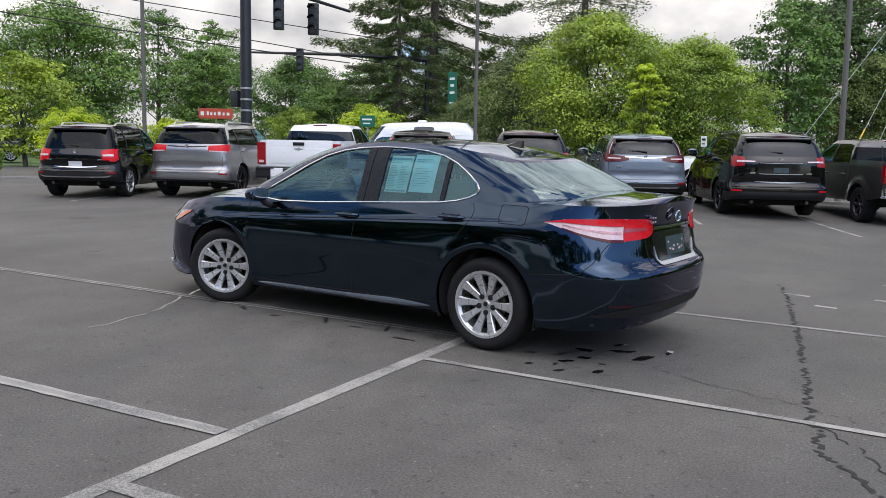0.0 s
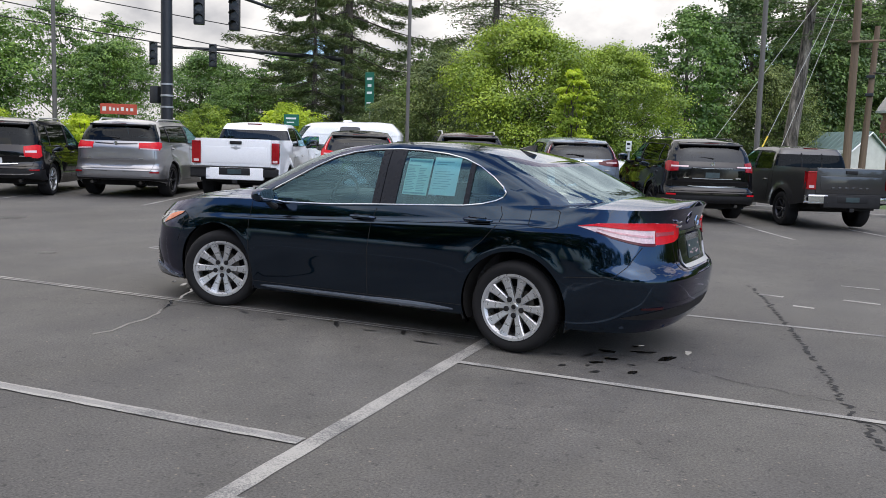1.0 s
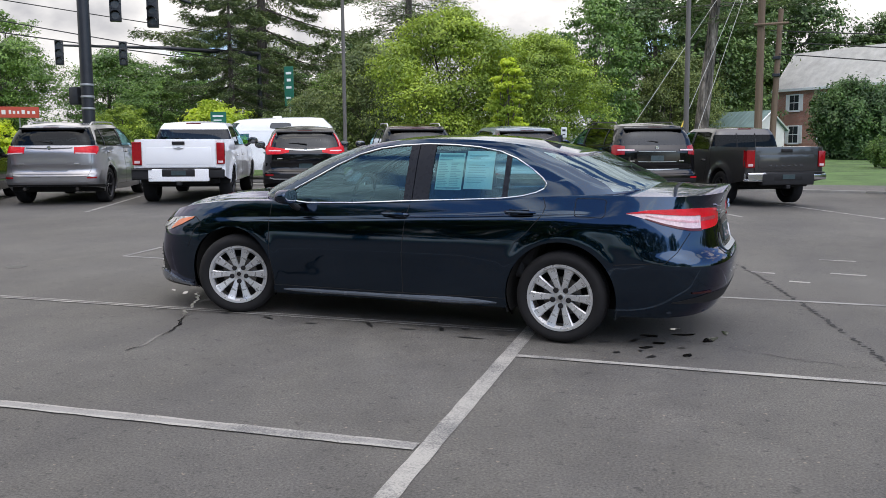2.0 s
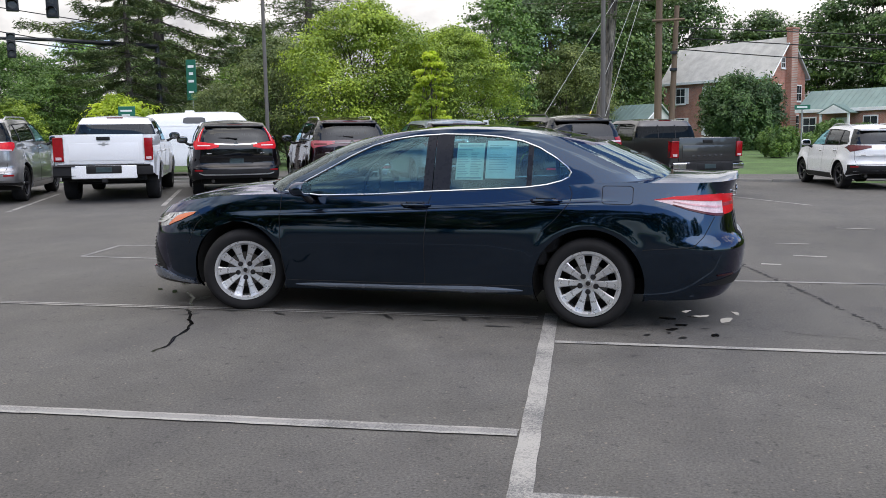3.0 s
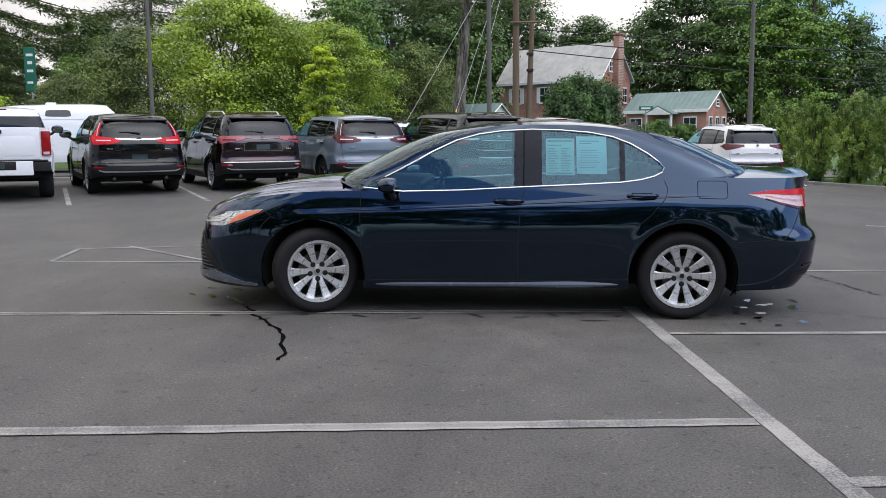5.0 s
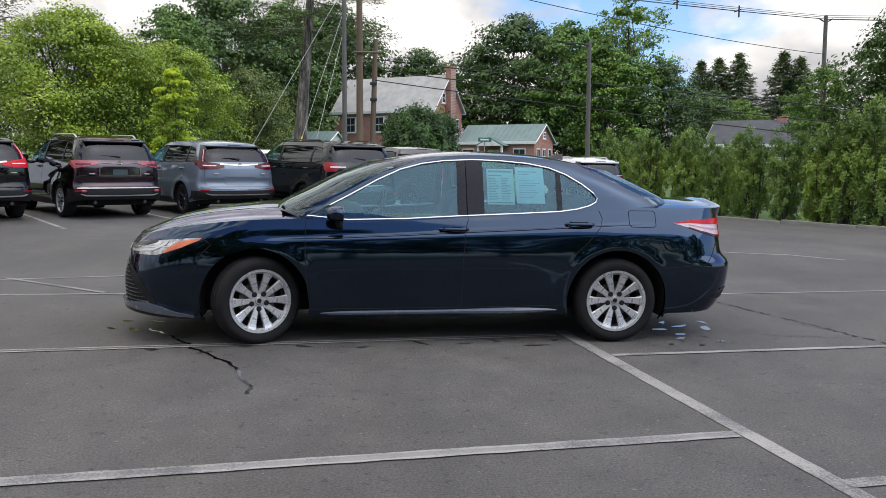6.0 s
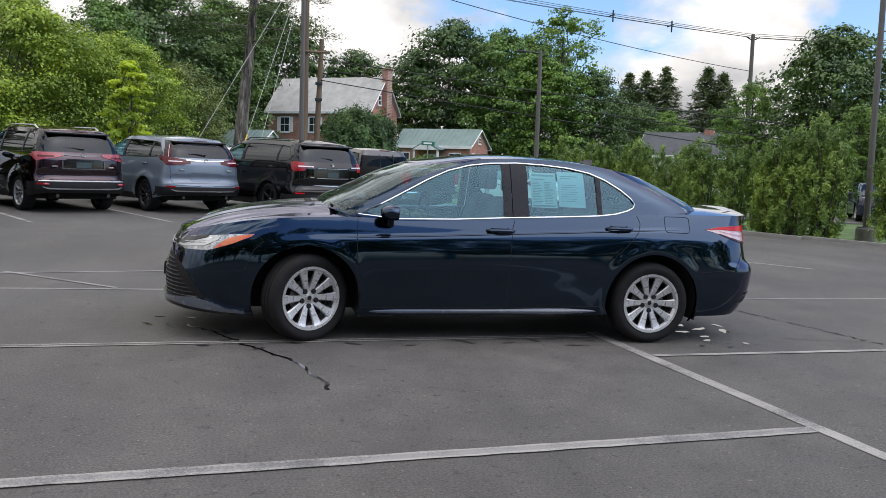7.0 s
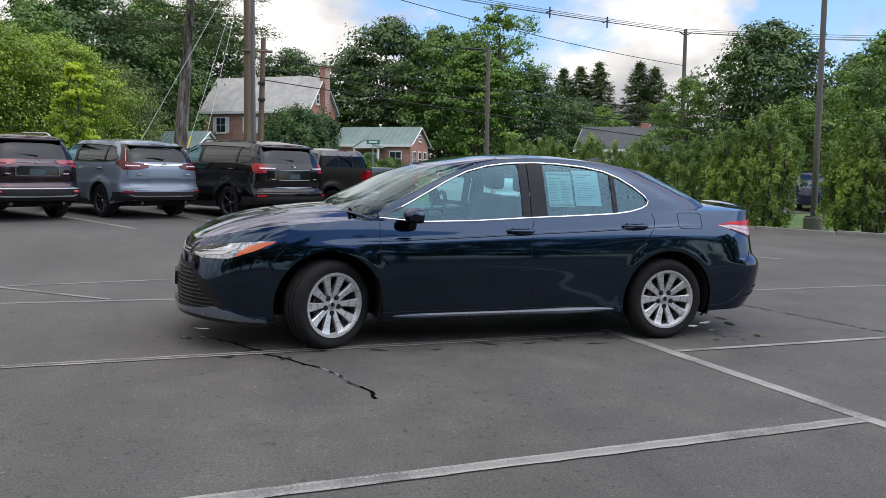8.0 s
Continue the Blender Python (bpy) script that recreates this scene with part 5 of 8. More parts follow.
    spec = {
        "mesh": (30, 150, 30, 44), "deck_rows": 26, "ridge": ridge, "axles": (-1.412, 1.412), "arch": 0.408, "wheel_z": 0.335, "sill_z": 0.20, "track": 0.80,
        "deck": [(-2.5, 0.735), (-2.4, 0.785), (-2.3, 0.83), (-2.05, 0.925), (-1.8, 0.98), (-1.55, 1.015), (-1.2, 1.045), (-0.9, 1.04), (1.5, 1.08), (1.8, 1.125), (2.0, 1.128), (2.3, 1.118), (2.42, 1.128), (2.50, 1.130)],
        "cowl": -1.0, "deck_rear": 1.45, "dlo": top + bottom, "shield_u": (0.80, 0.70), "rear_s": (0.06, 0.93), "roof_crown": 0.032,
        "glass": {"windscreen": M["clear_glass"], "rear_window": M["rear_glass"]},
        "panes": [(pane(-1.02, 0.205, 22), M["glass"]), (pane(0.215, 1.26, 22), M["glass"])],
        "pillars": [[(x, float(bz(x)) + 0.004, float(tz(x)) - 0.006) for x in (0.135, 0.165, 0.205)], [(x, float(bz(x)) + 0.004, float(tz(x)) - 0.006) for x in (0.212, 0.25, 0.345)], [(x, float(bz(x)) + 0.004, float(tz(x)) - 0.006) for x in (0.935, 0.955, 0.975)]],
        "trim": M["chrome"], "trim_r": 0.0068,
        "seams": [[(-1.035, 0.955), (-1.04, 0.80), (-1.03, 0.5), (-1.0, 0.28)], [(0.215, 0.985), (0.19, 0.90), (0.165, 0.6), (0.165, 0.28)],
                  [(1.262, 1.05), (1.285, 0.99), (1.27, 0.93), (1.16, 0.80), (1.07, 0.72), (1.03, 0.64)], [(-1.0, 0.275), (-0.3, 0.282), (0.5, 0.292), (1.0, 0.305)],
                  [(1.505, 1.045), (1.52, 1.052), (1.70, 1.052), (1.722, 1.04), (1.722, 0.94), (1.70, 0.923), (1.52, 0.927), (1.503, 0.94), (1.505, 1.045)],
                  [(1.80, 0.60), (1.95, 0.612), (2.15, 0.63), (2.22, 0.70), (2.29, 0.83)], [(-1.80, 0.815), (-1.74, 0.77)], [(-1.87, 0.55), (-1.80, 0.70), (-1.73, 0.765)]],
        "handles": [(0.095, 0.893), (1.10, 0.94)], "mirror": (-0.79, 1.015), "mirror_size": 0.92, "mirror_long": 1.7, "mirror_material": M["navy"], "seats": [(-0.18, -0.36, 0.5), (-0.18, 0.36, 0.5), (0.82, -0.36, 0.62), (0.82, 0.32, 0.62)],
        "seat_up": 0.02, "dash_z": 1.02,
    }
    body, cabin = vehicle_body(car, low, up, spec, M["navy"])
    wheels_of(car, spec, 0.335, 0.239, 0.215, 10, M["alloy"], 25, n=56, tip=0.072, root=0.044)

    # sill strips, coloured paler than the body to stand for reflected sky
    for hand in (-1, 1):
        pts = [low.side(x, 0.243 + 0.012 * (x + 1.0), -0.012, hand) for x in np.linspace(-1.02, 1.0, 14)]
        v, f = tube(pts, [0.004, 0.016] + [0.021] * 6 + [0.024, 0.028, 0.031, 0.028, 0.018, 0.005], 10)
        mesh_ob("sill", v, f, M["sill"], body, "lower sill edge, reflected sky painted in as a pale tone")
        # crease along the shoulder, from the front wing to the rear quarter
        pts = [low.side(x, float(char(x)), 0.0, hand) for x in np.linspace(-1.2, 1.62, 30)]
        v, f = tube(pts, [0.002, 0.005] + [0.0075] * 25 + [0.006, 0.004, 0.0015], 8)
        mesh_ob("shoulder_crease", v, f, M["navy"], body)
        # headlamps
        rows = [(low.u_front(0.55, 0.71), 0.690, 0.738), (low.u_front(0.65, 0.72), 0.668, 0.764), (low.u_of_x(-2.10, 0.75), 0.676, 0.790), (low.u_of_x(-1.95, 0.77), 0.724, 0.806), (low.u_of_x(-1.80, 0.81), 0.796, 0.814)]
        v, f = ribbon(low, rows, 0.004, 22, 5, hand, 0.02)
        lamp = mesh_ob("headlamp", v, f, M["reflector"], car, "clear headlamp with bright reflector")
        amb = [(low.u_of_x(-2.06, 0.74), 0.690, 0.712), (low.u_of_x(-2.00, 0.76), 0.712, 0.774), (low.u_of_x(-1.93, 0.77), 0.736, 0.796), (low.u_of_x(-1.81, 0.805), 0.792, 0.811)]
        v, f = ribbon(low, amb, 0.008, 8, 4, hand, 0.008)
        mesh_ob("side_marker", v, f, M["amber_lens"], lamp, "amber corner lens")
        dark = [(low.u_front(0.555, 0.7), 0.706, 0.732), (low.u_front(0.62, 0.73), 0.706, 0.758), (low.u_front(0.70, 0.73), 0.735, 0.770), (low.u_of_x(-2.14, 0.77), 0.768, 0.792)]
        v, f = ribbon(low, dark, 0.007, 14, 3, hand, 0.006)
        mesh_ob("lamp_bezel", v, f, M["gloss_black"], lamp, "dark lamp inner bezel")
        blade = [(low.u_front(0.56, 0.69), 0.690, 0.698), (low.u_front(0.66, 0.71), 0.690, 0.704), (low.u_of_x(-2.14, 0.74), 0.708, 0.730), (low.u_of_x(-2.06, 0.76), 0.755, 0.785)]
        v, f = ribbon(low, blade, 0.009, 14, 2, hand, 0.006)
        mesh_ob("lamp_blade", v, f, M["satin"], lamp, "bright light guide")
        for zz in (0.722,):
            v, f = ribbon(low, [(low.u_front(0.63, zz), zz, zz + 0.006), (low.u_of_x(-2.05, zz), zz + 0.018, zz + 0.024)], 0.007, 10, 1, hand, 0.006)
            mesh_ob("lamp_rib", v, f, M["satin"], lamp)
        # tail lamps wrap round the corner
        def tail(lo, hi, x0=1.87):
            rows = []
            for x, a, b in ((1.87, 0.956, 0.962), (2.0, 0.924, 0.984), (2.1, 0.890, 0.990), (2.2, 0.862, 0.993), (2.28, 0.842, 0.995), (2.34, 0.838, 0.995)):
                if x >= x0:
                    rows.append((low.u_of_x(x, (a + b) / 2), a + (b - a) * lo, a + (b - a) * hi))
            for y, a, b in ((0.66, 0.846, 0.993), (0.56, 0.850, 0.990), (0.44, 0.858, 0.984), (0.375, 0.876, 0.972), (0.355, 0.90, 0.955)):
                rows.append((low.u_rear(y, (a + b) / 2), a + (b - a) * lo, a + (b - a) * hi))
            return rows
        v, f = ribbon(low, tail(0, 1), 0.004, 36, 6, hand, 0.03)
        lamp = mesh_ob("tail_lamp", v, f, M["white_lens"], car, "red and clear wrap-round tail lamp")
        v, f = ribbon(low, tail(0.68, 1.0), 0.009, 40, 3, hand, 0.01)
        mesh_ob("red_band", v, f, M["bright_red"], lamp, "red upper lens")
        v, f = ribbon(low, tail(0.36, 0.46, 2.0)[:6], 0.0075, 18, 2, hand, 0.006)
        mesh_ob("pink_line", v, f, M["rose_lens"], lamp, "pale red line through the clear lens")
        v, f = ribbon(low, tail(0.0, 0.12, 2.0)[:5], 0.0075, 18, 1, hand, 0.006)
        mesh_ob("dark_edge", v, f, M["dark_red_lens"], lamp, "dark red lower edge")
        v, f = ribbon(low, tail(0.0, 0.40, 2.34), 0.009, 26, 4, hand, 0.01)
        mesh_ob("red_block", v, f, M["bright_red"], lamp, "red lower lens")
        v, f = ribbon(low, tail(0.38, 0.76, 2.34), 0.009, 16, 3, hand, 0.01)
        mesh_ob("red_end", v, f, M["bright_red"], lamp, "red inner end of the lamp")
        v, f = ribbon(low, tail(0.40, 0.58, 2.34)[:-2], 0.0112, 14, 2, hand, 0.004)
        mesh_ob("light_bar", v, f, M["pink_lens"], lamp, "paler red light bar")
        # lower rear valance, reflector and bumper strip
        v, f = ribbon(low, [(low.u_of_x(2.20, 0.36), 0.345, 0.352), (low.u_of_x(2.40, 0.38), 0.335, 0.40), (low.u_rear(0.5, 0.4), 0.33, 0.41), (3.0, 0.33, 0.41)], 0.004, 22, 3, hand, 0.012)
        mesh_ob("valance", v, f, M["plastic"], body, "textured black lower bumper insert")
        v, f = ribbon(low, [(low.u_rear(0.80, 0.42), 0.412, 0.424), (low.u_rear(0.66, 0.42), 0.408, 0.426)], 0.008, 8, 2, hand, 0.01)
        mesh_ob("bumper_reflector", v, f, M["smoked_red"], body, "smoked dark red bumper reflector")
        # plate recess, surround and badge strip
        v, f = ribbon(low, [(low.u_rear(0.37, 0.8), 0.76, 0.86), (low.u_rear(0.31, 0.8), 0.69, 0.885), (3.0, 0.685, 0.89)], 0.003, 14, 4, hand, 0.02)
        mesh_ob("plate_recess", v, f, M["gloss_black"], body, "gloss black plate recess")
        v, f = ribbon(low, [(low.u_rear(0.37, 0.72), 0.735, 0.80), (low.u_rear(0.335, 0.7), 0.672, 0.705), (low.u_rear(0.30, 0.7), 0.668, 0.69), (3.0, 0.668, 0.69)], 0.010, 14, 2, hand, 0.012)
        mesh_ob("plate_surround", v, f, M["satin"], body, "silver lower plate surround")
        v, f = ribbon(low, [(low.u_rear(0.34, 0.92), 0.905, 0.925), (3.0, 0.905, 0.925)], 0.008, 12, 1, hand, 0.01)
        mesh_ob("trunk_strip", v, f, M["chrome"], body, "thin chrome strip across the boot lid")
        v, f = ribbon(low, [(low.u_rear(0.17, 0.77), 0.72, 0.845), (3.0, 0.72, 0.845)], 0.008, 6, 3, hand, 0.006)
        mesh_ob("number_plate", v, f, M["plate_dark"], body, "dark dealer plate with pale print")
        rng = random.Random(4)
        for _ in range(5):
            y0, z0 = rng.uniform(0.02, 0.13), rng.uniform(0.735, 0.82)
            v, f = ribbon(low, [(low.u_rear(y0 + 0.02, z0), z0, z0 + 0.012), (low.u_rear(y0, z0), z0, z0 + 0.012)], 0.0105, 2, 1, hand, 0.003)
            mesh_ob("print_mark", v, f, M["white_lens"], body, "pale mark on the plate")
        # boot shut lines on the tail
        pts = [(low.u_rear(0.46, 0.86), 0.86), (low.u_rear(0.45, 0.75), 0.75), (low.u_rear(0.42, 0.66), 0.66), (2.97, 0.65)]
        path = []
        for (u0, z0), (u1, z1) in zip(pts, pts[1:]):
            for t in np.linspace(0, 1, 6):
                x, y = low.xy(u0 + (u1 - u0) * t, z0 + (z1 - z0) * t)
                path.append((float(x), hand * float(y), z0 + (z1 - z0) * t))
        v, f = tube(path, 0.003, 5)
        mesh_ob("shut_line", v, f, M["gap"], body)
        # grille
        v, f = ribbon(low, [(0.0, 0.245, 0.62), (low.u_front(0.55, 0.4), 0.245, 0.605), (low.u_front(0.72, 0.4), 0.25, 0.50), (low.u_front(0.80, 0.3), 0.255, 0.33)], 0.003, 24, 4, hand, 0.02)
        mesh_ob("grille", v, f, M["gap"], body, "deep black lower grille")
        for i in range(12):
            z = 0.258 + i * 0.029
            reach = 0.80 - max(0, z - 0.29) * 0.78
            v, f = ribbon(low, [(0.0, z, z + 0.006), (low.u_front(reach, z), z, z + 0.007)], 0.012, 22, 1, hand, 0.014)
            mesh_ob("grille_bar", v, f, M["grille_silver"], body, "grey horizontal grille bar")
        v, f = ribbon(low, [(0.0, 0.665, 0.735), (low.u_front(0.48, 0.7), 0.668, 0.735), (low.u_front(0.60, 0.7), 0.676, 0.726)], 0.004, 16, 3, hand, 0.02)
        mesh_ob("upper_grille", v, f, M["gloss_black"], body, "gloss black upper grille")
        for z in (0.682, 0.705):
            v, f = ribbon(low, [(0.0, z, z + 0.008), (low.u_front(0.46, z), z + 0.006, z + 0.014)], 0.009, 14, 1, hand, 0.008)
            mesh_ob("grille_bar", v, f, M["satin"], body, "horizontal grille bar")
        v, f = ribbon(low, [(0.0, 0.236, 0.262), (low.u_front(0.6, 0.22), 0.228, 0.258), (low.u_of_x(-2.15, 0.22), 0.208, 0.236), (low.u_of_x(-1.90, 0.21), 0.198, 0.216)], 0.030, 24, 2, hand, 0.06)
        mesh_ob("front_lip", v, f, M["gloss_black"], body, "dark underside of the front lip")
        # the lip's sky reflection is painted on with the pale sill colour
        v, f = ribbon(low, [(0.0, 0.262, 0.285), (low.u_front(0.6, 0.27), 0.258, 0.300), (low.u_of_x(-2.22, 0.27), 0.240, 0.318), (low.u_of_x(-2.10, 0.25), 0.228, 0.285), (low.u_of_x(-1.98, 0.23), 0.218, 0.244), (low.u_of_x(-1.86, 0.22), 0.212, 0.230)], 0.034, 30, 3, hand, 0.05)
        mesh_ob("lip_blade", v, f, M["sill"], body, "blade along the front lip, reflected sky painted in as a pale tone")
        v, f = ribbon(low, [(0.0, 0.40, 0.505), (low.u_front(0.16, 0.45), 0.40, 0.505)], 0.03, 6, 3, hand, 0.02)
        mesh_ob("front_plate_holder", v, f, M["plastic"], body, "black front plate holder")

    # emblem and lettering bars on the boot
    ring = [(2.452 + 0.02, 0.055 * math.cos(a), 0.985 + 0.036 * math.sin(a)) for a in np.linspace(0, 2 * math.pi, 20, endpoint=False)]
    v, f = join(tube(ring, 0.006, 6, True), tube([(2.472, 0.028 * math.cos(a), 0.985 + 0.034 * math.sin(a)) for a in np.linspace(0, 2 * math.pi, 14, endpoint=False)], 0.004, 6, True))
    mesh_ob("badge", v, f, M["chrome"], body, "plain oval chrome badge")
    for y in (-0.40, -0.36):
        for k in range(2):
            b = box_bm(2.425, 2.452, y - 0.012, y + 0.012, 0.955 + k * 0.03, 0.968 + k * 0.03, 0.002, 1)
            part("lettering_bar", b, M["chrome"], body, "small chrome bar")
    # shark fin
    fin = [(1.00, 0.0, 1.466), (1.04, 0.022, 1.47), (1.17, 0.026, 1.452), (1.18, 0.0, 1.452), (1.17, -0.026, 1.452), (1.04, -0.022, 1.47), (1.12, 0.008, 1.502), (1.175, 0.009, 1.508), (1.175, -0.009, 1.508), (1.12, -0.008, 1.502)]
    mesh_ob("antenna_fin", [(a, b, c - 0.012) for a, b, c in fin], [(0, 1, 6), (1, 2, 7, 6), (2, 3, 4, 8, 7), (4, 5, 9, 8), (5, 0, 9), (0, 6, 9), (6, 7, 8, 9)], M["gloss_black"], cabin, "small black roof fin", smooth=False)
    # wipers and cowl
    v, f = tube([(-1.22, -0.62, 1.035), (-1.20, -0.35, 1.052), (-1.19, 0.05, 1.06)], 0.011, 6)
    mesh_ob("wiper", v, f, M["plastic"], car, "black wiper arm")
    v, f = tube([(-1.23, 0.0, 1.055), (-1.21, 0.3, 1.058), (-1.16, 0.62, 1.04)], 0.011, 6)
    mesh_ob("wiper", v, f, M["plastic"], car, "black wiper arm")
    # inner mirror
    part("inner_mirror", box_bm(-0.55, -0.52, -0.12, 0.12, 1.30, 1.37, 0.012, 2), M["plastic"], car)
    # two price sheets behind the rear door glass
    def sheet(name, x0, x1, z0, z1, lean, material, text_rows):
        pts, fc = [], []
        for i in range(5):
            for j in range(5):
                z = z0 + (z1 - z0) * j / 4
                x = x0 + (x1 - x0) * i / 4 + lean * (z - z0)
                y = float(up.half(z)) - 0.016
                pts.append((x, -y, z))
        fc = grid_faces(5, 5, None, False)
        ob = mesh_ob(name, pts, fc, material, car, "pale turquoise printed window sheet", smooth=False)
        for r, (a, b, c, d) in enumerate(text_rows):
            za, zb = z0 + (z1 - z0) * c, z0 + (z1 - z0) * d
            q = []
            for xx, zz in ((a, za), (b, za), (b, zb), (a, zb)):
                y = float(up.half(zz)) - 0.013
                q.append((x0 + (x1 - x0) * xx + lean * (zz - z0), -y, zz))
            mesh_ob("print_bar", q, [(0, 1, 2, 3)], M["ink"], ob, smooth=False)
    rng = random.Random(11)
    rows = [(0.06, 0.94, 0.90, 0.955), (0.05, 0.55, 0.80, 0.825)]
    for i in range(14):
        z = 0.12 + i * 0.046
        rows.append((0.06, 0.06 + rng.uniform(0.25, 0.42), z, z + 0.016))
        rows.append((0.52, 0.52 + rng.uniform(0.2, 0.42), z, z + 0.016))
    rows += [(0.05, 0.95, 0.03, 0.075)]
    sheet("price_sheet", 0.378, 0.595, 1.085, 1.362, -0.005, M["paper"], rows)
    rows = [(0.1, 0.75, 0.86, 0.885), (0.1, 0.5, 0.80, 0.82)] + [(0.10, 0.10 + rng.uniform(0.4, 0.8), 0.62 - i * 0.065, 0.633 - i * 0.065) for i in range(8)]
    sheet("price_sheet", 0.612, 0.842, 1.095, 1.378, -0.012, M["paper_pale"], rows)
    return car


# ---- other vehicles ----
def wagon(label, paint, L=4.6, W=1.85, H=1.68, base=2.66, fo=0.9, belt=1.02, arch_mat=None, rails=True, lamp="side", lamp_mat=None, wheel_mat=None, spokes=10, R=0.35,
          plate="plate", strip=None, skid=None, slope=0.30, name="suv", category="car", spoiler=True, glass=None, group="cars parked in a row", clad=0.56, garnish=False, hatch=None, plate_up=0.0, strip_z=None):
    """A tall five-door car, seen mostly from behind."""
    car = tagged(new(name), label, category, group)
    x0, x1 = -fo - base / 2, L - fo - base / 2
    ax = (-base / 2, base / 2)
    w = W / 2

    def push(x, z):
        return sum(0.028 * np.exp(-((np.hypot(x - a, z - R) - R - 0.09) / 0.07) ** 2) for a in ax) + 0.008 * np.tanh((0.74 + 0.02 * x - z) / 0.012)
    low = Shell(
        nose=[(0.2, x0 + 0.12), (0.32, x0 + 0.02), (0.6, x0), (0.8, x0 + 0.05), (0.95, x0 + 0.14), (1.1, x0 + 0.3)],
        tail=[(0.2, x1 - 0.30), (0.34, x1 - 0.16), (0.43, x1 - 0.04), (0.50, x1), (0.62, x1), (0.68, x1 - 0.055), (0.76, x1 - 0.085), (0.86, x1 - 0.06), (belt - 0.06, x1 - 0.07), (belt, x1 - 0.10), (belt + 0.1, x1 - 0.15)],
        half=[(0.2, w * 0.92), (0.3, w * 0.97), (0.5, w * 0.995), (0.75, w), (0.9, w * 0.985), (belt, w * 0.955), (belt + 0.1, w * 0.93)],
        low=[(x0, 0.26), (0, 0.24), (ax[1] + 0.3, 0.30), (x1 - 0.1, 0.40), (x1, 0.41)],
        high=[(x0, 0.86), (x0 + 0.3, 0.94), (x0 + 0.8, 1.0), (ax[0] + 0.35, belt - 0.02), (0, belt), (x1 - 0.4, belt + 0.05), (x1, belt + 0.06)],
        cap_f=0.75, cap_r=0.42, pf=3.2, pr=3.4, push=push)
    ht = H - 0.06
    rx = x1 - 0.12
    up = Shell(
        nose=[(belt - 0.05, ax[0] + 0.12), (belt + 0.25, ax[0] + 0.55), (ht, ax[0] + 1.08)],
        tail=[(belt - 0.03, rx), (belt + 0.3, rx - slope * 0.45), (ht - 0.03, rx - slope), (ht, rx - slope - 0.03)],
        half=[(belt - 0.05, w * 0.925), (belt + 0.15, w * 0.885), (ht - 0.12, w * 0.775), (ht, w * 0.69)],
        low=[(ax[0], belt - 0.02), (0, belt - 0.01), (x1, belt + 0.035)],
        high=[(ax[0] + 0.9, ht - 0.07), (ax[0] + 1.3, ht - 0.015), (0.4, ht), (x1 - 0.9, ht - 0.01), (x1 - 0.3, ht - 0.05)],
        cap_f=0.5, cap_r=0.40, pf=3.4, pr=4.2)
    d0, d1 = ax[0] + 0.42, x1 - 0.38
    zt = ht - 0.085
    top = [(d0, belt + 0.03), (d0 + 0.35, belt + 0.27), (d0 + 0.68, zt - 0.03), (d0 + 1.0, zt), (0.5, zt + 0.005), (d1 - 0.55, zt - 0.02), (d1 - 0.14 - slope * 0.5, zt - 0.05)]
    bottom = [(d1 - 0.05, belt + 0.14), (d1 - 0.12, belt + 0.085), (d1 - 0.6, belt + 0.045), (0, belt + 0.03)]
    tz, bz = smooth_table(top + [bottom[0]]), smooth_table([(d0, belt + 0.029)] + bottom[::-1])

    def pane(a, b, n=7):
        return [(x, float(bz(x)) + 0.002, float(tz(x)) - 0.002) for x in np.linspace(a, b, n)]
    g_f, g_r = glass or M["glass"], M["privacy"]
    bp, cp = 0.12, d1 - 0.62
    spec = {
        "mesh": (12, 64, 14, 20), "axles": ax, "arch": R + 0.055, "wheel_z": R, "sill_z": 0.26, "track": w - 0.13,
        "deck": [(x0, 0.87), (x0 + 0.3, 0.98), (x0 + 0.8, 1.06), (ax[0] + 0.4, belt + 0.05), (x1 - 0.2, belt + 0.05), (x1, belt + 0.06)],
        "cowl": ax[0] + 0.42, "deck_rear": x1 - 0.25, "dlo": top + bottom, "shield_u": (0.8, 0.84), "rear_s": (0.10, 0.93), "roof_crown": 0.05,
        "glass": {"windscreen": M["clear_glass"], "rear_window": hatch or M["hatch_glass"]},
        "panes": [(pane(d0 + 0.005, bp - 0.03), g_f), (pane(bp + 0.03, cp - 0.02), g_r), (pane(cp + 0.02, d1 - 0.06), g_r)],
        "pillars": [[(x, float(bz(x)) + 0.003, float(tz(x)) - 0.004) for x in (bp - 0.05, bp, bp + 0.05)], [(x, float(bz(x)) + 0.003, float(tz(x)) - 0.004) for x in (cp - 0.03, cp, cp + 0.03)]],
        "trim": M["plastic"], "trim_r": 0.008,
        "seams": [[(d0 + 0.0, belt), (d0 + 0.02, 0.7), (d0 + 0.06, 0.36)], [(bp, belt), (bp + 0.02, 0.7), (bp + 0.02, 0.36)], [(cp + 0.03, belt + 0.02), (cp + 0.02, 0.85), (ax[1] - R - 0.02, 0.62)], [(d0 + 0.06, 0.37), (0.0, 0.37), (ax[1] - R - 0.04, 0.38)]],
        "handles": [(bp - 0.16, belt - 0.11), (cp - 0.12, belt - 0.09)], "mirror": (d0 + 0.16, belt + 0.08), "mirror_size": 1.15, "mirror_material": M["black_paint"] if paint is M["black_paint"] else paint,
        "seats": [(-0.25, -0.37, 0.5), (-0.25, 0.37, 0.5), (0.68, -0.33, 0.55), (0.68, 0.33, 0.55)], "seat_up": 0.14, "dash_z": belt + 0.02,
        "arch_material": arch_mat or paint,
    }
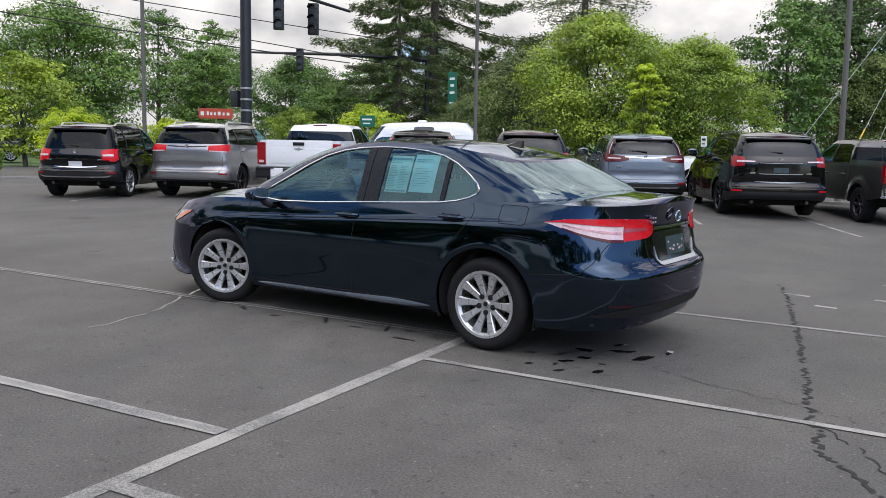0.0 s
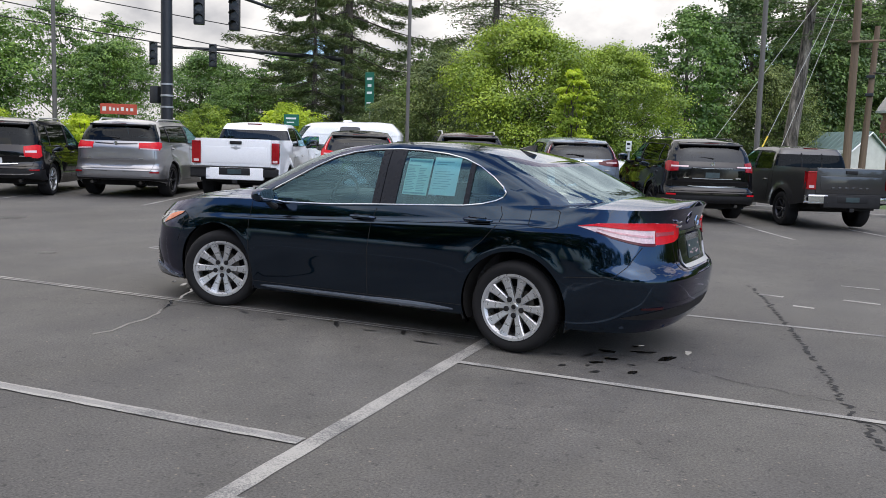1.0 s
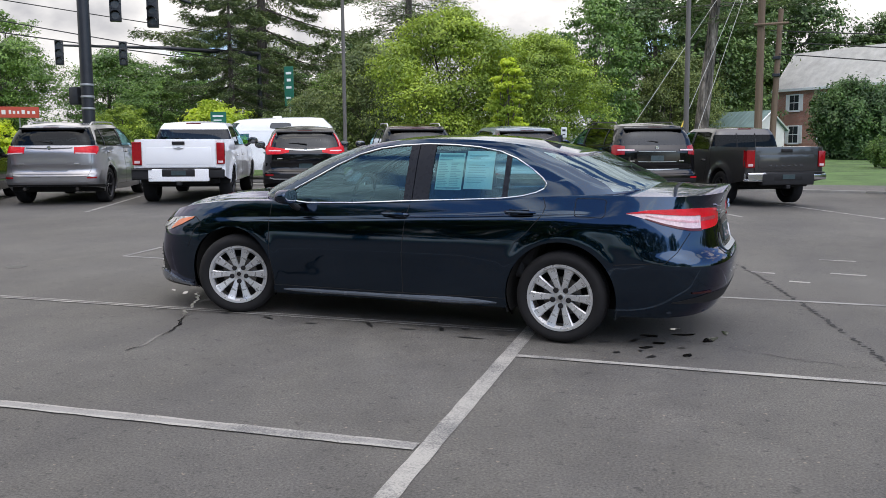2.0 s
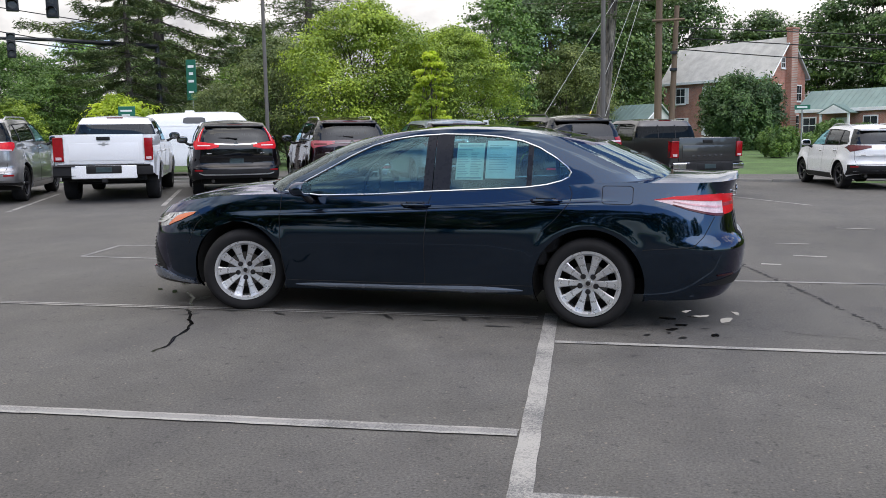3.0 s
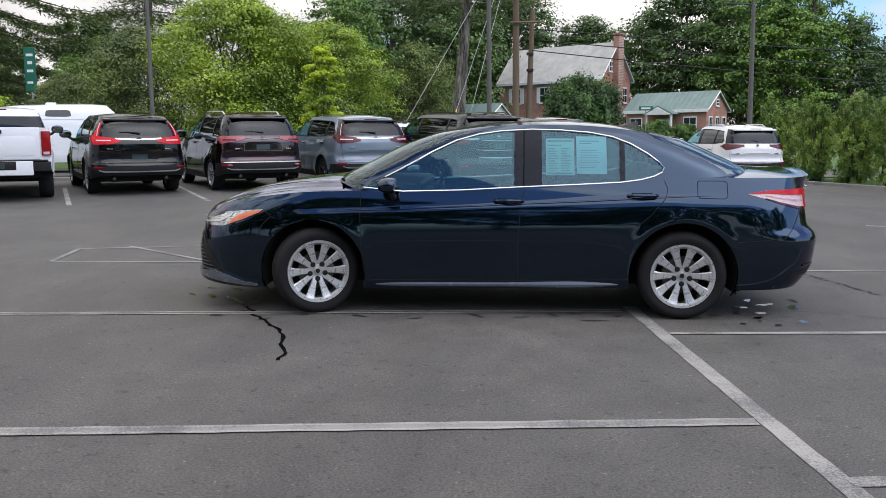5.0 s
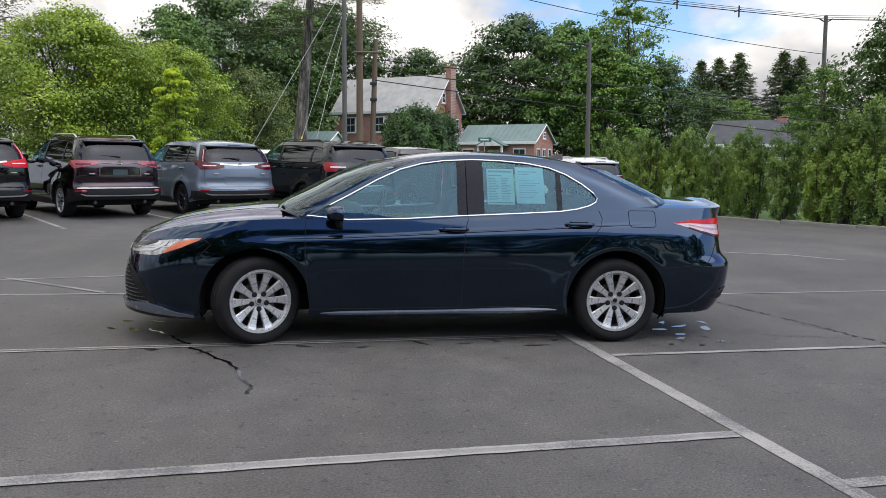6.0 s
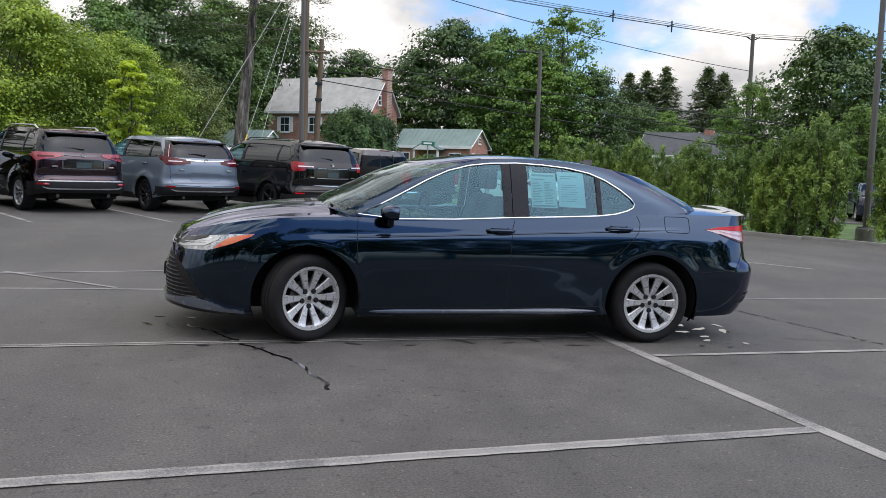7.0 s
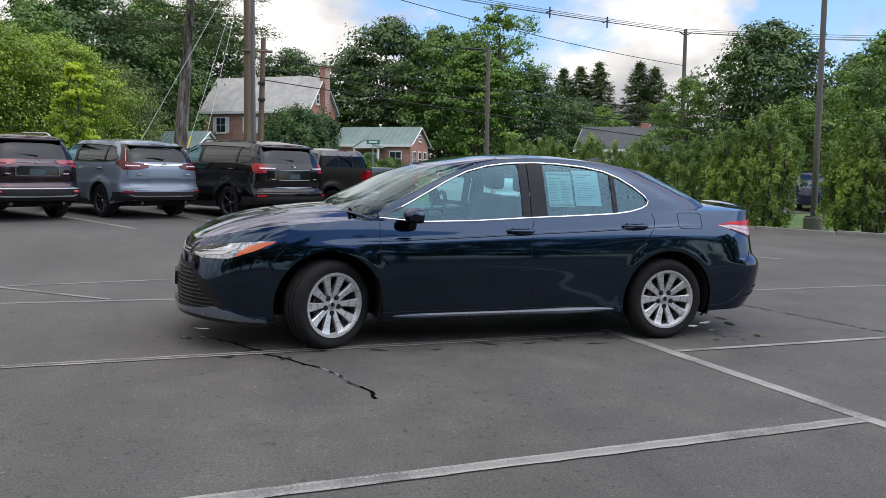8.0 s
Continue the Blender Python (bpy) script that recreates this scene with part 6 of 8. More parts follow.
    body, cabin = vehicle_body(car, low, up, spec, paint)
    wheels_of(car, spec, R, R * 0.70, 0.235, spokes, wheel_mat or M["dark_alloy"], 0.0, n=32, tip=0.05, root=0.04, tread=False)
    red = lamp_mat or M["lamp_red"]
    tb, pu = belt + 0.06, plate_up
    for hand in (-1, 1):
        if arch_mat:
            v, f = ribbon(low, [(low.u_of_x(ax[0] + R + 0.08, 0.3), 0.25, 0.38), (low.u_of_x(ax[1] - R - 0.08, 0.3), 0.25, 0.38)], 0.006, 12, 2, hand, 0.012)
            mesh_ob("sill_cladding", v, f, arch_mat, body, "black plastic sill cladding")
        v, f = ribbon(low, [(low.u_of_x(ax[1] + R + 0.1, 0.4), 0.36, clad - 0.01), (low.u_rear(w * 0.7, 0.45), 0.405, clad), (3.0, 0.405, clad)], 0.005, 20, 4, hand, 0.014)
        mesh_ob("bumper_cladding", v, f, M["plastic"], body, "black lower rear bumper panel")
        if skid:
            v, f = ribbon(low, [(low.u_rear(w * 0.84, 0.5), 0.515, 0.53), (low.u_rear(w * 0.74, 0.5), 0.478, 0.505), (3.0, 0.474, 0.497)], 0.024, 14, 2, hand, 0.02)
            mesh_ob("skid_strip", v, f, skid, body, "bright strip along the lower bumper")
        v, f = ribbon(low, [(low.u_rear(w * 0.93, 0.48), 0.565, 0.60), (low.u_rear(w * 0.76, 0.58), 0.568, 0.597)], 0.016, 6, 2, hand, 0.02)
        mesh_ob("bumper_reflector", v, f, M["bright_red"] if lamp == "hook" else M["lamp_red"], body, "red bumper reflector")
        if lamp == "arrow":           # long wedge from the flank round the corner, pointing inwards
            v, f = ribbon(low, [(low.u_of_x(x1 - 0.52, tb - 0.07), tb - 0.075, tb - 0.06), (low.u_of_x(x1 - 0.34, tb - 0.08), tb - 0.13, tb - 0.01), (low.u_rear(w * 0.92, tb - 0.1), tb - 0.175, tb + 0.0), (low.u_rear(w * 0.66, tb - 0.1), tb - 0.12, tb - 0.01), (low.u_rear(w * 0.42, tb - 0.1), tb - 0.07, tb - 0.015)], 0.010, 22, 3, hand, 0.03)
        elif lamp == "side":          # across the corner, reaching inwards
            v, f = ribbon(low, [(low.u_of_x(x1 - 0.36, tb - 0.10), tb - 0.11, tb - 0.02), (low.u_rear(w * 0.92, tb - 0.1), tb - 0.19, tb + 0.0), (low.u_rear(w * 0.52, tb - 0.1), tb - 0.16, tb - 0.03)], 0.008, 16, 3, hand, 0.03)
        elif lamp == "corner":        # upright block
            v, f = ribbon(low, [(low.u_of_x(x1 - 0.30, 0.9), tb - 0.22, tb + 0.0), (low.u_rear(w * 0.9, 0.9), tb - 0.27, tb + 0.02), (low.u_rear(w * 0.64, 0.9), tb - 0.25, tb - 0.02)], 0.008, 14, 4, hand, 0.03)
        elif lamp == "ell":           # inward foot; the upright follows on the cabin
            v, f = ribbon(low, [(low.u_of_x(x1 - 0.42, 0.97), tb - 0.04, tb + 0.03), (low.u_of_x(x1 - 0.26, 0.97), tb - 0.12, tb + 0.035), (low.u_rear(w * 0.93, 0.95), tb - 0.16, tb + 0.03), (low.u_rear(w * 0.60, 0.95), tb - 0.15, tb - 0.02), (low.u_rear(w * 0.40, 0.95), tb - 0.11, tb - 0.05)], 0.010, 20, 3, hand, 0.03)
        else:                         # hook: bracket shaped
            v, f = ribbon(low, [(low.u_of_x(x1 - 0.32, 0.9), tb - 0.17, tb - 0.02), (low.u_rear(w * 0.93, 0.9), tb - 0.22, tb + 0.01), (low.u_rear(w * 0.74, 0.9), tb - 0.20, tb - 0.02)], 0.008, 14, 3, hand, 0.03)
        lo = mesh_ob("tail_lamp", v, f, red, car, "red tail lamp")
        if lamp == "hook":
            v, f = ribbon(low, [(low.u_rear(w * 0.86, tb - 0.08), tb - 0.12, tb - 0.085), (low.u_rear(w * 0.52, tb - 0.08), tb - 0.115, tb - 0.09)], 0.014, 10, 1, hand, 0.008)
            mesh_ob("lamp_lens", v, f, M["white_lens"], lo, "clear lens band")
        elif lamp == "side":
            v, f = ribbon(low, [(low.u_rear(w * 0.92, tb - 0.17), tb - 0.185, tb - 0.155), (low.u_rear(w * 0.55, tb - 0.16), tb - 0.165, tb - 0.14)], 0.014, 10, 1, hand, 0.008)
            mesh_ob("lamp_lens", v, f, M["white_lens"], lo, "clear lower lens strip")
        elif lamp == "corner":
            v, f = ribbon(low, [(low.u_rear(w * 0.88, tb - 0.12), tb - 0.15, tb - 0.10), (low.u_rear(w * 0.66, tb - 0.12), tb - 0.15, tb - 0.11)], 0.014, 8, 1, hand, 0.008)
            mesh_ob("lamp_lens", v, f, M["white_lens"], lo, "clear lens band")
        elif lamp != "ell":
            v, f = ribbon(low, [(low.u_rear(w * 0.90, tb - 0.08), tb - 0.10, tb - 0.065), (low.u_rear(w * 0.62, tb - 0.08), tb - 0.10, tb - 0.065)], 0.014, 10, 1, hand, 0.008)
            mesh_ob("lamp_lens", v, f, M["dark_red_lens"], lo, "dark red lens band")
        if lamp == "ell":
            v, f = ribbon(up, [(up.u_of_x(x1 - 0.38, belt + 0.1), belt + 0.03, belt + 0.07), (up.u_rear(w * 0.86, belt + 0.1), belt + 0.04, belt + 0.16), (up.u_rear(w * 0.80, belt + 0.2), belt + 0.05, ht - 0.17), (up.u_rear(w * 0.765, belt + 0.2), belt + 0.10, ht - 0.11)], 0.010, 12, 8, hand, 0.03)
            mesh_ob("tail_lamp", v, f, red, car, "upright red tail lamp beside the rear window")
            v, f = ribbon(up, [(up.u_rear(w * 0.80, belt + 0.2), belt + 0.04, ht - 0.16), (up.u_rear(w * 0.79, belt + 0.2), belt + 0.04, ht - 0.16)], 0.014, 1, 8, hand, 0.004)
            mesh_ob("lamp_lens", v, f, M["white_lens"], lo, "pale edge of the lamp")
            v, f = ribbon(low, [(low.u_rear(w * 0.86, tb - 0.05), tb - 0.085, tb - 0.06), (low.u_rear(w * 0.58, tb - 0.05), tb - 0.085, tb - 0.065)], 0.0155, 8, 1, hand, 0.006)
            mesh_ob("lamp_lens", v, f, M["white_lens"], lo, "clear reversing lens")
        v, f = ribbon(low, [(low.u_rear(w * 0.80, 0.86), 0.845, 0.862), (3.0, 0.835, 0.855)], 0.012, 14, 2, hand, 0.02)
        mesh_ob("gate_crease", v, f, paint, body)
        v, f = ribbon(low, [(low.u_of_x(x1 - 0.20, 0.67), 0.655, 0.668), (low.u_rear(w * 0.80, 0.67), 0.66, 0.675), (3.0, 0.66, 0.675)], 0.012, 20, 2, hand, 0.03)
        mesh_ob("bumper_shelf", v, f, paint, body)
        v, f = tube([(x1 - 0.25, hand * w * 0.55, 0.36), (x1 - 0.07, hand * w * 0.55, 0.35)], 0.035, 10)
        mesh_ob("exhaust_pipe", v, f, M["steel"], body, "dull steel exhaust pipe")
        # tailgate shut lines
        pts = [(low.u_rear(w * 0.86, belt), belt + 0.02), (low.u_rear(w * 0.84, 0.8), 0.80), (low.u_rear(w * 0.78, 0.66), 0.62), (2.97, 0.60)]
        path = []
        for (u0, z0), (u1, z1) in zip(pts, pts[1:]):
            for t in np.linspace(0, 1, 5):
                x, y = low.xy(u0 + (u1 - u0) * t, z0 + (z1 - z0) * t)
                path.append((float(x), hand * float(y), z0 + (z1 - z0) * t))
        v, f = tube(path, 0.004, 5)
        mesh_ob("shut_line", v, f, M["gap"], body)
        if rails:
            rl = [(ax[0] + 1.25, hand * w * 0.66, ht - 0.03), (ax[0] + 1.45, hand * w * 0.665, ht + 0.045), (0.4, hand * w * 0.67, ht + 0.055), (x1 - 0.95, hand * w * 0.665, ht + 0.045), (x1 - 0.75, hand * w * 0.66, ht - 0.04)]
            v, f = tube(rl, [0.018, 0.016, 0.016, 0.016, 0.018], 6)
            mesh_ob("roof_rail", v, f, M["black_metal"] if rails == "black" else M["satin"], cabin, "roof rail")
        if garnish:                   # bright open frame round the plate well
            for ya, yb, za, zb in ((0.0, 0.43, 0.695 + pu, 0.715 + pu), (0.405, 0.43, 0.70 + pu, 0.86 + pu)):
                v, f = ribbon(low, [(low.u_rear(yb, (za + zb) / 2), za, zb), (low.u_rear(ya, (za + zb) / 2) if ya else 3.0, za, zb)], 0.016, 8, 2, hand, 0.016)
                mesh_ob("plate_frame", v, f, M["grille_silver"], body, "dull silver frame under the plate")
            v, f = ribbon(low, [(low.u_of_x(x1 - 0.14, clad + 0.01), clad, clad + 0.018), (low.u_rear(w * 0.8, clad), clad + 0.004, clad + 0.026), (3.0, clad + 0.004, clad + 0.026)], 0.014, 18, 1, hand, 0.02)
            mesh_ob("bumper_trim", v, f, M["satin"], body, "bright moulding along the bumper top")
            v, f = rounded(float(low.tail(clad - 0.05)) - 0.03, hand * w * 0.80, clad - 0.05, 0.022, 0.06, 0.026, 2.4, 14, 8)
            mesh_ob("bumper_reflector", v, f, M["pink_lens"], body, "round pale red bumper lamp")
        # plate well
        v, f = ribbon(low, [(low.u_rear(0.42, 0.78 + pu), 0.83 + pu, 0.87 + pu), (low.u_rear(0.33, 0.78 + pu), 0.705 + pu, 0.875 + pu), (3.0, 0.70 + pu, 0.875 + pu)], 0.004, 10, 3, hand, 0.02)
        mesh_ob("plate_recess", v, f, M["gloss_black"] if plate == "plate_dark" else paint, body, "recessed plate well")
        v, f = ribbon(low, [(low.u_rear(0.34, 0.88 + pu), 0.876 + pu, 0.892 + pu), (3.0, 0.876 + pu, 0.896 + pu)], 0.020, 8, 1, hand, 0.024)
        mesh_ob("gate_grip", v, f, M["gloss_black"] if plate == "plate_dark" else paint, body)
        if plate != "none":
            v, f = ribbon(low, [(low.u_rear(0.15, 0.78 + pu), 0.725 + pu, 0.835 + pu), (3.0, 0.725 + pu, 0.835 + pu)], 0.009, 5, 2, hand, 0.006)
            mesh_ob("number_plate", v, f, M["plate"] if plate == "plate" else M["plate_dark"], body, "plain plate")
        if lamp == "hook":
            v, f = ribbon(low, [(low.u_rear(0.46, 0.8 + pu), 0.70 + pu, 0.93 + pu), (3.0, 0.69 + pu, 0.94 + pu)], 0.006, 10, 4, hand, 0.02)
            mesh_ob("gate_panel", v, f, M["gloss_black"], body, "gloss black panel round the plate")
            for za, zb in ((0.70 + pu, 0.712 + pu), (0.922 + pu, 0.93 + pu)):
                v, f = ribbon(low, [(low.u_rear(0.44, 0.8), za, zb), (3.0, za - 0.006, zb - 0.006)], 0.012, 8, 1, hand, 0.006)
                mesh_ob("panel_trim", v, f, M["satin"], body, "thin bright trim")
        zs = strip_z or (tb - 0.06)
        if strip:
            v, f = ribbon(low, [(low.u_rear(w * 0.50, 0.9), zs + 0.012, zs + (0.036 if lamp == "ell" else 0.024)), (3.0, zs - 0.010, zs + 0.016)], 0.012, 10, 1, hand, 0.014)
            mesh_ob("tailgate_strip", v, f, strip, body, "bright strip above the plate")
    if spoiler:
        sp = box_bm(rx - slope - 0.14, rx - slope + 0.13, -w * 0.68, w * 0.68, ht - 0.065, ht - 0.022, 0.016, 2)
        for q in sp.verts:
            q.co.z -= 0.035 * abs(q.co.y / (w * 0.70)) ** 2 + 0.02 * (q.co.x > rx - slope)
        part("roof_spoiler", sp, paint if paint is M["white_paint"] else M["gloss_black"], cabin, "roof spoiler above the rear window")
        part("brake_lamp", box_bm(rx - slope + 0.125, rx - slope + 0.136, -0.16, 0.16, ht - 0.070, ht - 0.056, 0.003, 1), M["dark_red_lens"], cabin, "narrow high brake lamp")
    bd = revolve([(0.0, 0.0), (0.032, 0.0), (0.04, -0.01)], 18)
    bz0 = tb - 0.045
    bx = float(low.tail(bz0))
    mesh_ob("badge", [(bx + 0.018 - b, a, bz0 + c) for a, b, c in bd[0]], bd[1], M["chrome"], body, "plain round chrome badge")
    v, f = tube([(rx - 0.03, 0.04, belt + 0.13), (rx - 0.06, -0.18, belt + 0.15), (rx - 0.07, -0.36, belt + 0.15)], [0.014, 0.01, 0.006], 6)
    mesh_ob("rear_wiper", v, f, M["plastic"], cabin, "black rear wiper")
    for y in (-0.62, 0.50):
        zl = 0.93 if lamp == "ell" else 0.86 + pu * 0.3
        lx = float(low.tail(zl))
        b = box_bm(lx - 0.02, lx + 0.006, y, y + 0.11, zl, zl + 0.020, 0.002, 1)
        part("lettering_bar", b, M["chrome"], body, "small chrome bar")
    return car


def pickup(label, paint, L=5.4, W=1.89, H=1.79, base=3.26, fo=0.95, rail=1.16, R=0.38, bumper=None, lamp_z=(0.95, 1.14), name="pickup_truck", badge=True, wheel_mat=None):
    car = tagged(new(name), label, "pickup truck", "cars parked in a row")
    x0, x1 = -fo - base / 2, L - fo - base / 2
    ax = (-base / 2, base / 2)
    w = W / 2
    cab_r = ax[1] - 0.55
    belt = min(rail - 0.06, 1.20)

    def push(x, z):
        return sum(0.04 * np.exp(-((np.hypot(x - a, z - R) - R - 0.10) / 0.08) ** 2) for a in ax)
    low = Shell(
        nose=[(0.3, x0 + 0.1), (0.5, x0), (0.9, x0 + 0.03), (1.05, x0 + 0.12), (1.2, x0 + 0.25)],
        tail=[(0.40, x1 - 0.12), (0.6, x1 - 0.10), (rail - 0.12, x1 - 0.10), (rail, x1 - 0.09), (rail + 0.1, x1 - 0.09)],
        half=[(0.35, w * 0.95), (0.5, w * 0.99), (0.8, w), (belt - 0.05, w * 0.985), (rail, w * 0.965), (rail + 0.1, w * 0.95)],
        low=[(x0, 0.42), (0, 0.42), (ax[1], 0.46), (x1, 0.62)],
        high=[(x0, 0.98), (x0 + 0.4, 1.05), (ax[0] + 0.4, belt - 0.02), (cab_r - 0.05, belt), (cab_r + 0.05, rail), (x1, rail + 0.005)],
        cap_f=0.6, cap_r=0.12, pf=3.6, pr=5.0, push=push)
    ht = H - 0.05
    up = Shell(
        nose=[(belt - 0.05, ax[0] + 0.25), (belt + 0.25, ax[0] + 0.62), (ht, ax[0] + 1.12)],
        tail=[(belt - 0.05, cab_r + 0.02), (belt + 0.3, cab_r - 0.03), (ht - 0.02, cab_r - 0.12), (ht, cab_r - 0.15)],
        half=[(belt - 0.05, w * 0.94), (belt + 0.15, w * 0.90), (ht - 0.12, w * 0.80), (ht, w * 0.71)],
        low=[(ax[0], belt - 0.03), (0, belt - 0.02), (cab_r, belt - 0.02)],
        high=[(ax[0] + 0.9, ht - 0.06), (ax[0] + 1.4, ht - 0.01), (cab_r - 0.6, ht), (cab_r, ht - 0.03)],
        cap_f=0.5, cap_r=0.16, pf=3.4, pr=4.6)
    d0, d1 = ax[0] + 0.55, cab_r - 0.14
    zt = ht - 0.085
    top = [(d0, belt + 0.03), (d0 + 0.35, belt + 0.27), (d0 + 0.62, zt - 0.02), (d0 + 0.95, zt), (d1 - 0.3, zt), (d1 - 0.1, zt - 0.03)]
    bottom = [(d1, belt + 0.12), (d1 - 0.03, belt + 0.035), (d1 - 0.6, belt + 0.03), (d0 + 0.3, belt + 0.029)]
    tz, bz = smooth_table(top + [bottom[0]]), smooth_table([(d0, belt + 0.029)] + bottom[::-1])

    def pane(a, b, n=7):
        return [(x, float(bz(x)) + 0.002, float(tz(x)) - 0.002) for x in np.linspace(a, b, n)]
    bp = (d0 + d1) / 2 + 0.12
    spec = {
        "mesh": (12, 74, 10, 20), "axles": ax, "arch": R + 0.075, "wheel_z": R, "sill_z": 0.42, "track": w - 0.13,
        "deck": [(x0, 1.0), (x0 + 0.4, 1.12), (ax[0] + 0.4, belt + 0.06), (cab_r - 0.1, belt), (cab_r, rail - 0.1), (x1 - 0.15, rail - 0.12), (x1 - 0.09, rail + 0.005)],
        "cowl": ax[0] + 0.5, "deck_rear": cab_r - 0.1, "dlo": top + bottom, "shield_u": (0.8, 0.9), "rear_s": (0.16, 0.80), "roof_crown": 0.04,
        "glass": {"windscreen": M["clear_glass"], "rear_window": M["privacy"] if badge else M["cab_glass"]},
        "panes": [(pane(d0 + 0.005, bp - 0.03), M["glass"]), (pane(bp + 0.03, d1 - 0.01), M["privacy"])],
        "pillars": [[(x, float(bz(x)) + 0.003, float(tz(x)) - 0.004) for x in (bp - 0.05, bp, bp + 0.05)]],
        "trim": M["plastic"], "trim_r": 0.008,
        "seams": [[(d0 + 0.02, belt), (d0 + 0.04, 0.7), (d0 + 0.06, 0.5)], [(bp, belt), (bp + 0.02, 0.7), (bp + 0.02, 0.5)], [(d1 + 0.03, belt), (d1, 0.8), (d1 - 0.1, 0.5)], [(cab_r + 0.04, rail - 0.02), (cab_r + 0.04, 0.52)]],
        "handles": [(bp - 0.16, 1.0), (d1 - 0.14, 1.0)], "mirror": (d0 + 0.2, belt + 0.12), "mirror_size": 1.1, "mirror_material": M["plastic"],
        "seats": [(-0.55, -0.38, 0.52), (-0.55, 0.38, 0.52), (0.35, -0.35, 0.55), (0.35, 0.35, 0.55)], "seat_up": 0.1, "dash_z": belt,
    }
    body, cabin = vehicle_body(car, low, up, spec, paint)
    wheels_of(car, spec, R, R * 0.62, 0.26, 6, wheel_mat or M["dark_alloy"], 0.0, n=32, tip=0.07, root=0.06, tread=False)
    # tailgate as a panel with a pressed field
    tg = box_bm(x1 - 0.115, x1 - 0.085, -w * 0.80, w * 0.80, 0.79, rail + 0.012, 0.012, 2)
    gate = part("tailgate", tg, paint, car)
    part("gate_field", box_bm(x1 - 0.088, x1 - 0.078, -w * 0.70, w * 0.70, 0.86, rail - 0.16, 0.006, 2), paint, gate)
    part("gate_latch", box_bm(x1 - 0.086, x1 - 0.062, -0.13, 0.13, rail - 0.105, rail - 0.035, 0.01, 2), M["plastic"], gate, "black tailgate latch")
    if badge:
        v = [(x1 - 0.074, a * 0.1, rail - 0.185 + b * 0.035) for a, b in ((-1, -0.4), (-0.25, -0.4), (-0.25, -1), (0.25, -1), (0.25, -0.4), (1, -0.4), (1, 0.4), (0.25, 0.4), (0.25, 1), (-0.25, 1), (-0.25, 0.4), (-1, 0.4))]
        mesh_ob("badge", v, [tuple(range(12))], M["satin"], gate, "plain cross-shaped badge", smooth=False)
    else:
        for i in range(6):
            part("lettering_bar", box_bm(x1 - 0.082, x1 - 0.072, -0.42 + i * 0.15, -0.35 + i * 0.15, 0.90, 0.935, 0.003, 1), M["grille_silver"], gate, "dull silver bar")
    for hand in (-1, 1):
        lb = box_bm(x1 - 0.22, x1 - 0.078, hand * w * 0.82, hand * w * 0.99, lamp_z[0], lamp_z[1], 0.015, 2)
        lp = part("tail_lamp", lb, M["lamp_red"], car, "upright red tail lamp")
        part("lamp_lens", box_bm(x1 - 0.085, x1 - 0.074, hand * w * 0.85, hand * w * 0.96, lamp_z[0] + 0.02, lamp_z[0] + 0.07, 0.003, 1), M["white_lens"], lp, "clear reversing lens")
        part("bumper_end", box_bm(x1 - 0.16, x1 + 0.02, hand * w * 0.60, hand * w * 0.98, 0.57 if badge else 0.61, 0.75 if badge else 0.74, 0.03, 3), M["plastic"] if badge else M["chrome"], car, "bumper corner")
    part("bumper", box_bm(x1 - 0.13, x1 + 0.03, -w * 0.66, w * 0.66, 0.50, 0.77, 0.03, 3), (bumper or paint) if badge else M["plastic"], car, "rear step bumper")
    part("bumper_centre", box_bm(x1 - 0.1, x1 + 0.036, -w * 0.36, w * 0.36, 0.60, 0.764, 0.02, 2), M["plastic"], car, "black bumper centre around the plate")
    part("bumper_step", box_bm(x1 - 0.13, x1 + 0.02, -w * 0.93, w * 0.93, 0.755, 0.785, 0.008, 1), M["plastic"], car, "black bumper tread")
    part("number_plate", box_bm(x1 + 0.036, x1 + 0.042, -0.15, 0.15, 0.63, 0.73, 0.003, 1), M["plate_dark"], car, "plain dark plate")
    part("hitch", box_bm(x1 - 0.1, x1 + 0.04, -0.05, 0.05, 0.42, 0.50, 0.01, 1), M["plastic"], car)
    for hand in () if badge else (-1, 1):
        a = [up.xy(up.u_rear(0.24, z), z) for z in (belt + 0.12, ht - 0.12)]
        v, f = tube([(float(a[0][0]) + 0.006, hand * 0.24, belt + 0.10), (float(a[1][0]) + 0.006, hand * 0.24, ht - 0.12)], 0.013, 6)
        mesh_ob("window_bar", v, f, M["plastic"], cabin, "black bar of the sliding rear window")
    part("brake_lamp", box_bm(cab_r - 0.15, cab_r - 0.115, -0.17, 0.17, ht - 0.035, ht + 0.0, 0.006, 1), M["dark_red_lens"], cabin, "high brake lamp")
    v, f = tube([(ax[1], -0.7, R), (ax[1], 0.7, R)], 0.055, 8)
    mesh_ob("axle", v, f, M["plastic"], body)
    return car


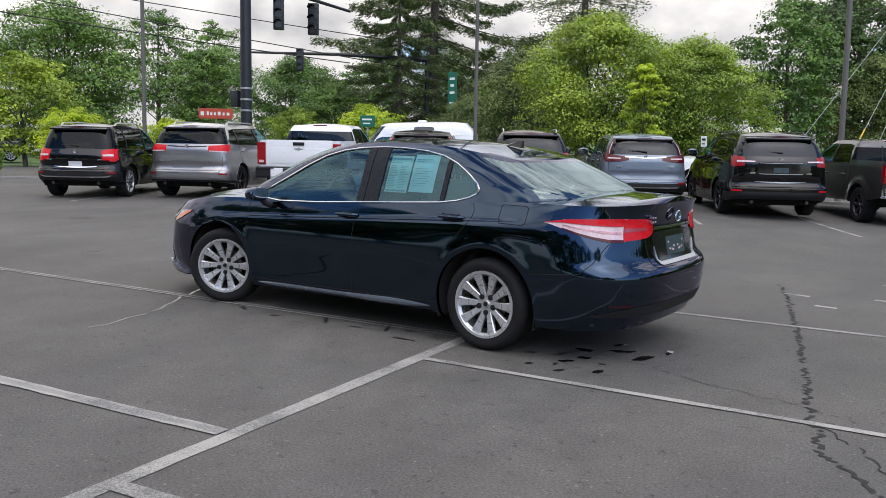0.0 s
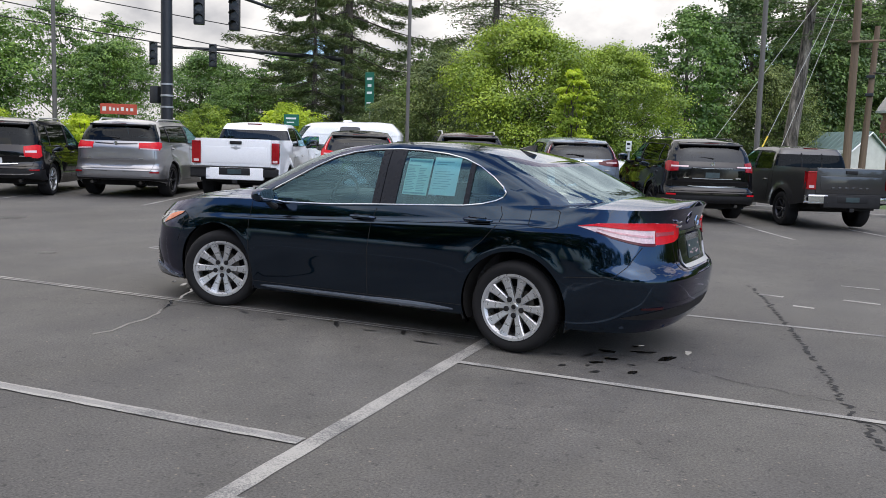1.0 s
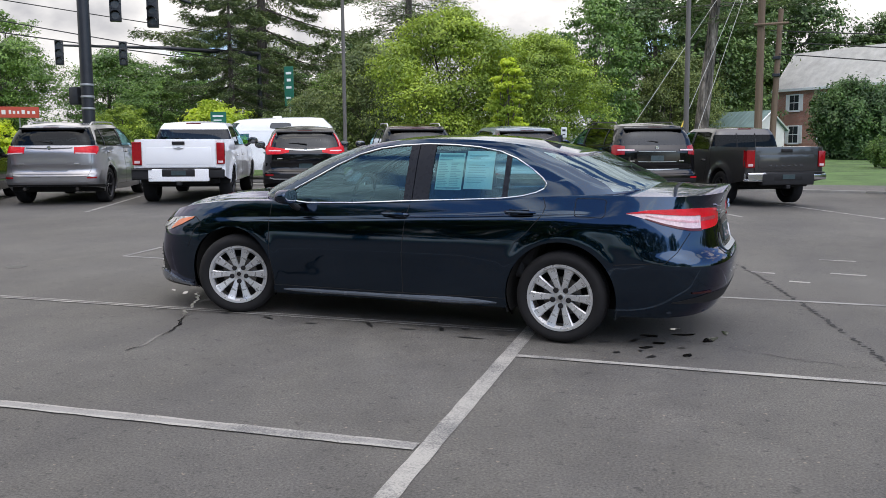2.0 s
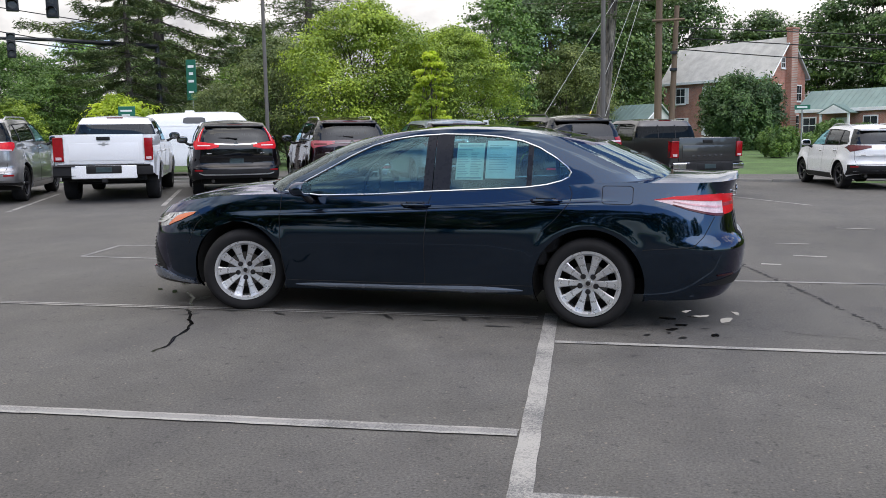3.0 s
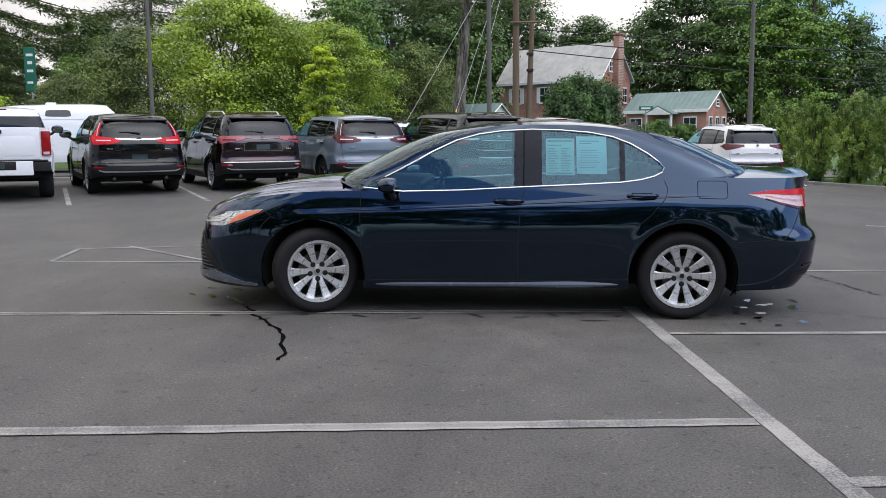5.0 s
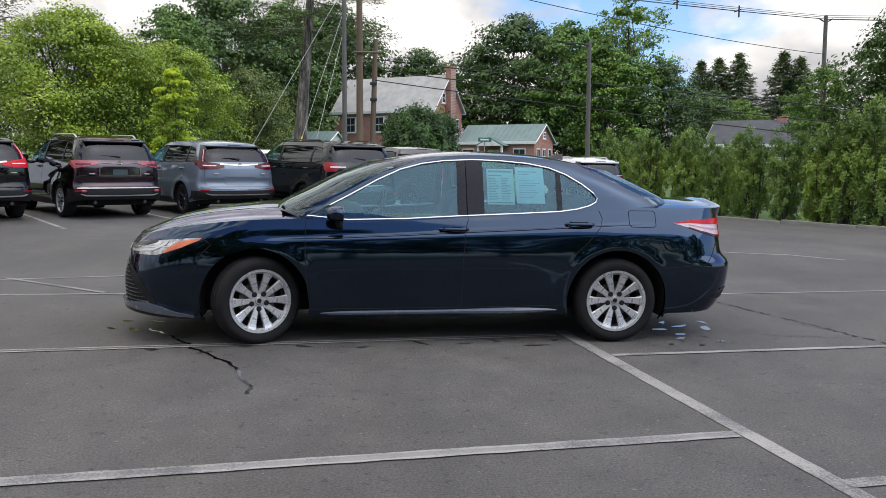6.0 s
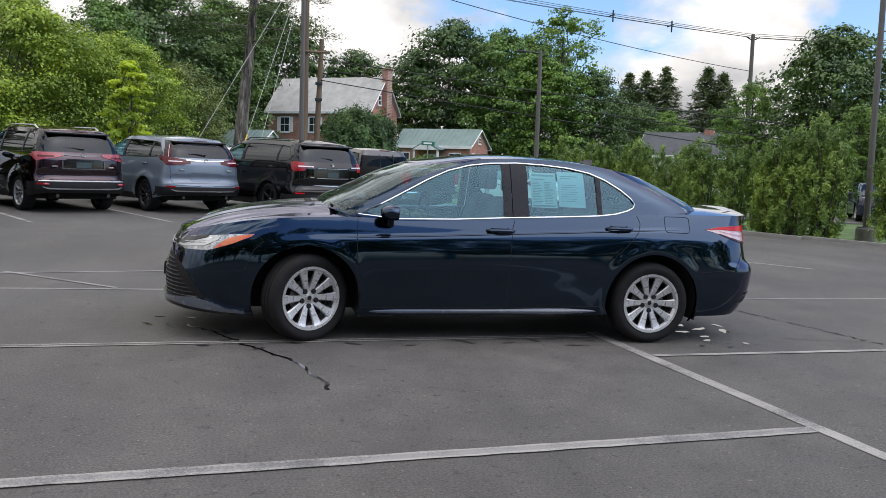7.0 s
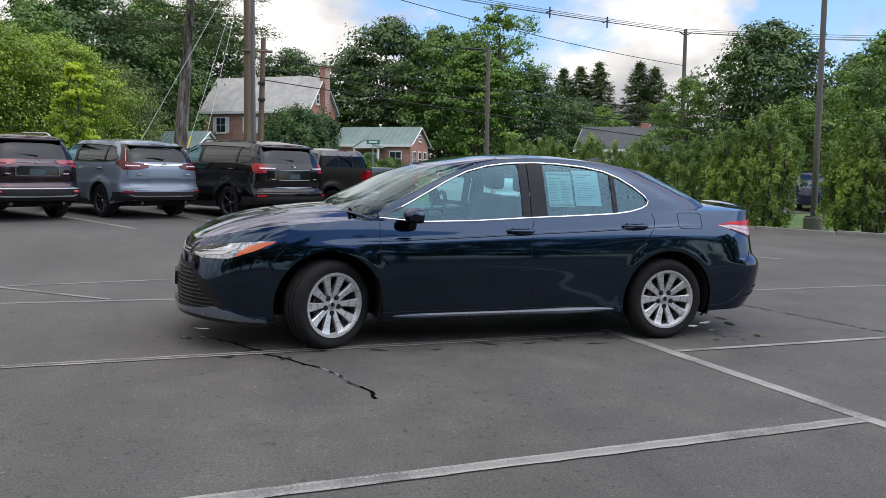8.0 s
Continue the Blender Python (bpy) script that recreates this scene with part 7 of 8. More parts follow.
def van():
    car = tagged(new("van"), "white high-roof van standing behind the parked row", "van")
    paint = M["white_paint"]
    L, W, base, fo = 5.4, 2.0, 3.5, 0.8
    x0, x1 = -fo - base / 2, L - fo - base / 2
    ax, w = (-base / 2, base / 2), 1.0
    low = Shell(nose=[(0.3, x0), (0.8, x0 + 0.02), (1.1, x0 + 0.2), (1.3, x0 + 0.5)], tail=[(0.3, x1), (1.3, x1 - 0.02)], half=[(0.3, w * 0.95), (0.6, w), (1.2, w * 0.98)],
                low=[(x0, 0.35), (x1, 0.35)], high=[(x0, 0.95), (x0 + 0.7, 1.1), (x0 + 1.0, 1.22), (x1, 1.22)], cap_f=0.6, cap_r=0.15, pf=3.2, pr=5)
    up = Shell(nose=[(1.1, x0 + 0.75), (1.5, x0 + 1.0), (1.85, x0 + 1.25), (2.15, x0 + 1.5), (2.3, x0 + 1.9)], tail=[(1.2, x1 - 0.03), (1.85, x1 - 0.06), (2.3, x1 - 0.45)],
               half=[(1.1, w * 0.975), (1.6, w * 0.93), (1.82, w * 0.89), (2.1, w * 0.82), (2.3, w * 0.66)], low=[(x0, 1.2), (x1, 1.2)], high=[(x0 + 1.0, 2.2), (x1 - 1.0, 2.3), (x1, 2.28)], cap_f=0.6, cap_r=0.3, pf=3, pr=4.5)
    d0, d1 = x0 + 1.25, x0 + 2.15
    top = [(d0, 1.27), (d0 + 0.25, 1.62), (d0 + 0.45, 1.70), (d1, 1.71)]
    bottom = [(d1 + 0.01, 1.3), (d1 - 0.1, 1.265)]
    tz, bz = smooth_table(top[:-1] + [(d1, 1.71)]), smooth_table([(d0, 1.268), (d1, 1.266)])
    spec = {"mesh": (12, 60, 10, 16), "axles": ax, "arch": 0.42, "wheel_z": 0.36, "sill_z": 0.34, "track": 0.86, "deck": [(x0, 0.97), (x0 + 0.6, 1.12), (x0 + 1.2, 1.22), (x1, 1.22)], "cowl": x0 + 1.1, "deck_rear": x1 - 0.05,
            "dlo": top + bottom, "shield_u": (0.8, 0.85), "rear_s": (0.1, 0.42), "roof_crown": 0.05, "glass": {"windscreen": M["clear_glass"], "rear_window": M["privacy"]},
            "panes": [([(x, float(bz(x)), float(tz(x))) for x in np.linspace(d0 + 0.01, d1 - 0.005, 7)], M["glass"])], "trim": M["plastic"],
            "seams": [[(d1 + 0.06, 1.2), (d1 + 0.06, 0.5)], [(d0 - 0.05, 1.2), (d0, 0.5)]], "handles": [(d1 - 0.1, 1.05)], "mirror": (d0 + 0.15, 1.38), "mirror_size": 1.6, "mirror_material": M["plastic"],
            "seats": [(-0.8, -0.45, 0.5), (-0.8, 0.45, 0.5)], "seat_up": 0.3, "dash_z": 1.2}
    body, cabin = vehicle_body(car, low, up, spec, paint)
    wheels_of(car, spec, 0.36, 0.22, 0.23, 8, M["satin"], 0.0, n=28, tread=False)
    for hand in (-1, 1):
        for a, b in ((x0 + 2.95, x0 + 3.75),):
            v, f = ribbon(up, [(up.u_of_x(a, 2.0), 1.93, 2.10), (up.u_of_x(a + 0.1, 2.0), 1.90, 2.13), (up.u_of_x(b - 0.1, 2.0), 1.90, 2.13), (up.u_of_x(b, 2.0), 1.93, 2.10)], 0.006, 10, 3, hand, 0.02)
            mesh_ob("roof_window", v, f, M["pane"], cabin, "dark window in the raised roof")
        v, f = ribbon(up, [(up.u_of_x(x0 + 1.9, 1.84), 1.815, 1.85), (up.u_rear(0.1, 1.84), 1.815, 1.85)], 0.014, 30, 2, hand, 0.02)
        mesh_ob("roof_seam", v, f, paint, cabin, "moulded joint below the raised roof")
        part("tail_lamp", box_bm(x1 - 0.06, x1 + 0.01, hand * 0.86, hand * 0.96, 0.85, 1.2, 0.012, 2), M["red_lens"], car, "upright red tail lamp")
    vt = revolve([(0.0, 0.09), (0.16, 0.08), (0.2, 0.0)], 16, "z")
    mesh_ob("roof_vent", [(a + 0.6, b, c + 2.31) for a, b, c in vt[0]], vt[1], M["white_paint"], cabin)
    part("bumper", box_bm(x1 - 0.05, x1 + 0.12, -0.95, 0.95, 0.38, 0.55, 0.03, 2), M["satin"], car)
    return car


# ---- vehicles in place ----
sedan()


def row_pose(x, y, turn, base):
    """Pose of a vehicle whose rear axle's middle stands at (x, y), its nose turned left of +y by turn degrees."""
    rx, ry = math.sin(radians(turn)), -math.cos(radians(turn))
    return pose(x - rx * base / 2, y - ry * base / 2, 0, 0, 0, -90 + turn)


_v = wagon("black compact suv with red tail lamps and silver bumper strip", M["black_paint"], 4.53, 1.84, 1.70, 2.76, 0.85, 1.04, None, True, "corner", M["bright_red"], M["satin"], 10, 0.36, "plate", M["chrome"], M["chrome"], 0.26, clad=0.60, hatch=M["dark_hatch"], strip_z=0.70)
_v.matrix_basis = row_pose(-13.71, 5.71, 35, 2.76)
_v = wagon("silver suv with wide horizontal red tail lamps", M["silver_paint"], 4.82, 1.94, 1.76, 2.91, 0.92, 1.19, None, True, "side", M["bright_red"], M["dark_alloy"], 5, 0.385, "none", M["gloss_black"], None, 0.30, clad=0.44, hatch=M["dark_hatch"])
_v.matrix_basis = row_pose(-12.02, 7.57, 28, 2.91)
_v = pickup("white pickup truck with upright red tail lamps", M["white_paint"], 5.4, 1.89, 1.79, 3.26, 0.95, 1.37, 0.38, M["white_paint"], (0.86, 1.31))
_v.matrix_basis = row_pose(-9.67, 8.85, 28, 3.26)
_v = wagon("black suv with red lamps running up beside the rear window", M["black_paint"], 4.6, 1.855, 1.68, 2.66, 0.9, 1.13, M["plastic"], False, "ell", M["bright_red"], M["alloy"], 10, 0.355, "plate_dark", M["chrome"], M["satin"], 0.36, clad=0.60)
_v.matrix_basis = row_pose(-7.81, 10.66, 33, 2.66)
_v = wagon("dark maroon suv with silver lower bumper strip and roof rails", M["maroon_paint"], 4.6, 1.845, 1.73, 2.66, 0.93, 1.14, M["plastic"], True, "arrow", M["pink_lens"], M["alloy"], 10, 0.355, "plate_dark", M["grille_silver"], M["satin"], 0.28, clad=0.63, garnish=True, plate_up=0.18)
_v.matrix_basis = row_pose(-5.57, 11.83, 33, 2.66)
_v = wagon("blue-grey suv with dark red lamps beside the rear window", M["bluegrey_paint"], 4.6, 1.855, 1.68, 2.66, 0.9, 1.13, M["plastic"], False, "ell", M["dark_red_lens"], M["dark_alloy"], 10, 0.355, "none", M["chrome"], M["chrome"], 0.36, clad=0.58)
_v.matrix_basis = row_pose(-3.27, 12.85, 32, 2.66)
_v = wagon("large glossy black suv with bracket-shaped tail lamps and roof rails", M["black_paint"], 4.95, 1.99, 1.79, 2.82, 0.95, 1.22, None, "black", "hook", None, M["dark_alloy"], 5, 0.38, "plate_dark", M["satin"], None, 0.26, plate_up=0.22, strip_z=0.748)
_v.matrix_basis = row_pose(-0.57, 13.35, 31, 2.82)
_v = pickup("dark grey pickup truck with chrome rear bumper", M["darkgrey_paint"], 5.39, 1.91, 1.79, 3.24, 0.94, 1.32, 0.385, M["satin"], (0.89, 1.24), badge=False)
_v.matrix_basis = row_pose(1.96, 14.64, 34, 3.24)
_v = wagon("white compact suv standing near the hedge", M["white_paint"], 4.1, 1.77, 1.64, 2.52, 0.82, 1.06, M["plastic"], True, "arrow", M["dark_red_lens"], M["dark_alloy"], 5, 0.34, "none", None, None, 0.22, group="", clad=0.64)
_v.matrix_basis = row_pose(6.74, 17.1, 13, 2.52)
_v = van()
_v.matrix_basis = pose(-13.9, 17.9, 0, 0, 0, 28) @ Matrix.Diagonal((0.86, 0.86, 0.86, 1))
_v = wagon("white car standing beyond the parked row", M["white_paint"], 4.5, 1.8, 1.5, 2.65, 0.9, 0.95, None, False, "side", None, M["alloy"], 10, 0.33, "none", None, None, 0.5, name="hatchback", group="")
_v.matrix_basis = pose(-3.4, 20.8, 0, 0, 0, 20)
_v = wagon("dark blue car standing behind the hedge", M["darkblue_paint"], 4.5, 1.8, 1.6, 2.65, 0.9, 0.98, None, False, "side", None, M["alloy"], 10, 0.34, "none", None, None, 0.35, group="")
_v.matrix_basis = pose(23.2, 23.5, 0, 0, 0, 60)
_v = wagon("dark grey car parked beyond the far end of the lot", M["darkgrey_paint"], 4.5, 1.8, 1.45, 2.65, 0.9, 0.93, None, False, "side", None, M["alloy"], 10, 0.33, "none", None, None, 0.5, name="hatchback", group="")
_v.matrix_basis = pose(-36.6, 14.4, 0, 0, 0, 75)


# ---- trees across the street ----
t = broadleaf("maple_tree", "full green broadleaf tree across the street", 8.0, 7.4, M["leaf_mid"], 3, 34000, 0.085, 0.16, clumps=40, split=True)
plant(t, [(-42.0, 22.6, 0, 1.06), (-33.0, 31.5, 70, 0.74), (-47.9, 37.1, 140, 0.95), (-28.5, 30.0, 200, 0.55)])
t = broadleaf("young_maple", "bright green young tree beside the street", 5.0, 5.0, M["leaf_gold"], 4, 14000, 0.08, 0.12, clumps=26, trunk=0.12, split=True)
plant(t, [(-30.8, 13.6, 30, 0.92), (-25.6, 24.2, 100, 0.55)])
t = broadleaf("lime_bush", "bright yellow-green leafy bush beside the street", 2.3, 2.8, M["leaf_lime"], 5, 9000, 0.055, 0.05, clumps=16, trunk=0.06, stems=3, cat="bush")
plant(t, [(-21.3, 13.6, 0, 0.85), (-20.0, 14.2, 80, 0.75), (-24.5, 12.0, 150, 1.0), (-17.0, 19.4, 200, 1.15)])
t = broadleaf("tall_tree", "tall thin-crowned tree far behind the street", 12.0, 7.0, M["leaf_mid"], 7, 9000, 0.11, 0.3, clumps=30, trunk=0.26)
plant(t, [(-51.6, 35.6, 0, 0.88), (-56.7, 45.2, 90, 0.92), (-62.0, 27.0, 200, 0.7), (29.5, 79.0, 40, 1.46), (36.0, 43.6, 120, 0.9)])
t = spruce("spruce_tree", "large dark spruce with drooping boughs", 19.0, 8.4, M["needle"], 9, 0.09, 15, 0.46, 8, 900, 0.13, 0.42, 0.17, 0.05, 1.5)
plant(t, [(-25.9, 35.8, 0, 1.0), (-24.2, 30.4, 50, 0.52)])
t = spruce("pine_tree", "tall dark pine with a straight trunk", 21.0, 4.8, M["needle"], 10, 0.30, 20, 0.12, 6, 240, 0.14, 0.40, 0.2, 0.30)
plant(t, [(-22.2, 47.7, 0, 1.0), (-43.5, 60.0, 60, 0.75)])
t = spruce("rough_pine", "old pine with thick rough bark and bare spreading limbs", 20.0, 5.4, M["needle"], 12, 0.37, 15, 0.10, 6, 420, 0.10, 0.42, 0.25, 0.16, bark=M["old_bark"], lean=0.085)
plant(t, [(-2.5, 42.5, 0, 1.0)])
t = broadleaf("olive_tree", "soft olive-green tree with a loose crown", 5.6, 5.4, M["leaf_olive"], 13, 42000, 0.052, 0.06, clumps=34, trunk=0.10, stems=4, split=True)
plant(t, [(-14.2, 26.4, 0, 0.90), (-7.6, 70.0, 80, 1.45), (-17.6, 27.5, 200, 0.6)])
t = broadleaf("gold_maple", "broad yellow-green maple with a forked trunk", 6.4, 5.9, M["leaf_gold"], 17, 56000, 0.056, 0.18, clumps=30, trunk=0.18, stems=2, split=True)
plant(t, [(-9.3, 23.2, 0, 0.92), (-6.5, 25.8, 130, 0.80)])
t = broadleaf("lime_tree", "slim young tree with bright lime leaves", 4.1, 1.4, M["leaf_lime"], 19, 12000, 0.050, 0.12, clumps=22, trunk=0.04, split=True)
plant(t, [(-5.0, 17.2, 0, 0.92)])
t = broadleaf("dark_tree", "dense dark green tree beyond the street", 12.0, 9.5, M["leaf_dark"], 23, 26000, 0.14, 0.05, clumps=46, trunk=0.33)
plant(t, [(-15.5, 52.0, 140, 0.62), (-5.0, 81.0, 30, 1.15), (-10.0, 75.0, 80, 1.3), (0.4, 97.0, 140, 1.5), (-24.0, 44.0, 200, 0.62), (-33.0, 48.0, 250, 0.62), (20.0, 88.0, 0, 1.38), (10.5, 96.0, 160, 1.12), (33.5, 80.0, 220, 0.95), (34.9, 42.1, 60, 0.92), (41.4, 38.6, 250, 0.86), (40.0, 84.0, 20, 0.72), (39.0, 33.1, 100, 0.72), (45.0, 92.0, 40, 0.8)])
t = broadleaf("sunlit_tree", "mid-green broadleaf tree in the distance", 13.0, 9.0, M["leaf_mid"], 29, 20000, 0.14, 0.06, clumps=40, trunk=0.3)
plant(t, [(23.5, 80.0, 0, 1.15), (29.0, 87.0, 90, 1.2), (26.5, 77.0, 290, 1.0), (16.0, 92.0, 60, 0.95), (46.5, 88.0, 330, 0.66), (56.0, 86.0, 150, 0.58), (66.0, 80.0, 10, 0.55), (52.0, 84.0, 120, 0.62), (60.0, 82.0, 200, 0.58), (33.0, 48.6, 20, 0.62), (-20.5, 34.0, 20, 0.36), (-5.5, 96.0, 100, 1.4), (-13.0, 64.0, 40, 0.95), (-32.0, 62.0, 10, 0.62), (-47.0, 56.0, 80, 0.72), (28.5, 24.8, 30, 0.62), (26.9, 29.5, 30, 0.4), (30.0, 30.8, 130, 0.45)])
# out-of-view trees added behind the lot, to darken the sedan's flank reflections
t = broadleaf("far_tree", "unseen dark broadleaf tree, added behind the lot to darken car reflections", 11.0, 10.0, M["leaf_dark"], 31, 6000, 0.24, 0.10, clumps=26, trunk=0.3)
plant(t, [(x, -30.0 - 3 * math.sin(x), x * 9, 1.15 + 0.2 * math.sin(x * 1.7)) for x in (-46, -37, -29, -21, -14, -7, 0, 7, 14, 21, 29, 38, 48)])
t = spruce("fir_tree", "narrow dark fir on the skyline", 16.0, 8.6, M["needle"], 31, 0.06, 30, 0.20, 8, 120, 0.24, 0.2, 0.12, 0.16, 0.9)
plant(t, [(51.6, 111.0, 0, 0.98), (53.8, 110.0, 60, 1.0), (56.2, 108.8, 120, 1.04), (61.3, 106.1, 10, 1.05), (63.1, 105.0, 200, 1.0)])
t = shrub("yew_bush", "dark rounded evergreen in front of the brick house", 4.4, 4.8, M["yew_leaf"], 37, 70000, 0.10, 0.4, "bush", 20)
plant(t, [(5.7, 54.0, 0, 1.16)])
t = shrub("low_bush", "clipped low green bush on the lawn", 1.5, 2.2, M["leaf_mid"], 39, 14000, 0.055, 0.5, "bush", 12)
plant(t, [(6.6, 40.0, 0, 1.0), (8.4, 42.0, 90, 0.8), (13.6, 70.0, 40, 1.3), (16.0, 70.5, 80, 1.1), (-24.0, 8.2, 0, 0.7), (-26.0, 6.8, 50, 0.8), (-14.0, 15.4, 10, 0.7)])

t = shrub("red_shrub", "low shrub with dull red leaves beneath the lime tree", 1.3, 1.3, M["leaf_red"], 53, 3500, 0.05, 0.5, "bush", 7)
plant(t, [(-5.7, 17.6, 0, 1.0), (-12.4, 19.9, 70, 0.9)])

# hedge along the kerb: dense upright shrubs, each its own thing
rngh = random.Random(77)
HEDGE_LABEL = "tall feathery green hedge shrub behind the kerb"
kinds = [shrub("hedge_shrub", HEDGE_LABEL, 3.3, 1.8, M["hedge_leaf"], 41 + i, 14000, 0.052, 0.32, "hedge", 13, None, 0.40) for i in range(3)]
for k in kinds:
    k["group"] = "hedge along the lot"
spots = []
for (x, y, s) in ((8.6, 20.2, 0.85), (9.4, 19.2, 0.80), (10.0, 18.0, 0.82), (10.7, 17.0, 0.78), (11.2, 16.0, 0.84), (11.7, 15.1, 0.80), (12.3, 14.3, 0.86), (12.5, 13.6, 0.94), (13.0, 12.85, 1.06), (14.25, 11.6, 0.9), (14.6, 11.0, 0.94), (15.4, 10.4, 1.06), (15.9, 9.2, 1.06), (16.4, 8.0, 1.04), (17.2, 7.2, 1.0), (9.9, 21.0, 0.8), (10.9, 19.6, 0.85), (11.9, 17.9, 0.8), (16.6, 10.2, 0.95), (18.0, 6.0, 1.0)):
    spots.append((x, y, rngh.uniform(0, 360), s))
for i in range(3):
    plant(kinds[i], spots[i::3])


# ---- houses ----
def gable_block(house, L, D, eave, ridge, wall_mat, roof_mat, over=0.3, seams=0):
    """Walls with gables and a pitched roof; local x along the ridge, front to -y."""
    v = [(-L / 2, -D / 2, -0.3), (L / 2, -D / 2, -0.3), (L / 2, D / 2, -0.3), (-L / 2, D / 2, -0.3), (-L / 2, -D / 2, eave), (L / 2, -D / 2, eave), (L / 2, D / 2, eave), (-L / 2, D / 2, eave), (-L / 2, 0, ridge - 0.02), (L / 2, 0, ridge - 0.02)]
    wall = mesh_ob("wall", v, [(0, 1, 5, 4), (1, 2, 6, 9, 5), (2, 3, 7, 6), (3, 0, 4, 8, 7)], wall_mat, house, smooth=False)
    k = (ridge - eave) / (D / 2)
    for s in (-1, 1):
        y0 = s * (D / 2 + over)
        z0 = eave - k * over
        q = [(-L / 2 - over, y0, z0), (L / 2 + over, y0, z0), (L / 2 + over, 0, ridge), (-L / 2 - over, 0, ridge)]
        q += [(a, b, c + 0.14) for a, b, c in q]
        roof = mesh_ob("roof", q, [(3, 2, 1, 0), (4, 5, 6, 7), (0, 1, 5, 4), (1, 2, 6, 5), (2, 3, 7, 6), (3, 0, 4, 7)], roof_mat, house, smooth=False)
        part("fascia", box_bm(-L / 2 - over - 0.01, L / 2 + over + 0.01, min(y0, y0 + s * 0.05), max(y0, y0 + s * 0.05), z0 - 0.12, z0 + 0.15, 0.01, 1), M["trim_white"], house, "white eaves board")
        for i in range(seams):
            x = -L / 2 - over + (L + 2 * over) * (i + 0.5) / seams
            sv, sf = tube([(x, y0, z0 + 0.155), (x, 0, ridge + 0.155)], 0.022, 4)
            mesh_ob("roof_seam", sv, sf, roof_mat, roof)
    for e in (-1, 1):
        for s in (-1, 1):
            x = e * (L / 2 + over + 0.012)
            y0, z0 = s * (D / 2 + over), eave - k * over
            rv, rf = tube([(x, y0, z0 + 0.05), (x, 0, ridge + 0.05)], 0.06, 4)
            mesh_ob("rake_board", rv, rf, M["trim_white"], house, "white gable board")
    return wall


def house_window(house, x, y, z, w, h, normal, shutters=True, mat=None):
    """A sash window with frame, sill, panes and bars; normal is -y (front) or +x (gable end)."""
    fr = box_bm(-w / 2 - 0.08, w / 2 + 0.08, -0.06, 0.03, -h / 2 - 0.08, h / 2 + 0.08, 0.01, 1)
    me = bpy.data.meshes.new("window")
    fr.to_mesh(me)
    fr.free()
    me.materials.append(M["trim_white"])
    ob = new("window", me)
    ob.parent = house
    for dz in (-1, 1):
        part("pane", box_bm(-w / 2, w / 2, -0.068, -0.05, dz * h / 4 - h / 4 + 0.03, dz * h / 4 + h / 4 - 0.03, 0.004, 1), M["pane"], ob, "dark window pane")
    part("glazing_bar", box_bm(-0.018, 0.018, -0.075, -0.05, -h / 2, h / 2), M["trim_white"], ob)
    part("sill", box_bm(-w / 2 - 0.14, w / 2 + 0.14, -0.12, 0.0, -h / 2 - 0.14, -h / 2 - 0.07, 0.01, 1), M["trim_white"], ob)
    if shutters:
        for s in (-1, 1):
            part("shutter", box_bm(s * (w / 2 + 0.28) - 0.18, s * (w / 2 + 0.28) + 0.18, -0.05, 0.0, -h / 2 - 0.05, h / 2 + 0.05, 0.01, 1), M["trim_white"], ob, "white shutter")
    ob.matrix_local = pose(x, y, z, 0, 0, 0 if normal == "front" else 90)
    return ob


h = tagged(new("brick_house"), "two-storey red brick house with grey shingled gable roof and end chimney", "house")
gable_block(h, 12.0, 5.6, 6.0, 9.25, M["brick"], M["shingle"])
for x in (-3.9, -0.4, 3.9):
    house_window(h, x, -2.8, 4.45, 1.0, 1.45, "front")
    house_window(h, x, -2.8, 1.45, 1.0, 1.6, "front")
for y in (-1.7, 1.7):
    house_window(h, 6.0, y, 4.3, 0.8, 1.4, "end", False)
    house_window(h, 6.0, y, 1.5, 0.8, 1.5, "end", False)
for y in (-0.95, 0.95):
    house_window(h, 6.0, y, 7.0, 0.5, 0.9, "end", False)
ch = part("chimney", box_bm(6.0, 6.6, -0.5, 0.5, -0.3, 10.0, 0.02, 1), M["brick"], h)
part("chimney_cap", box_bm(5.92, 6.68, -0.58, 0.58, 10.0, 10.16, 0.02, 1), M["brick"], ch)
h.matrix_basis = pose(6.48, 83.34, 0, 0, 0, -37.4)

h = tagged(new("brick_wing"), "single-storey brick house with teal standing-seam metal roof and small porch", "house")
gable_block(h, 7.8, 4.5, 2.88, 4.4, M["brick"], M["teal_roof"], 0.25, 16)
for x in (-2.9, 2.4):
    house_window(h, x, -2.25, 1.5, 1.1, 1.3, "front", False)
for y in (-1.4, 0.0, 1.4):
    house_window(h, 3.9, y, 1.5, 0.6, 1.3, "end", False)
house_window(h, 3.9, 0, 3.45, 0.45, 0.5, "end", False)
part("door", box_bm(-0.55, 0.55, -2.31, -2.23, 0, 2.1, 0.01, 1), M["trim_white"], h, "white front door")
pv = [(-1.5, -3.75, 2.45), (1.5, -3.75, 2.45), (0, -3.75, 3.25), (-1.5, -1.35, 2.45), (1.5, -1.35, 2.45), (0, -1.35, 3.25)]
mesh_ob("porch_roof", pv, [(0, 1, 2), (1, 4, 5, 2), (4, 3, 5), (3, 0, 2, 5), (0, 3, 4, 1)], M["teal_roof"], h, smooth=False)
gv = [(-1.3, -3.79, 2.42), (1.3, -3.79, 2.42), (0, -3.79, 3.12), (-1.3, -3.75, 2.42), (1.3, -3.75, 2.42), (0, -3.75, 3.12)]
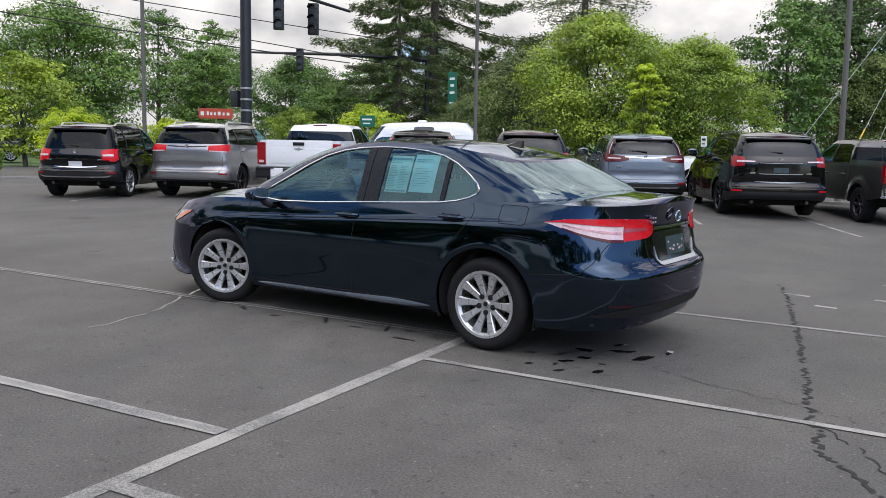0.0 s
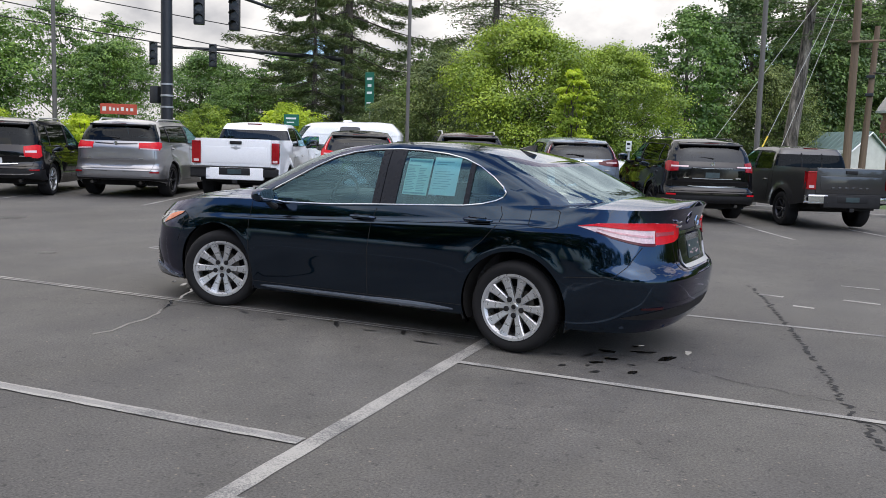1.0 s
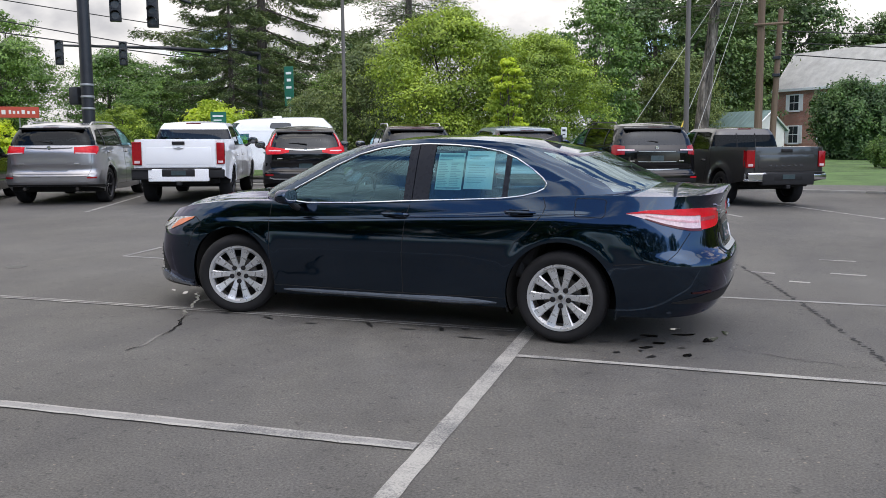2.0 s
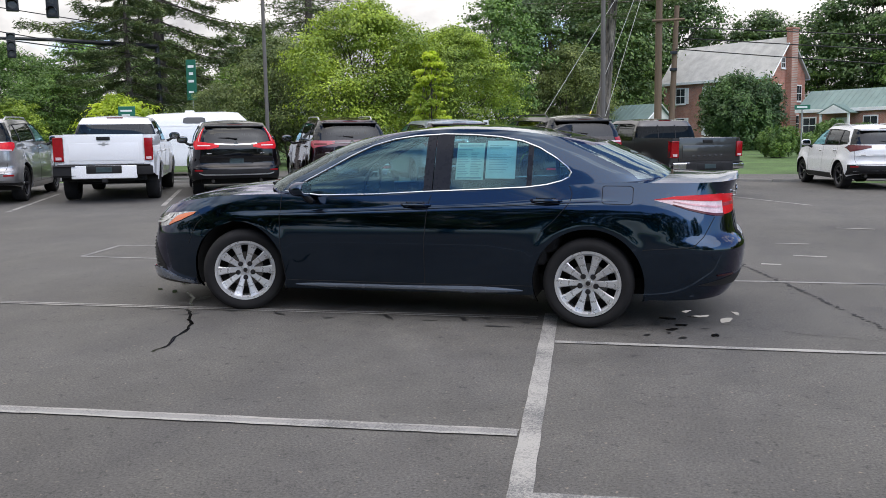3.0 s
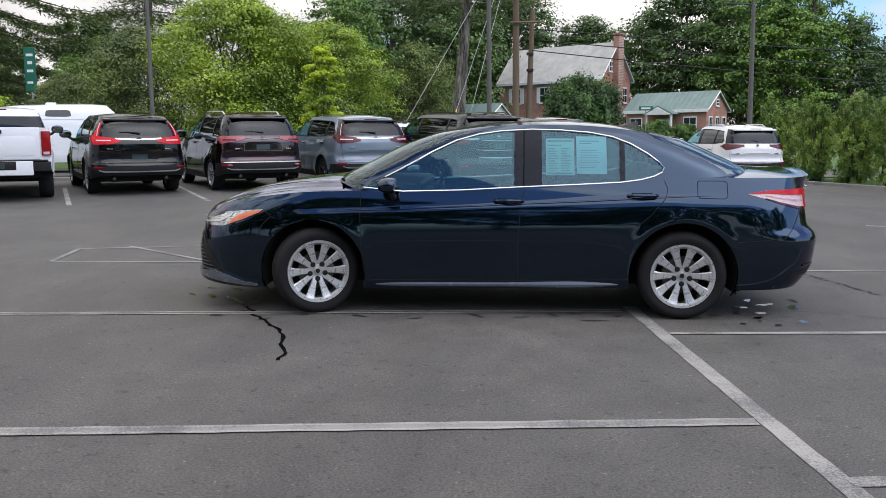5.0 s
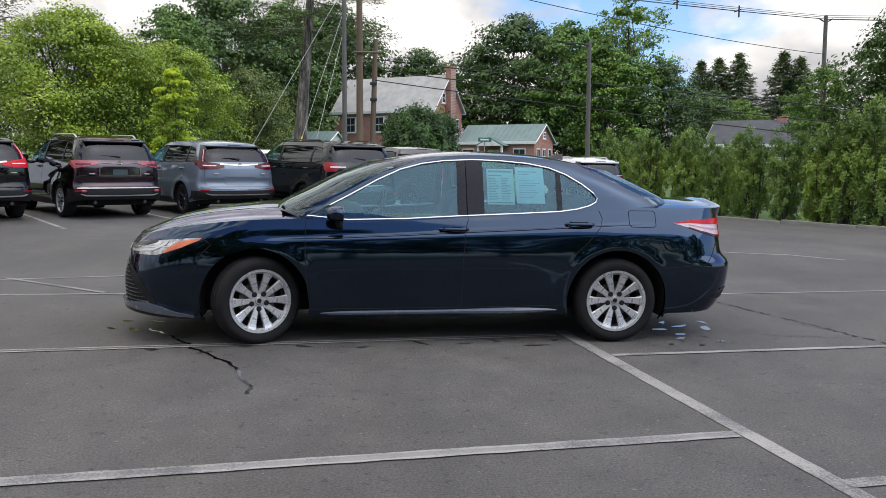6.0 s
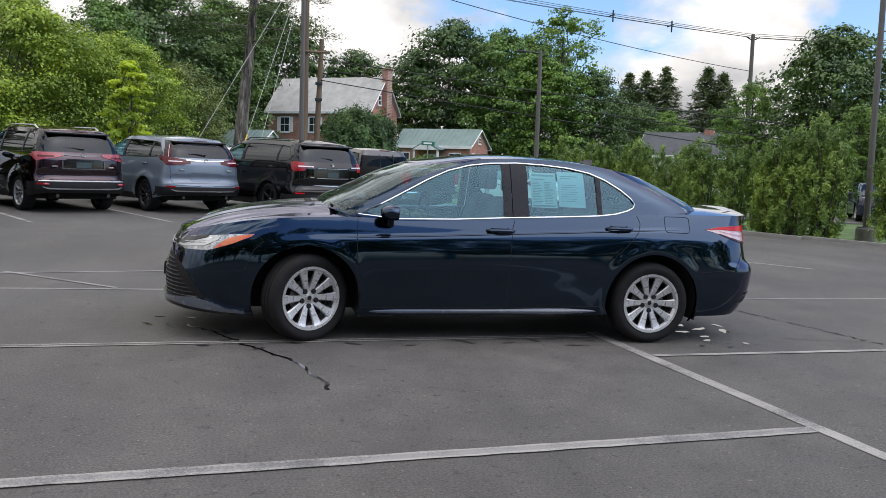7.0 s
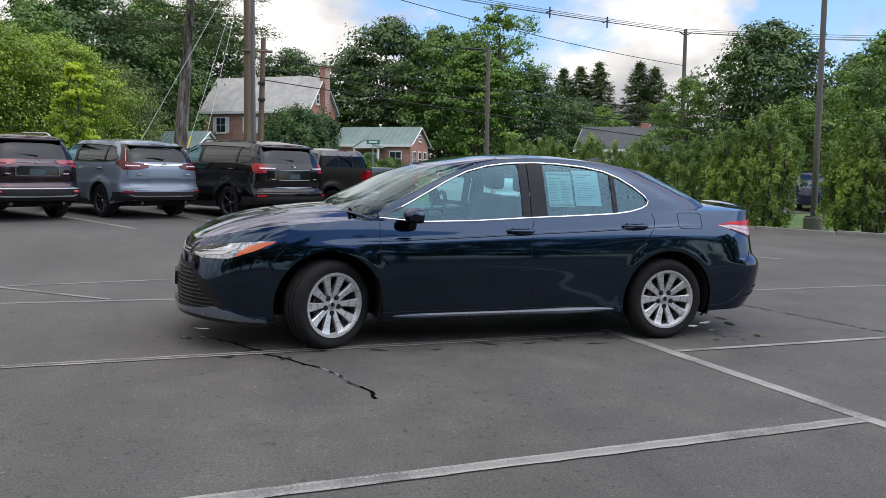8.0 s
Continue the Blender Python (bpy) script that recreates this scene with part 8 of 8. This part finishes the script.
mesh_ob("porch_gable", gv, [(0, 1, 2), (5, 4, 3), (0, 3, 4, 1), (1, 4, 5, 2), (2, 5, 3, 0)], M["trim_white"], h, smooth=False)
for x in (-1.2, 1.2):
    part("porch_post", box_bm(x - 0.09, x + 0.09, -3.65, -3.47, -0.05, 2.45, 0.015, 1), M["trim_white"], h)
h.matrix_basis = pose(16.25, 75.05, 0, 0, 0, -36.5)

h = tagged(new("teal_garage"), "low garage with a teal metal roof beside the brick house", "garage")
gable_block(h, 4.6, 4.0, 1.7, 3.1, M["clap"], M["teal_roof"], 0.25, 10)
house_window(h, -1.0, -2.0, 0.95, 0.9, 0.9, "front", False)
h.matrix_basis = pose(-1.9, 72.0, 0, 0, 0, -36)

h = tagged(new("pale_house"), "pale sided house with a dark roof half hidden by the hedge", "house")
gable_block(h, 8.4, 7.0, 3.0, 5.0, M["clap"], M["dark_shingle"])
for x in (-3.2, 0.0, 3.2):
    house_window(h, x, -3.5, 1.5, 0.9, 1.3, "front", False)
house_window(h, 5.0, 0, 1.5, 0.9, 1.3, "end", False)
ch = part("chimney", box_bm(0.8, 1.6, -0.4, 0.4, 3.5, 5.4, 0.02, 1), M["brick"], h)
h.matrix_basis = pose(37.0, 64.0, 0, 0, 0, -38)

h = tagged(new("grey_shed"), "small pale shed with a grey roof half hidden behind the maples", "shed")
gable_block(h, 4.2, 3.0, 1.75, 2.45, M["clap"], M["shingle"], 0.2)
house_window(h, -0.9, -1.5, 1.1, 0.7, 0.7, "front", False)
part("door", box_bm(0.5, 1.4, -1.56, -1.48, 0, 1.65, 0.01, 1), M["trim_white"], h, "pale shed door")
h.matrix_basis = pose(-8.8, 31.5, 0, 0, 0, 22)

h = tagged(new("grey_house"), "pale grey house half hidden behind the street trees", "house")
gable_block(h, 8.0, 6.0, 4.2, 6.2, M["clap"], M["dark_shingle"])
for x in (-2.4, 0.0, 2.4):
    house_window(h, x, -3.0, 1.5, 0.8, 1.3, "front", False)
    house_window(h, x, -3.0, 3.4, 0.8, 1.1, "front", False)
h.matrix_basis = pose(-55.0, 24.0, 0, 0, 0, 60)

# ---- poles, signals, signs and wires ----
def pole(name, label, x, y, height, r, material, category="pole", lean=(0, 0)):
    top = tagged(new(name), label, category)
    v, f = tube([(0, 0, -0.1), (lean[0] * 0.5, lean[1] * 0.5, height * 0.5), (lean[0], lean[1], height)], [r, r * 0.88, r * 0.74], 14)
    mesh_ob("shaft", v, f, material, top)
    top.matrix_basis = pose(x, y, 0)
    return top


p = pole("utility_pole", "brown wooden utility pole with crossarm and guy wires", 0.82, 36.9, 11.5, 0.19, M["wood_pole"])
v, f = join(tube([(-0.3, -0.2, 6.55), (1.2, -0.25, 6.55)], 0.07, 6))
mesh_ob("crossarm", v, f, M["wood_pole"], p, "short wooden brace to the second pole")
p2 = pole("utility_pole", "shorter brown wooden pole beside the utility pole", 1.40, 37.3, 7.3, 0.16, M["wood_pole"], lean=(0.25, 0))
for z in (5.0, 4.2):
    part("cable_clamp", box_bm(-0.05, 0.3, -0.22, -0.1, z, z + 0.15, 0.02, 1), M["black_metal"], p2, "black cable clamp")
pole("utility_pole", "grey weathered pole just behind the parked row", -0.30, 19.6, 9.5, 0.08, M["grey_pole"])
pole("utility_pole", "thin grey wooden pole across the street", -21.4, 12.7, 9.5, 0.075, M["grey_pole"])
pole("utility_pole", "thin grey wooden pole behind the parked row", -8.85, 14.5, 9.0, 0.055, M["grey_pole"])
p = pole("street_lamp", "slim dark pole with a flat lamp head on a short arm", 9.0, 24.8, 5.95, 0.095, M["grey_pole"], "street lamp")
v, f = tube([(0, 0, 5.82), (-0.35, -0.07, 5.86), (-0.68, -0.14, 5.86)], 0.03, 8)
mesh_ob("arm", v, f, M["black_metal"], p)
part("lamp_head", box_bm(-0.98, -0.62, -0.24, -0.06, 5.80, 5.88, 0.03, 2), M["black_metal"], p)
p = pole("utility_pole", "dark wooden pole with top brackets carrying power lines", 37.7, 56.9, 12.9, 0.2, M["grey_pole"])
for dx in (-0.6, 0.6):
    v, f = tube([(0, 0, 12.4), (dx, 0, 12.7)], 0.05, 6)
    mesh_ob("bracket", v, f, M["black_metal"], p)
p = pole("light_pole", "dark brown light pole on a concrete footing", 14.5, 13.0, 9.5, 0.088, M["grey_pole"])
fb = part("footing", bmesh.new(), M["concrete"], p, "round concrete footing")
v, f = revolve([(0.0, 0.30), (0.24, 0.30), (0.26, 0.27), (0.27, -0.1)], 24, "z")
fb.data.from_pydata([tuple(q) for q in v], [], f)
part("base_plate", box_bm(-0.17, 0.17, -0.17, 0.17, 0.30, 0.33, 0.01, 1), M["black_metal"], p)


def signal_head(name, x, y, z, turn, mast):
    s = part("signal_head", box_bm(-0.18, 0.18, -0.12, 0.12, -0.55, 0.55, 0.03, 2), M["black_metal"], mast, "black three-lamp traffic signal")
    for i in range(3):
        zz = 0.36 - i * 0.36
        v, f = revolve([(0.0, -0.125), (0.13, -0.125)], 16)
        mesh_ob("lens", [(a, b, c + zz) for a, b, c in v], f, M["lamp_dark"], s)
        v, f = [], []
        for k in range(9):
            a = math.pi * k / 8
            v += [(0.15 * math.cos(a), -0.12, zz + 0.15 * math.sin(a)), (0.15 * math.cos(a), -0.36, zz + 0.13 * math.sin(a))]
        f = [(2 * k, 2 * k + 1, 2 * k + 3, 2 * k + 2) for k in range(8)]
        mesh_ob("visor", v, f, M["black_metal"], s)
    s.matrix_local = pose(x, y, z, 0, 0, turn)
    return s


mast = tagged(new("signal_mast"), "black traffic signal pole with banded sleeve and hanging signals", "traffic signal")
v, f = tube([(0, 0, -0.1), (0, 0, 4.5), (0, 0, 9.0)], [0.19, 0.175, 0.16], 16)
mesh_ob("shaft", v, f, M["black_metal"], mast)
for z in (2.2, 2.55, 2.9):
    v, f = revolve([(0.192, z), (0.2, z + 0.01), (0.2, z + 0.05), (0.192, z + 0.06)], 18, "z")
    mesh_ob("band", v, f, M["galv"], mast, "bright steel band")
part("control_box", box_bm(-0.58, -0.24, -0.16, 0.10, 2.35, 2.88, 0.03, 2), M["black_metal"], mast)
v, f = tube([(0, 0, 6.9), (-0.5, 1.3, 6.85), (-0.95, 2.6, 6.5), (-0.2, 5.2, 6.1)], [0.1, 0.09, 0.07, 0.05], 10)
mesh_ob("mast_arm", v, f, M["black_metal"], mast)
signal_head("a", -1.0, 2.4, 5.7, 40, mast)
signal_head("b", -0.6, 3.7, 5.65, 30, mast)
mast.matrix_basis = pose(-16.9, 13.3, 0)

mast = tagged(new("signal_mast"), "distant black mast arm across the street with two signals", "traffic signal")
v, f = tube([(0, 0, -0.1), (0, 0, 3), (0, 0, 5.7)], [0.15, 0.13, 0.11], 14)
mesh_ob("shaft", v, f, M["black_metal"], mast)
v, f = tube([(0, 0, 5.55), (-2.8, -3.9, 5.6), (-5.5, -7.9, 5.45)], [0.13, 0.09, 0.05], 10)
mesh_ob("mast_arm", v, f, M["black_metal"], mast)
signal_head("a", -5.4, -8.0, 5.1, 40, mast)
signal_head("b", -3.4, -6.1, 5.15, 40, mast)
mast.matrix_basis = pose(-23.5, 31.9, 0)


def sign(name, label, x, y, z, w, hgt, turn, board, bars_mat, rows, post=True, frame=None):
    s = tagged(new(name), label, "sign")
    bd = part("board", box_bm(-w / 2, w / 2, -0.02, 0.02, z - hgt / 2, z + hgt / 2, 0.008, 1), board, s)
    if frame:
        for a, b, c, d in ((-w / 2, w / 2, -hgt / 2, -hgt / 2 + 0.02), (-w / 2, w / 2, hgt / 2 - 0.02, hgt / 2), (-w / 2, -w / 2 + 0.02, -hgt / 2, hgt / 2), (w / 2 - 0.02, w / 2, -hgt / 2, hgt / 2)):
            part("border", box_bm(a, b, -0.024, -0.018, z + c, z + d), frame, bd)
    for a, b, c, d in rows:
        part("text_bar", box_bm(a * w, b * w, -0.026, -0.019, z + c * hgt, z + d * hgt), bars_mat, bd)
    if post:
        v, f = tube([(0, 0.05, -0.1), (0, 0.05, z + hgt / 2)], 0.035, 8)
        mesh_ob("post", v, f, M["galv"], s)
    s.matrix_basis = pose(x, y, 0, 0, 0, turn)
    return s


sign("street_sign", "tall green guide sign with white legend, seen edge-on", -20.5, 30.0, 3.75, 0.5, 1.9, 4, M["sign_green"], M["sign_white"], [(-0.3, 0.3, 0.30, 0.36), (-0.2, 0.22, 0.12, 0.19), (-0.28, 0.28, -0.06, 0.0), (-0.3, 0.2, -0.32, -0.27)], True)
sign("street_sign", "small green street name sign with pale lettering", -15.2, 17.3, 2.0, 0.52, 0.4, 25, M["sign_green"], M["sign_white"], [(-0.36, 0.32, 0.08, 0.22), (-0.3, 0.2, -0.24, -0.14)], True)
sign("street_sign", "small green street name sign on a thin post", 7.7, 39.5, 2.45, 0.75, 0.22, 8, M["sign_green"], M["sign_white"], [(-0.35, 0.3, -0.18, 0.2)], True)
sign("shop_sign", "low red roadside sign with a pale slanted legend", -41.3, 32.5, 2.75, 2.2, 0.66, 45, M["sign_red"], M["sign_white"], [(-0.44, -0.34, -0.2, 0.2), (-0.26, -0.2, -0.16, 0.2), (-0.16, -0.1, -0.16, 0.12), (-0.05, 0.0, -0.16, 0.12), (0.06, 0.14, -0.16, 0.2), (0.2, 0.26, -0.16, 0.12), (0.32, 0.4, -0.16, 0.12)], True)
sign("parking_sign", "small white upright notice on a thin post", -3.6, 18.2, 1.5, 0.16, 0.30, 10, M["sign_white"], M["black_metal"], [(-0.3, 0.3, 0.1, 0.3), (-0.25, 0.2, -0.25, -0.15)], True)


def cable(name, a, b, sag, r, material, label):
    a, b = (SLOPE @ Vector((p[0], p[1], 0)) + Vector((0, 0, p[2])) for p in (a, b))
    n = 24
    pts = []
    for i in range(n + 1):
        t = i / n
        p = a.lerp(b, t)
        p.z -= sag * 4 * t * (1 - t)
        pts.append(p)
    v, f = tube(pts, r, 5)
    return tagged(mesh_ob(name, v, f, material), label, "cable", "overhead wires")


WL = "dark overhead cable between utility poles"
for a, b, sag in (((2.0, 37.2, 5.6), (40.0, 26.0, 1.9), 0.25), ((1.6, 37.2, 5.1), (38.0, 27.0, 1.3), 0.25), ((1.2, 37.4, 6.2), (42.0, 24.0, 2.6), 0.3)):
    cable("overhead_cable", a, b, sag, 0.025, M["wire"], WL)
for z, y0 in ((10.6, 0.0), (10.8, 0.4), (11.0, 0.8), (10.5, -0.4)):
    line = cable("power_line", (-6.0, 62.0, z + 6.5), (37.7, 56.9 + y0, z + 1.9), 0.5, 0.02, M["wire"], WL)
    if y0 == 0.0:
        for u in (0.735, 0.845):
            p = (SLOPE @ Vector((-6.0, 62.0, 0)) + Vector((0, 0, z + 6.5))).lerp(SLOPE @ Vector((37.7, 56.9, 0)) + Vector((0, 0, z + 1.9)), u)
            v, f = join(tube([p + Vector((0, 0, 0.15)), p + Vector((0, 0, -0.75))], 0.06, 6), tube([p + Vector((0, -0.35, -0.2)), p + Vector((0, 0.75, -0.2))], 0.05, 6))
            mesh_ob("spacer", v, f, M["black_metal"], line, "dark spacer between the lines")
    cable("power_line", (37.7, 56.9 + y0, z + 1.9), (72.0, 32.0, z + 1.0), 0.6, 0.02, M["wire"], WL)
cable("power_line", (0.7, 37.5, 11.2), (37.7, 56.9, 9.8), 0.5, 0.025, M["wire"], WL)
for a, b, sag in (((-45.0, 1.5, 10.2), (-24.0, 30.5, 5.1), 0.2), ((-40.0, 0.0, 8.2), (-22.5, 24.6, 4.8), 0.2), ((-47.0, 6.0, 10.6), (-24.0, 34.5, 6.4), 0.2), ((-44.0, 0.0, 9.2), (-21.4, 12.7, 8.6), 0.2)):
    cable("power_line", a, b, sag, 0.025, M["wire"], WL)
for k, (gx, gy) in enumerate(((-4.9, 30.0), (-2.6, 31.0), (-1.8, 31.4))):
    wire = cable("guy_wire", (0.72, 37.5, 10.8 - k * 0.3), (gx, gy, 0.0), 0.0, 0.011, M["guy"], "pale steel guy wire slanting to the ground")
    if k != 1:
        continue
    foot, head = Vector((gx, gy, 0)), Vector((0.72, 37.5, 0))
    ends = []
    for u in (0.03, 0.20):
        p = SLOPE @ foot.lerp(head, u)
        p.z += (10.8 - k * 0.3) * u
        ends.append(p)
    v, f = tube(ends, 0.03, 8)
    mesh_ob("guard", v, f, M["yellow"], wire, "yellow plastic guard over the foot of the wire")


# ---- set everything on the slope: what rests on the lot follows it, what is plumb stays upright ----
PLUMB = {"tree", "bush", "hedge", "house", "garage", "shed", "pole", "street lamp", "traffic signal", "sign"}
for ob in list(scene.objects):
    if ob.parent or ob.type in {"CAMERA", "LIGHT"} or ob.get("category") == "cable":
        continue
    m = ob.matrix_basis.copy()
    if ob.get("kind") == "structure" and ob.type == "MESH" and ob.get("category") != "puddle":
        for q in ob.data.vertices:
            q.co.z += fall(q.co.x, q.co.y)
    elif ob.get("category") == "kerb":
        for c in ob.children:
            c.location.z += fall(c.location.x, c.location.y)
    else:
        m.translation.z += fall(m.translation.x, m.translation.y)
    if ob.get("category") in PLUMB:
        m.translation = SLOPE @ m.translation
        ob.matrix_basis = m
    else:
        ob.matrix_basis = SLOPE @ m
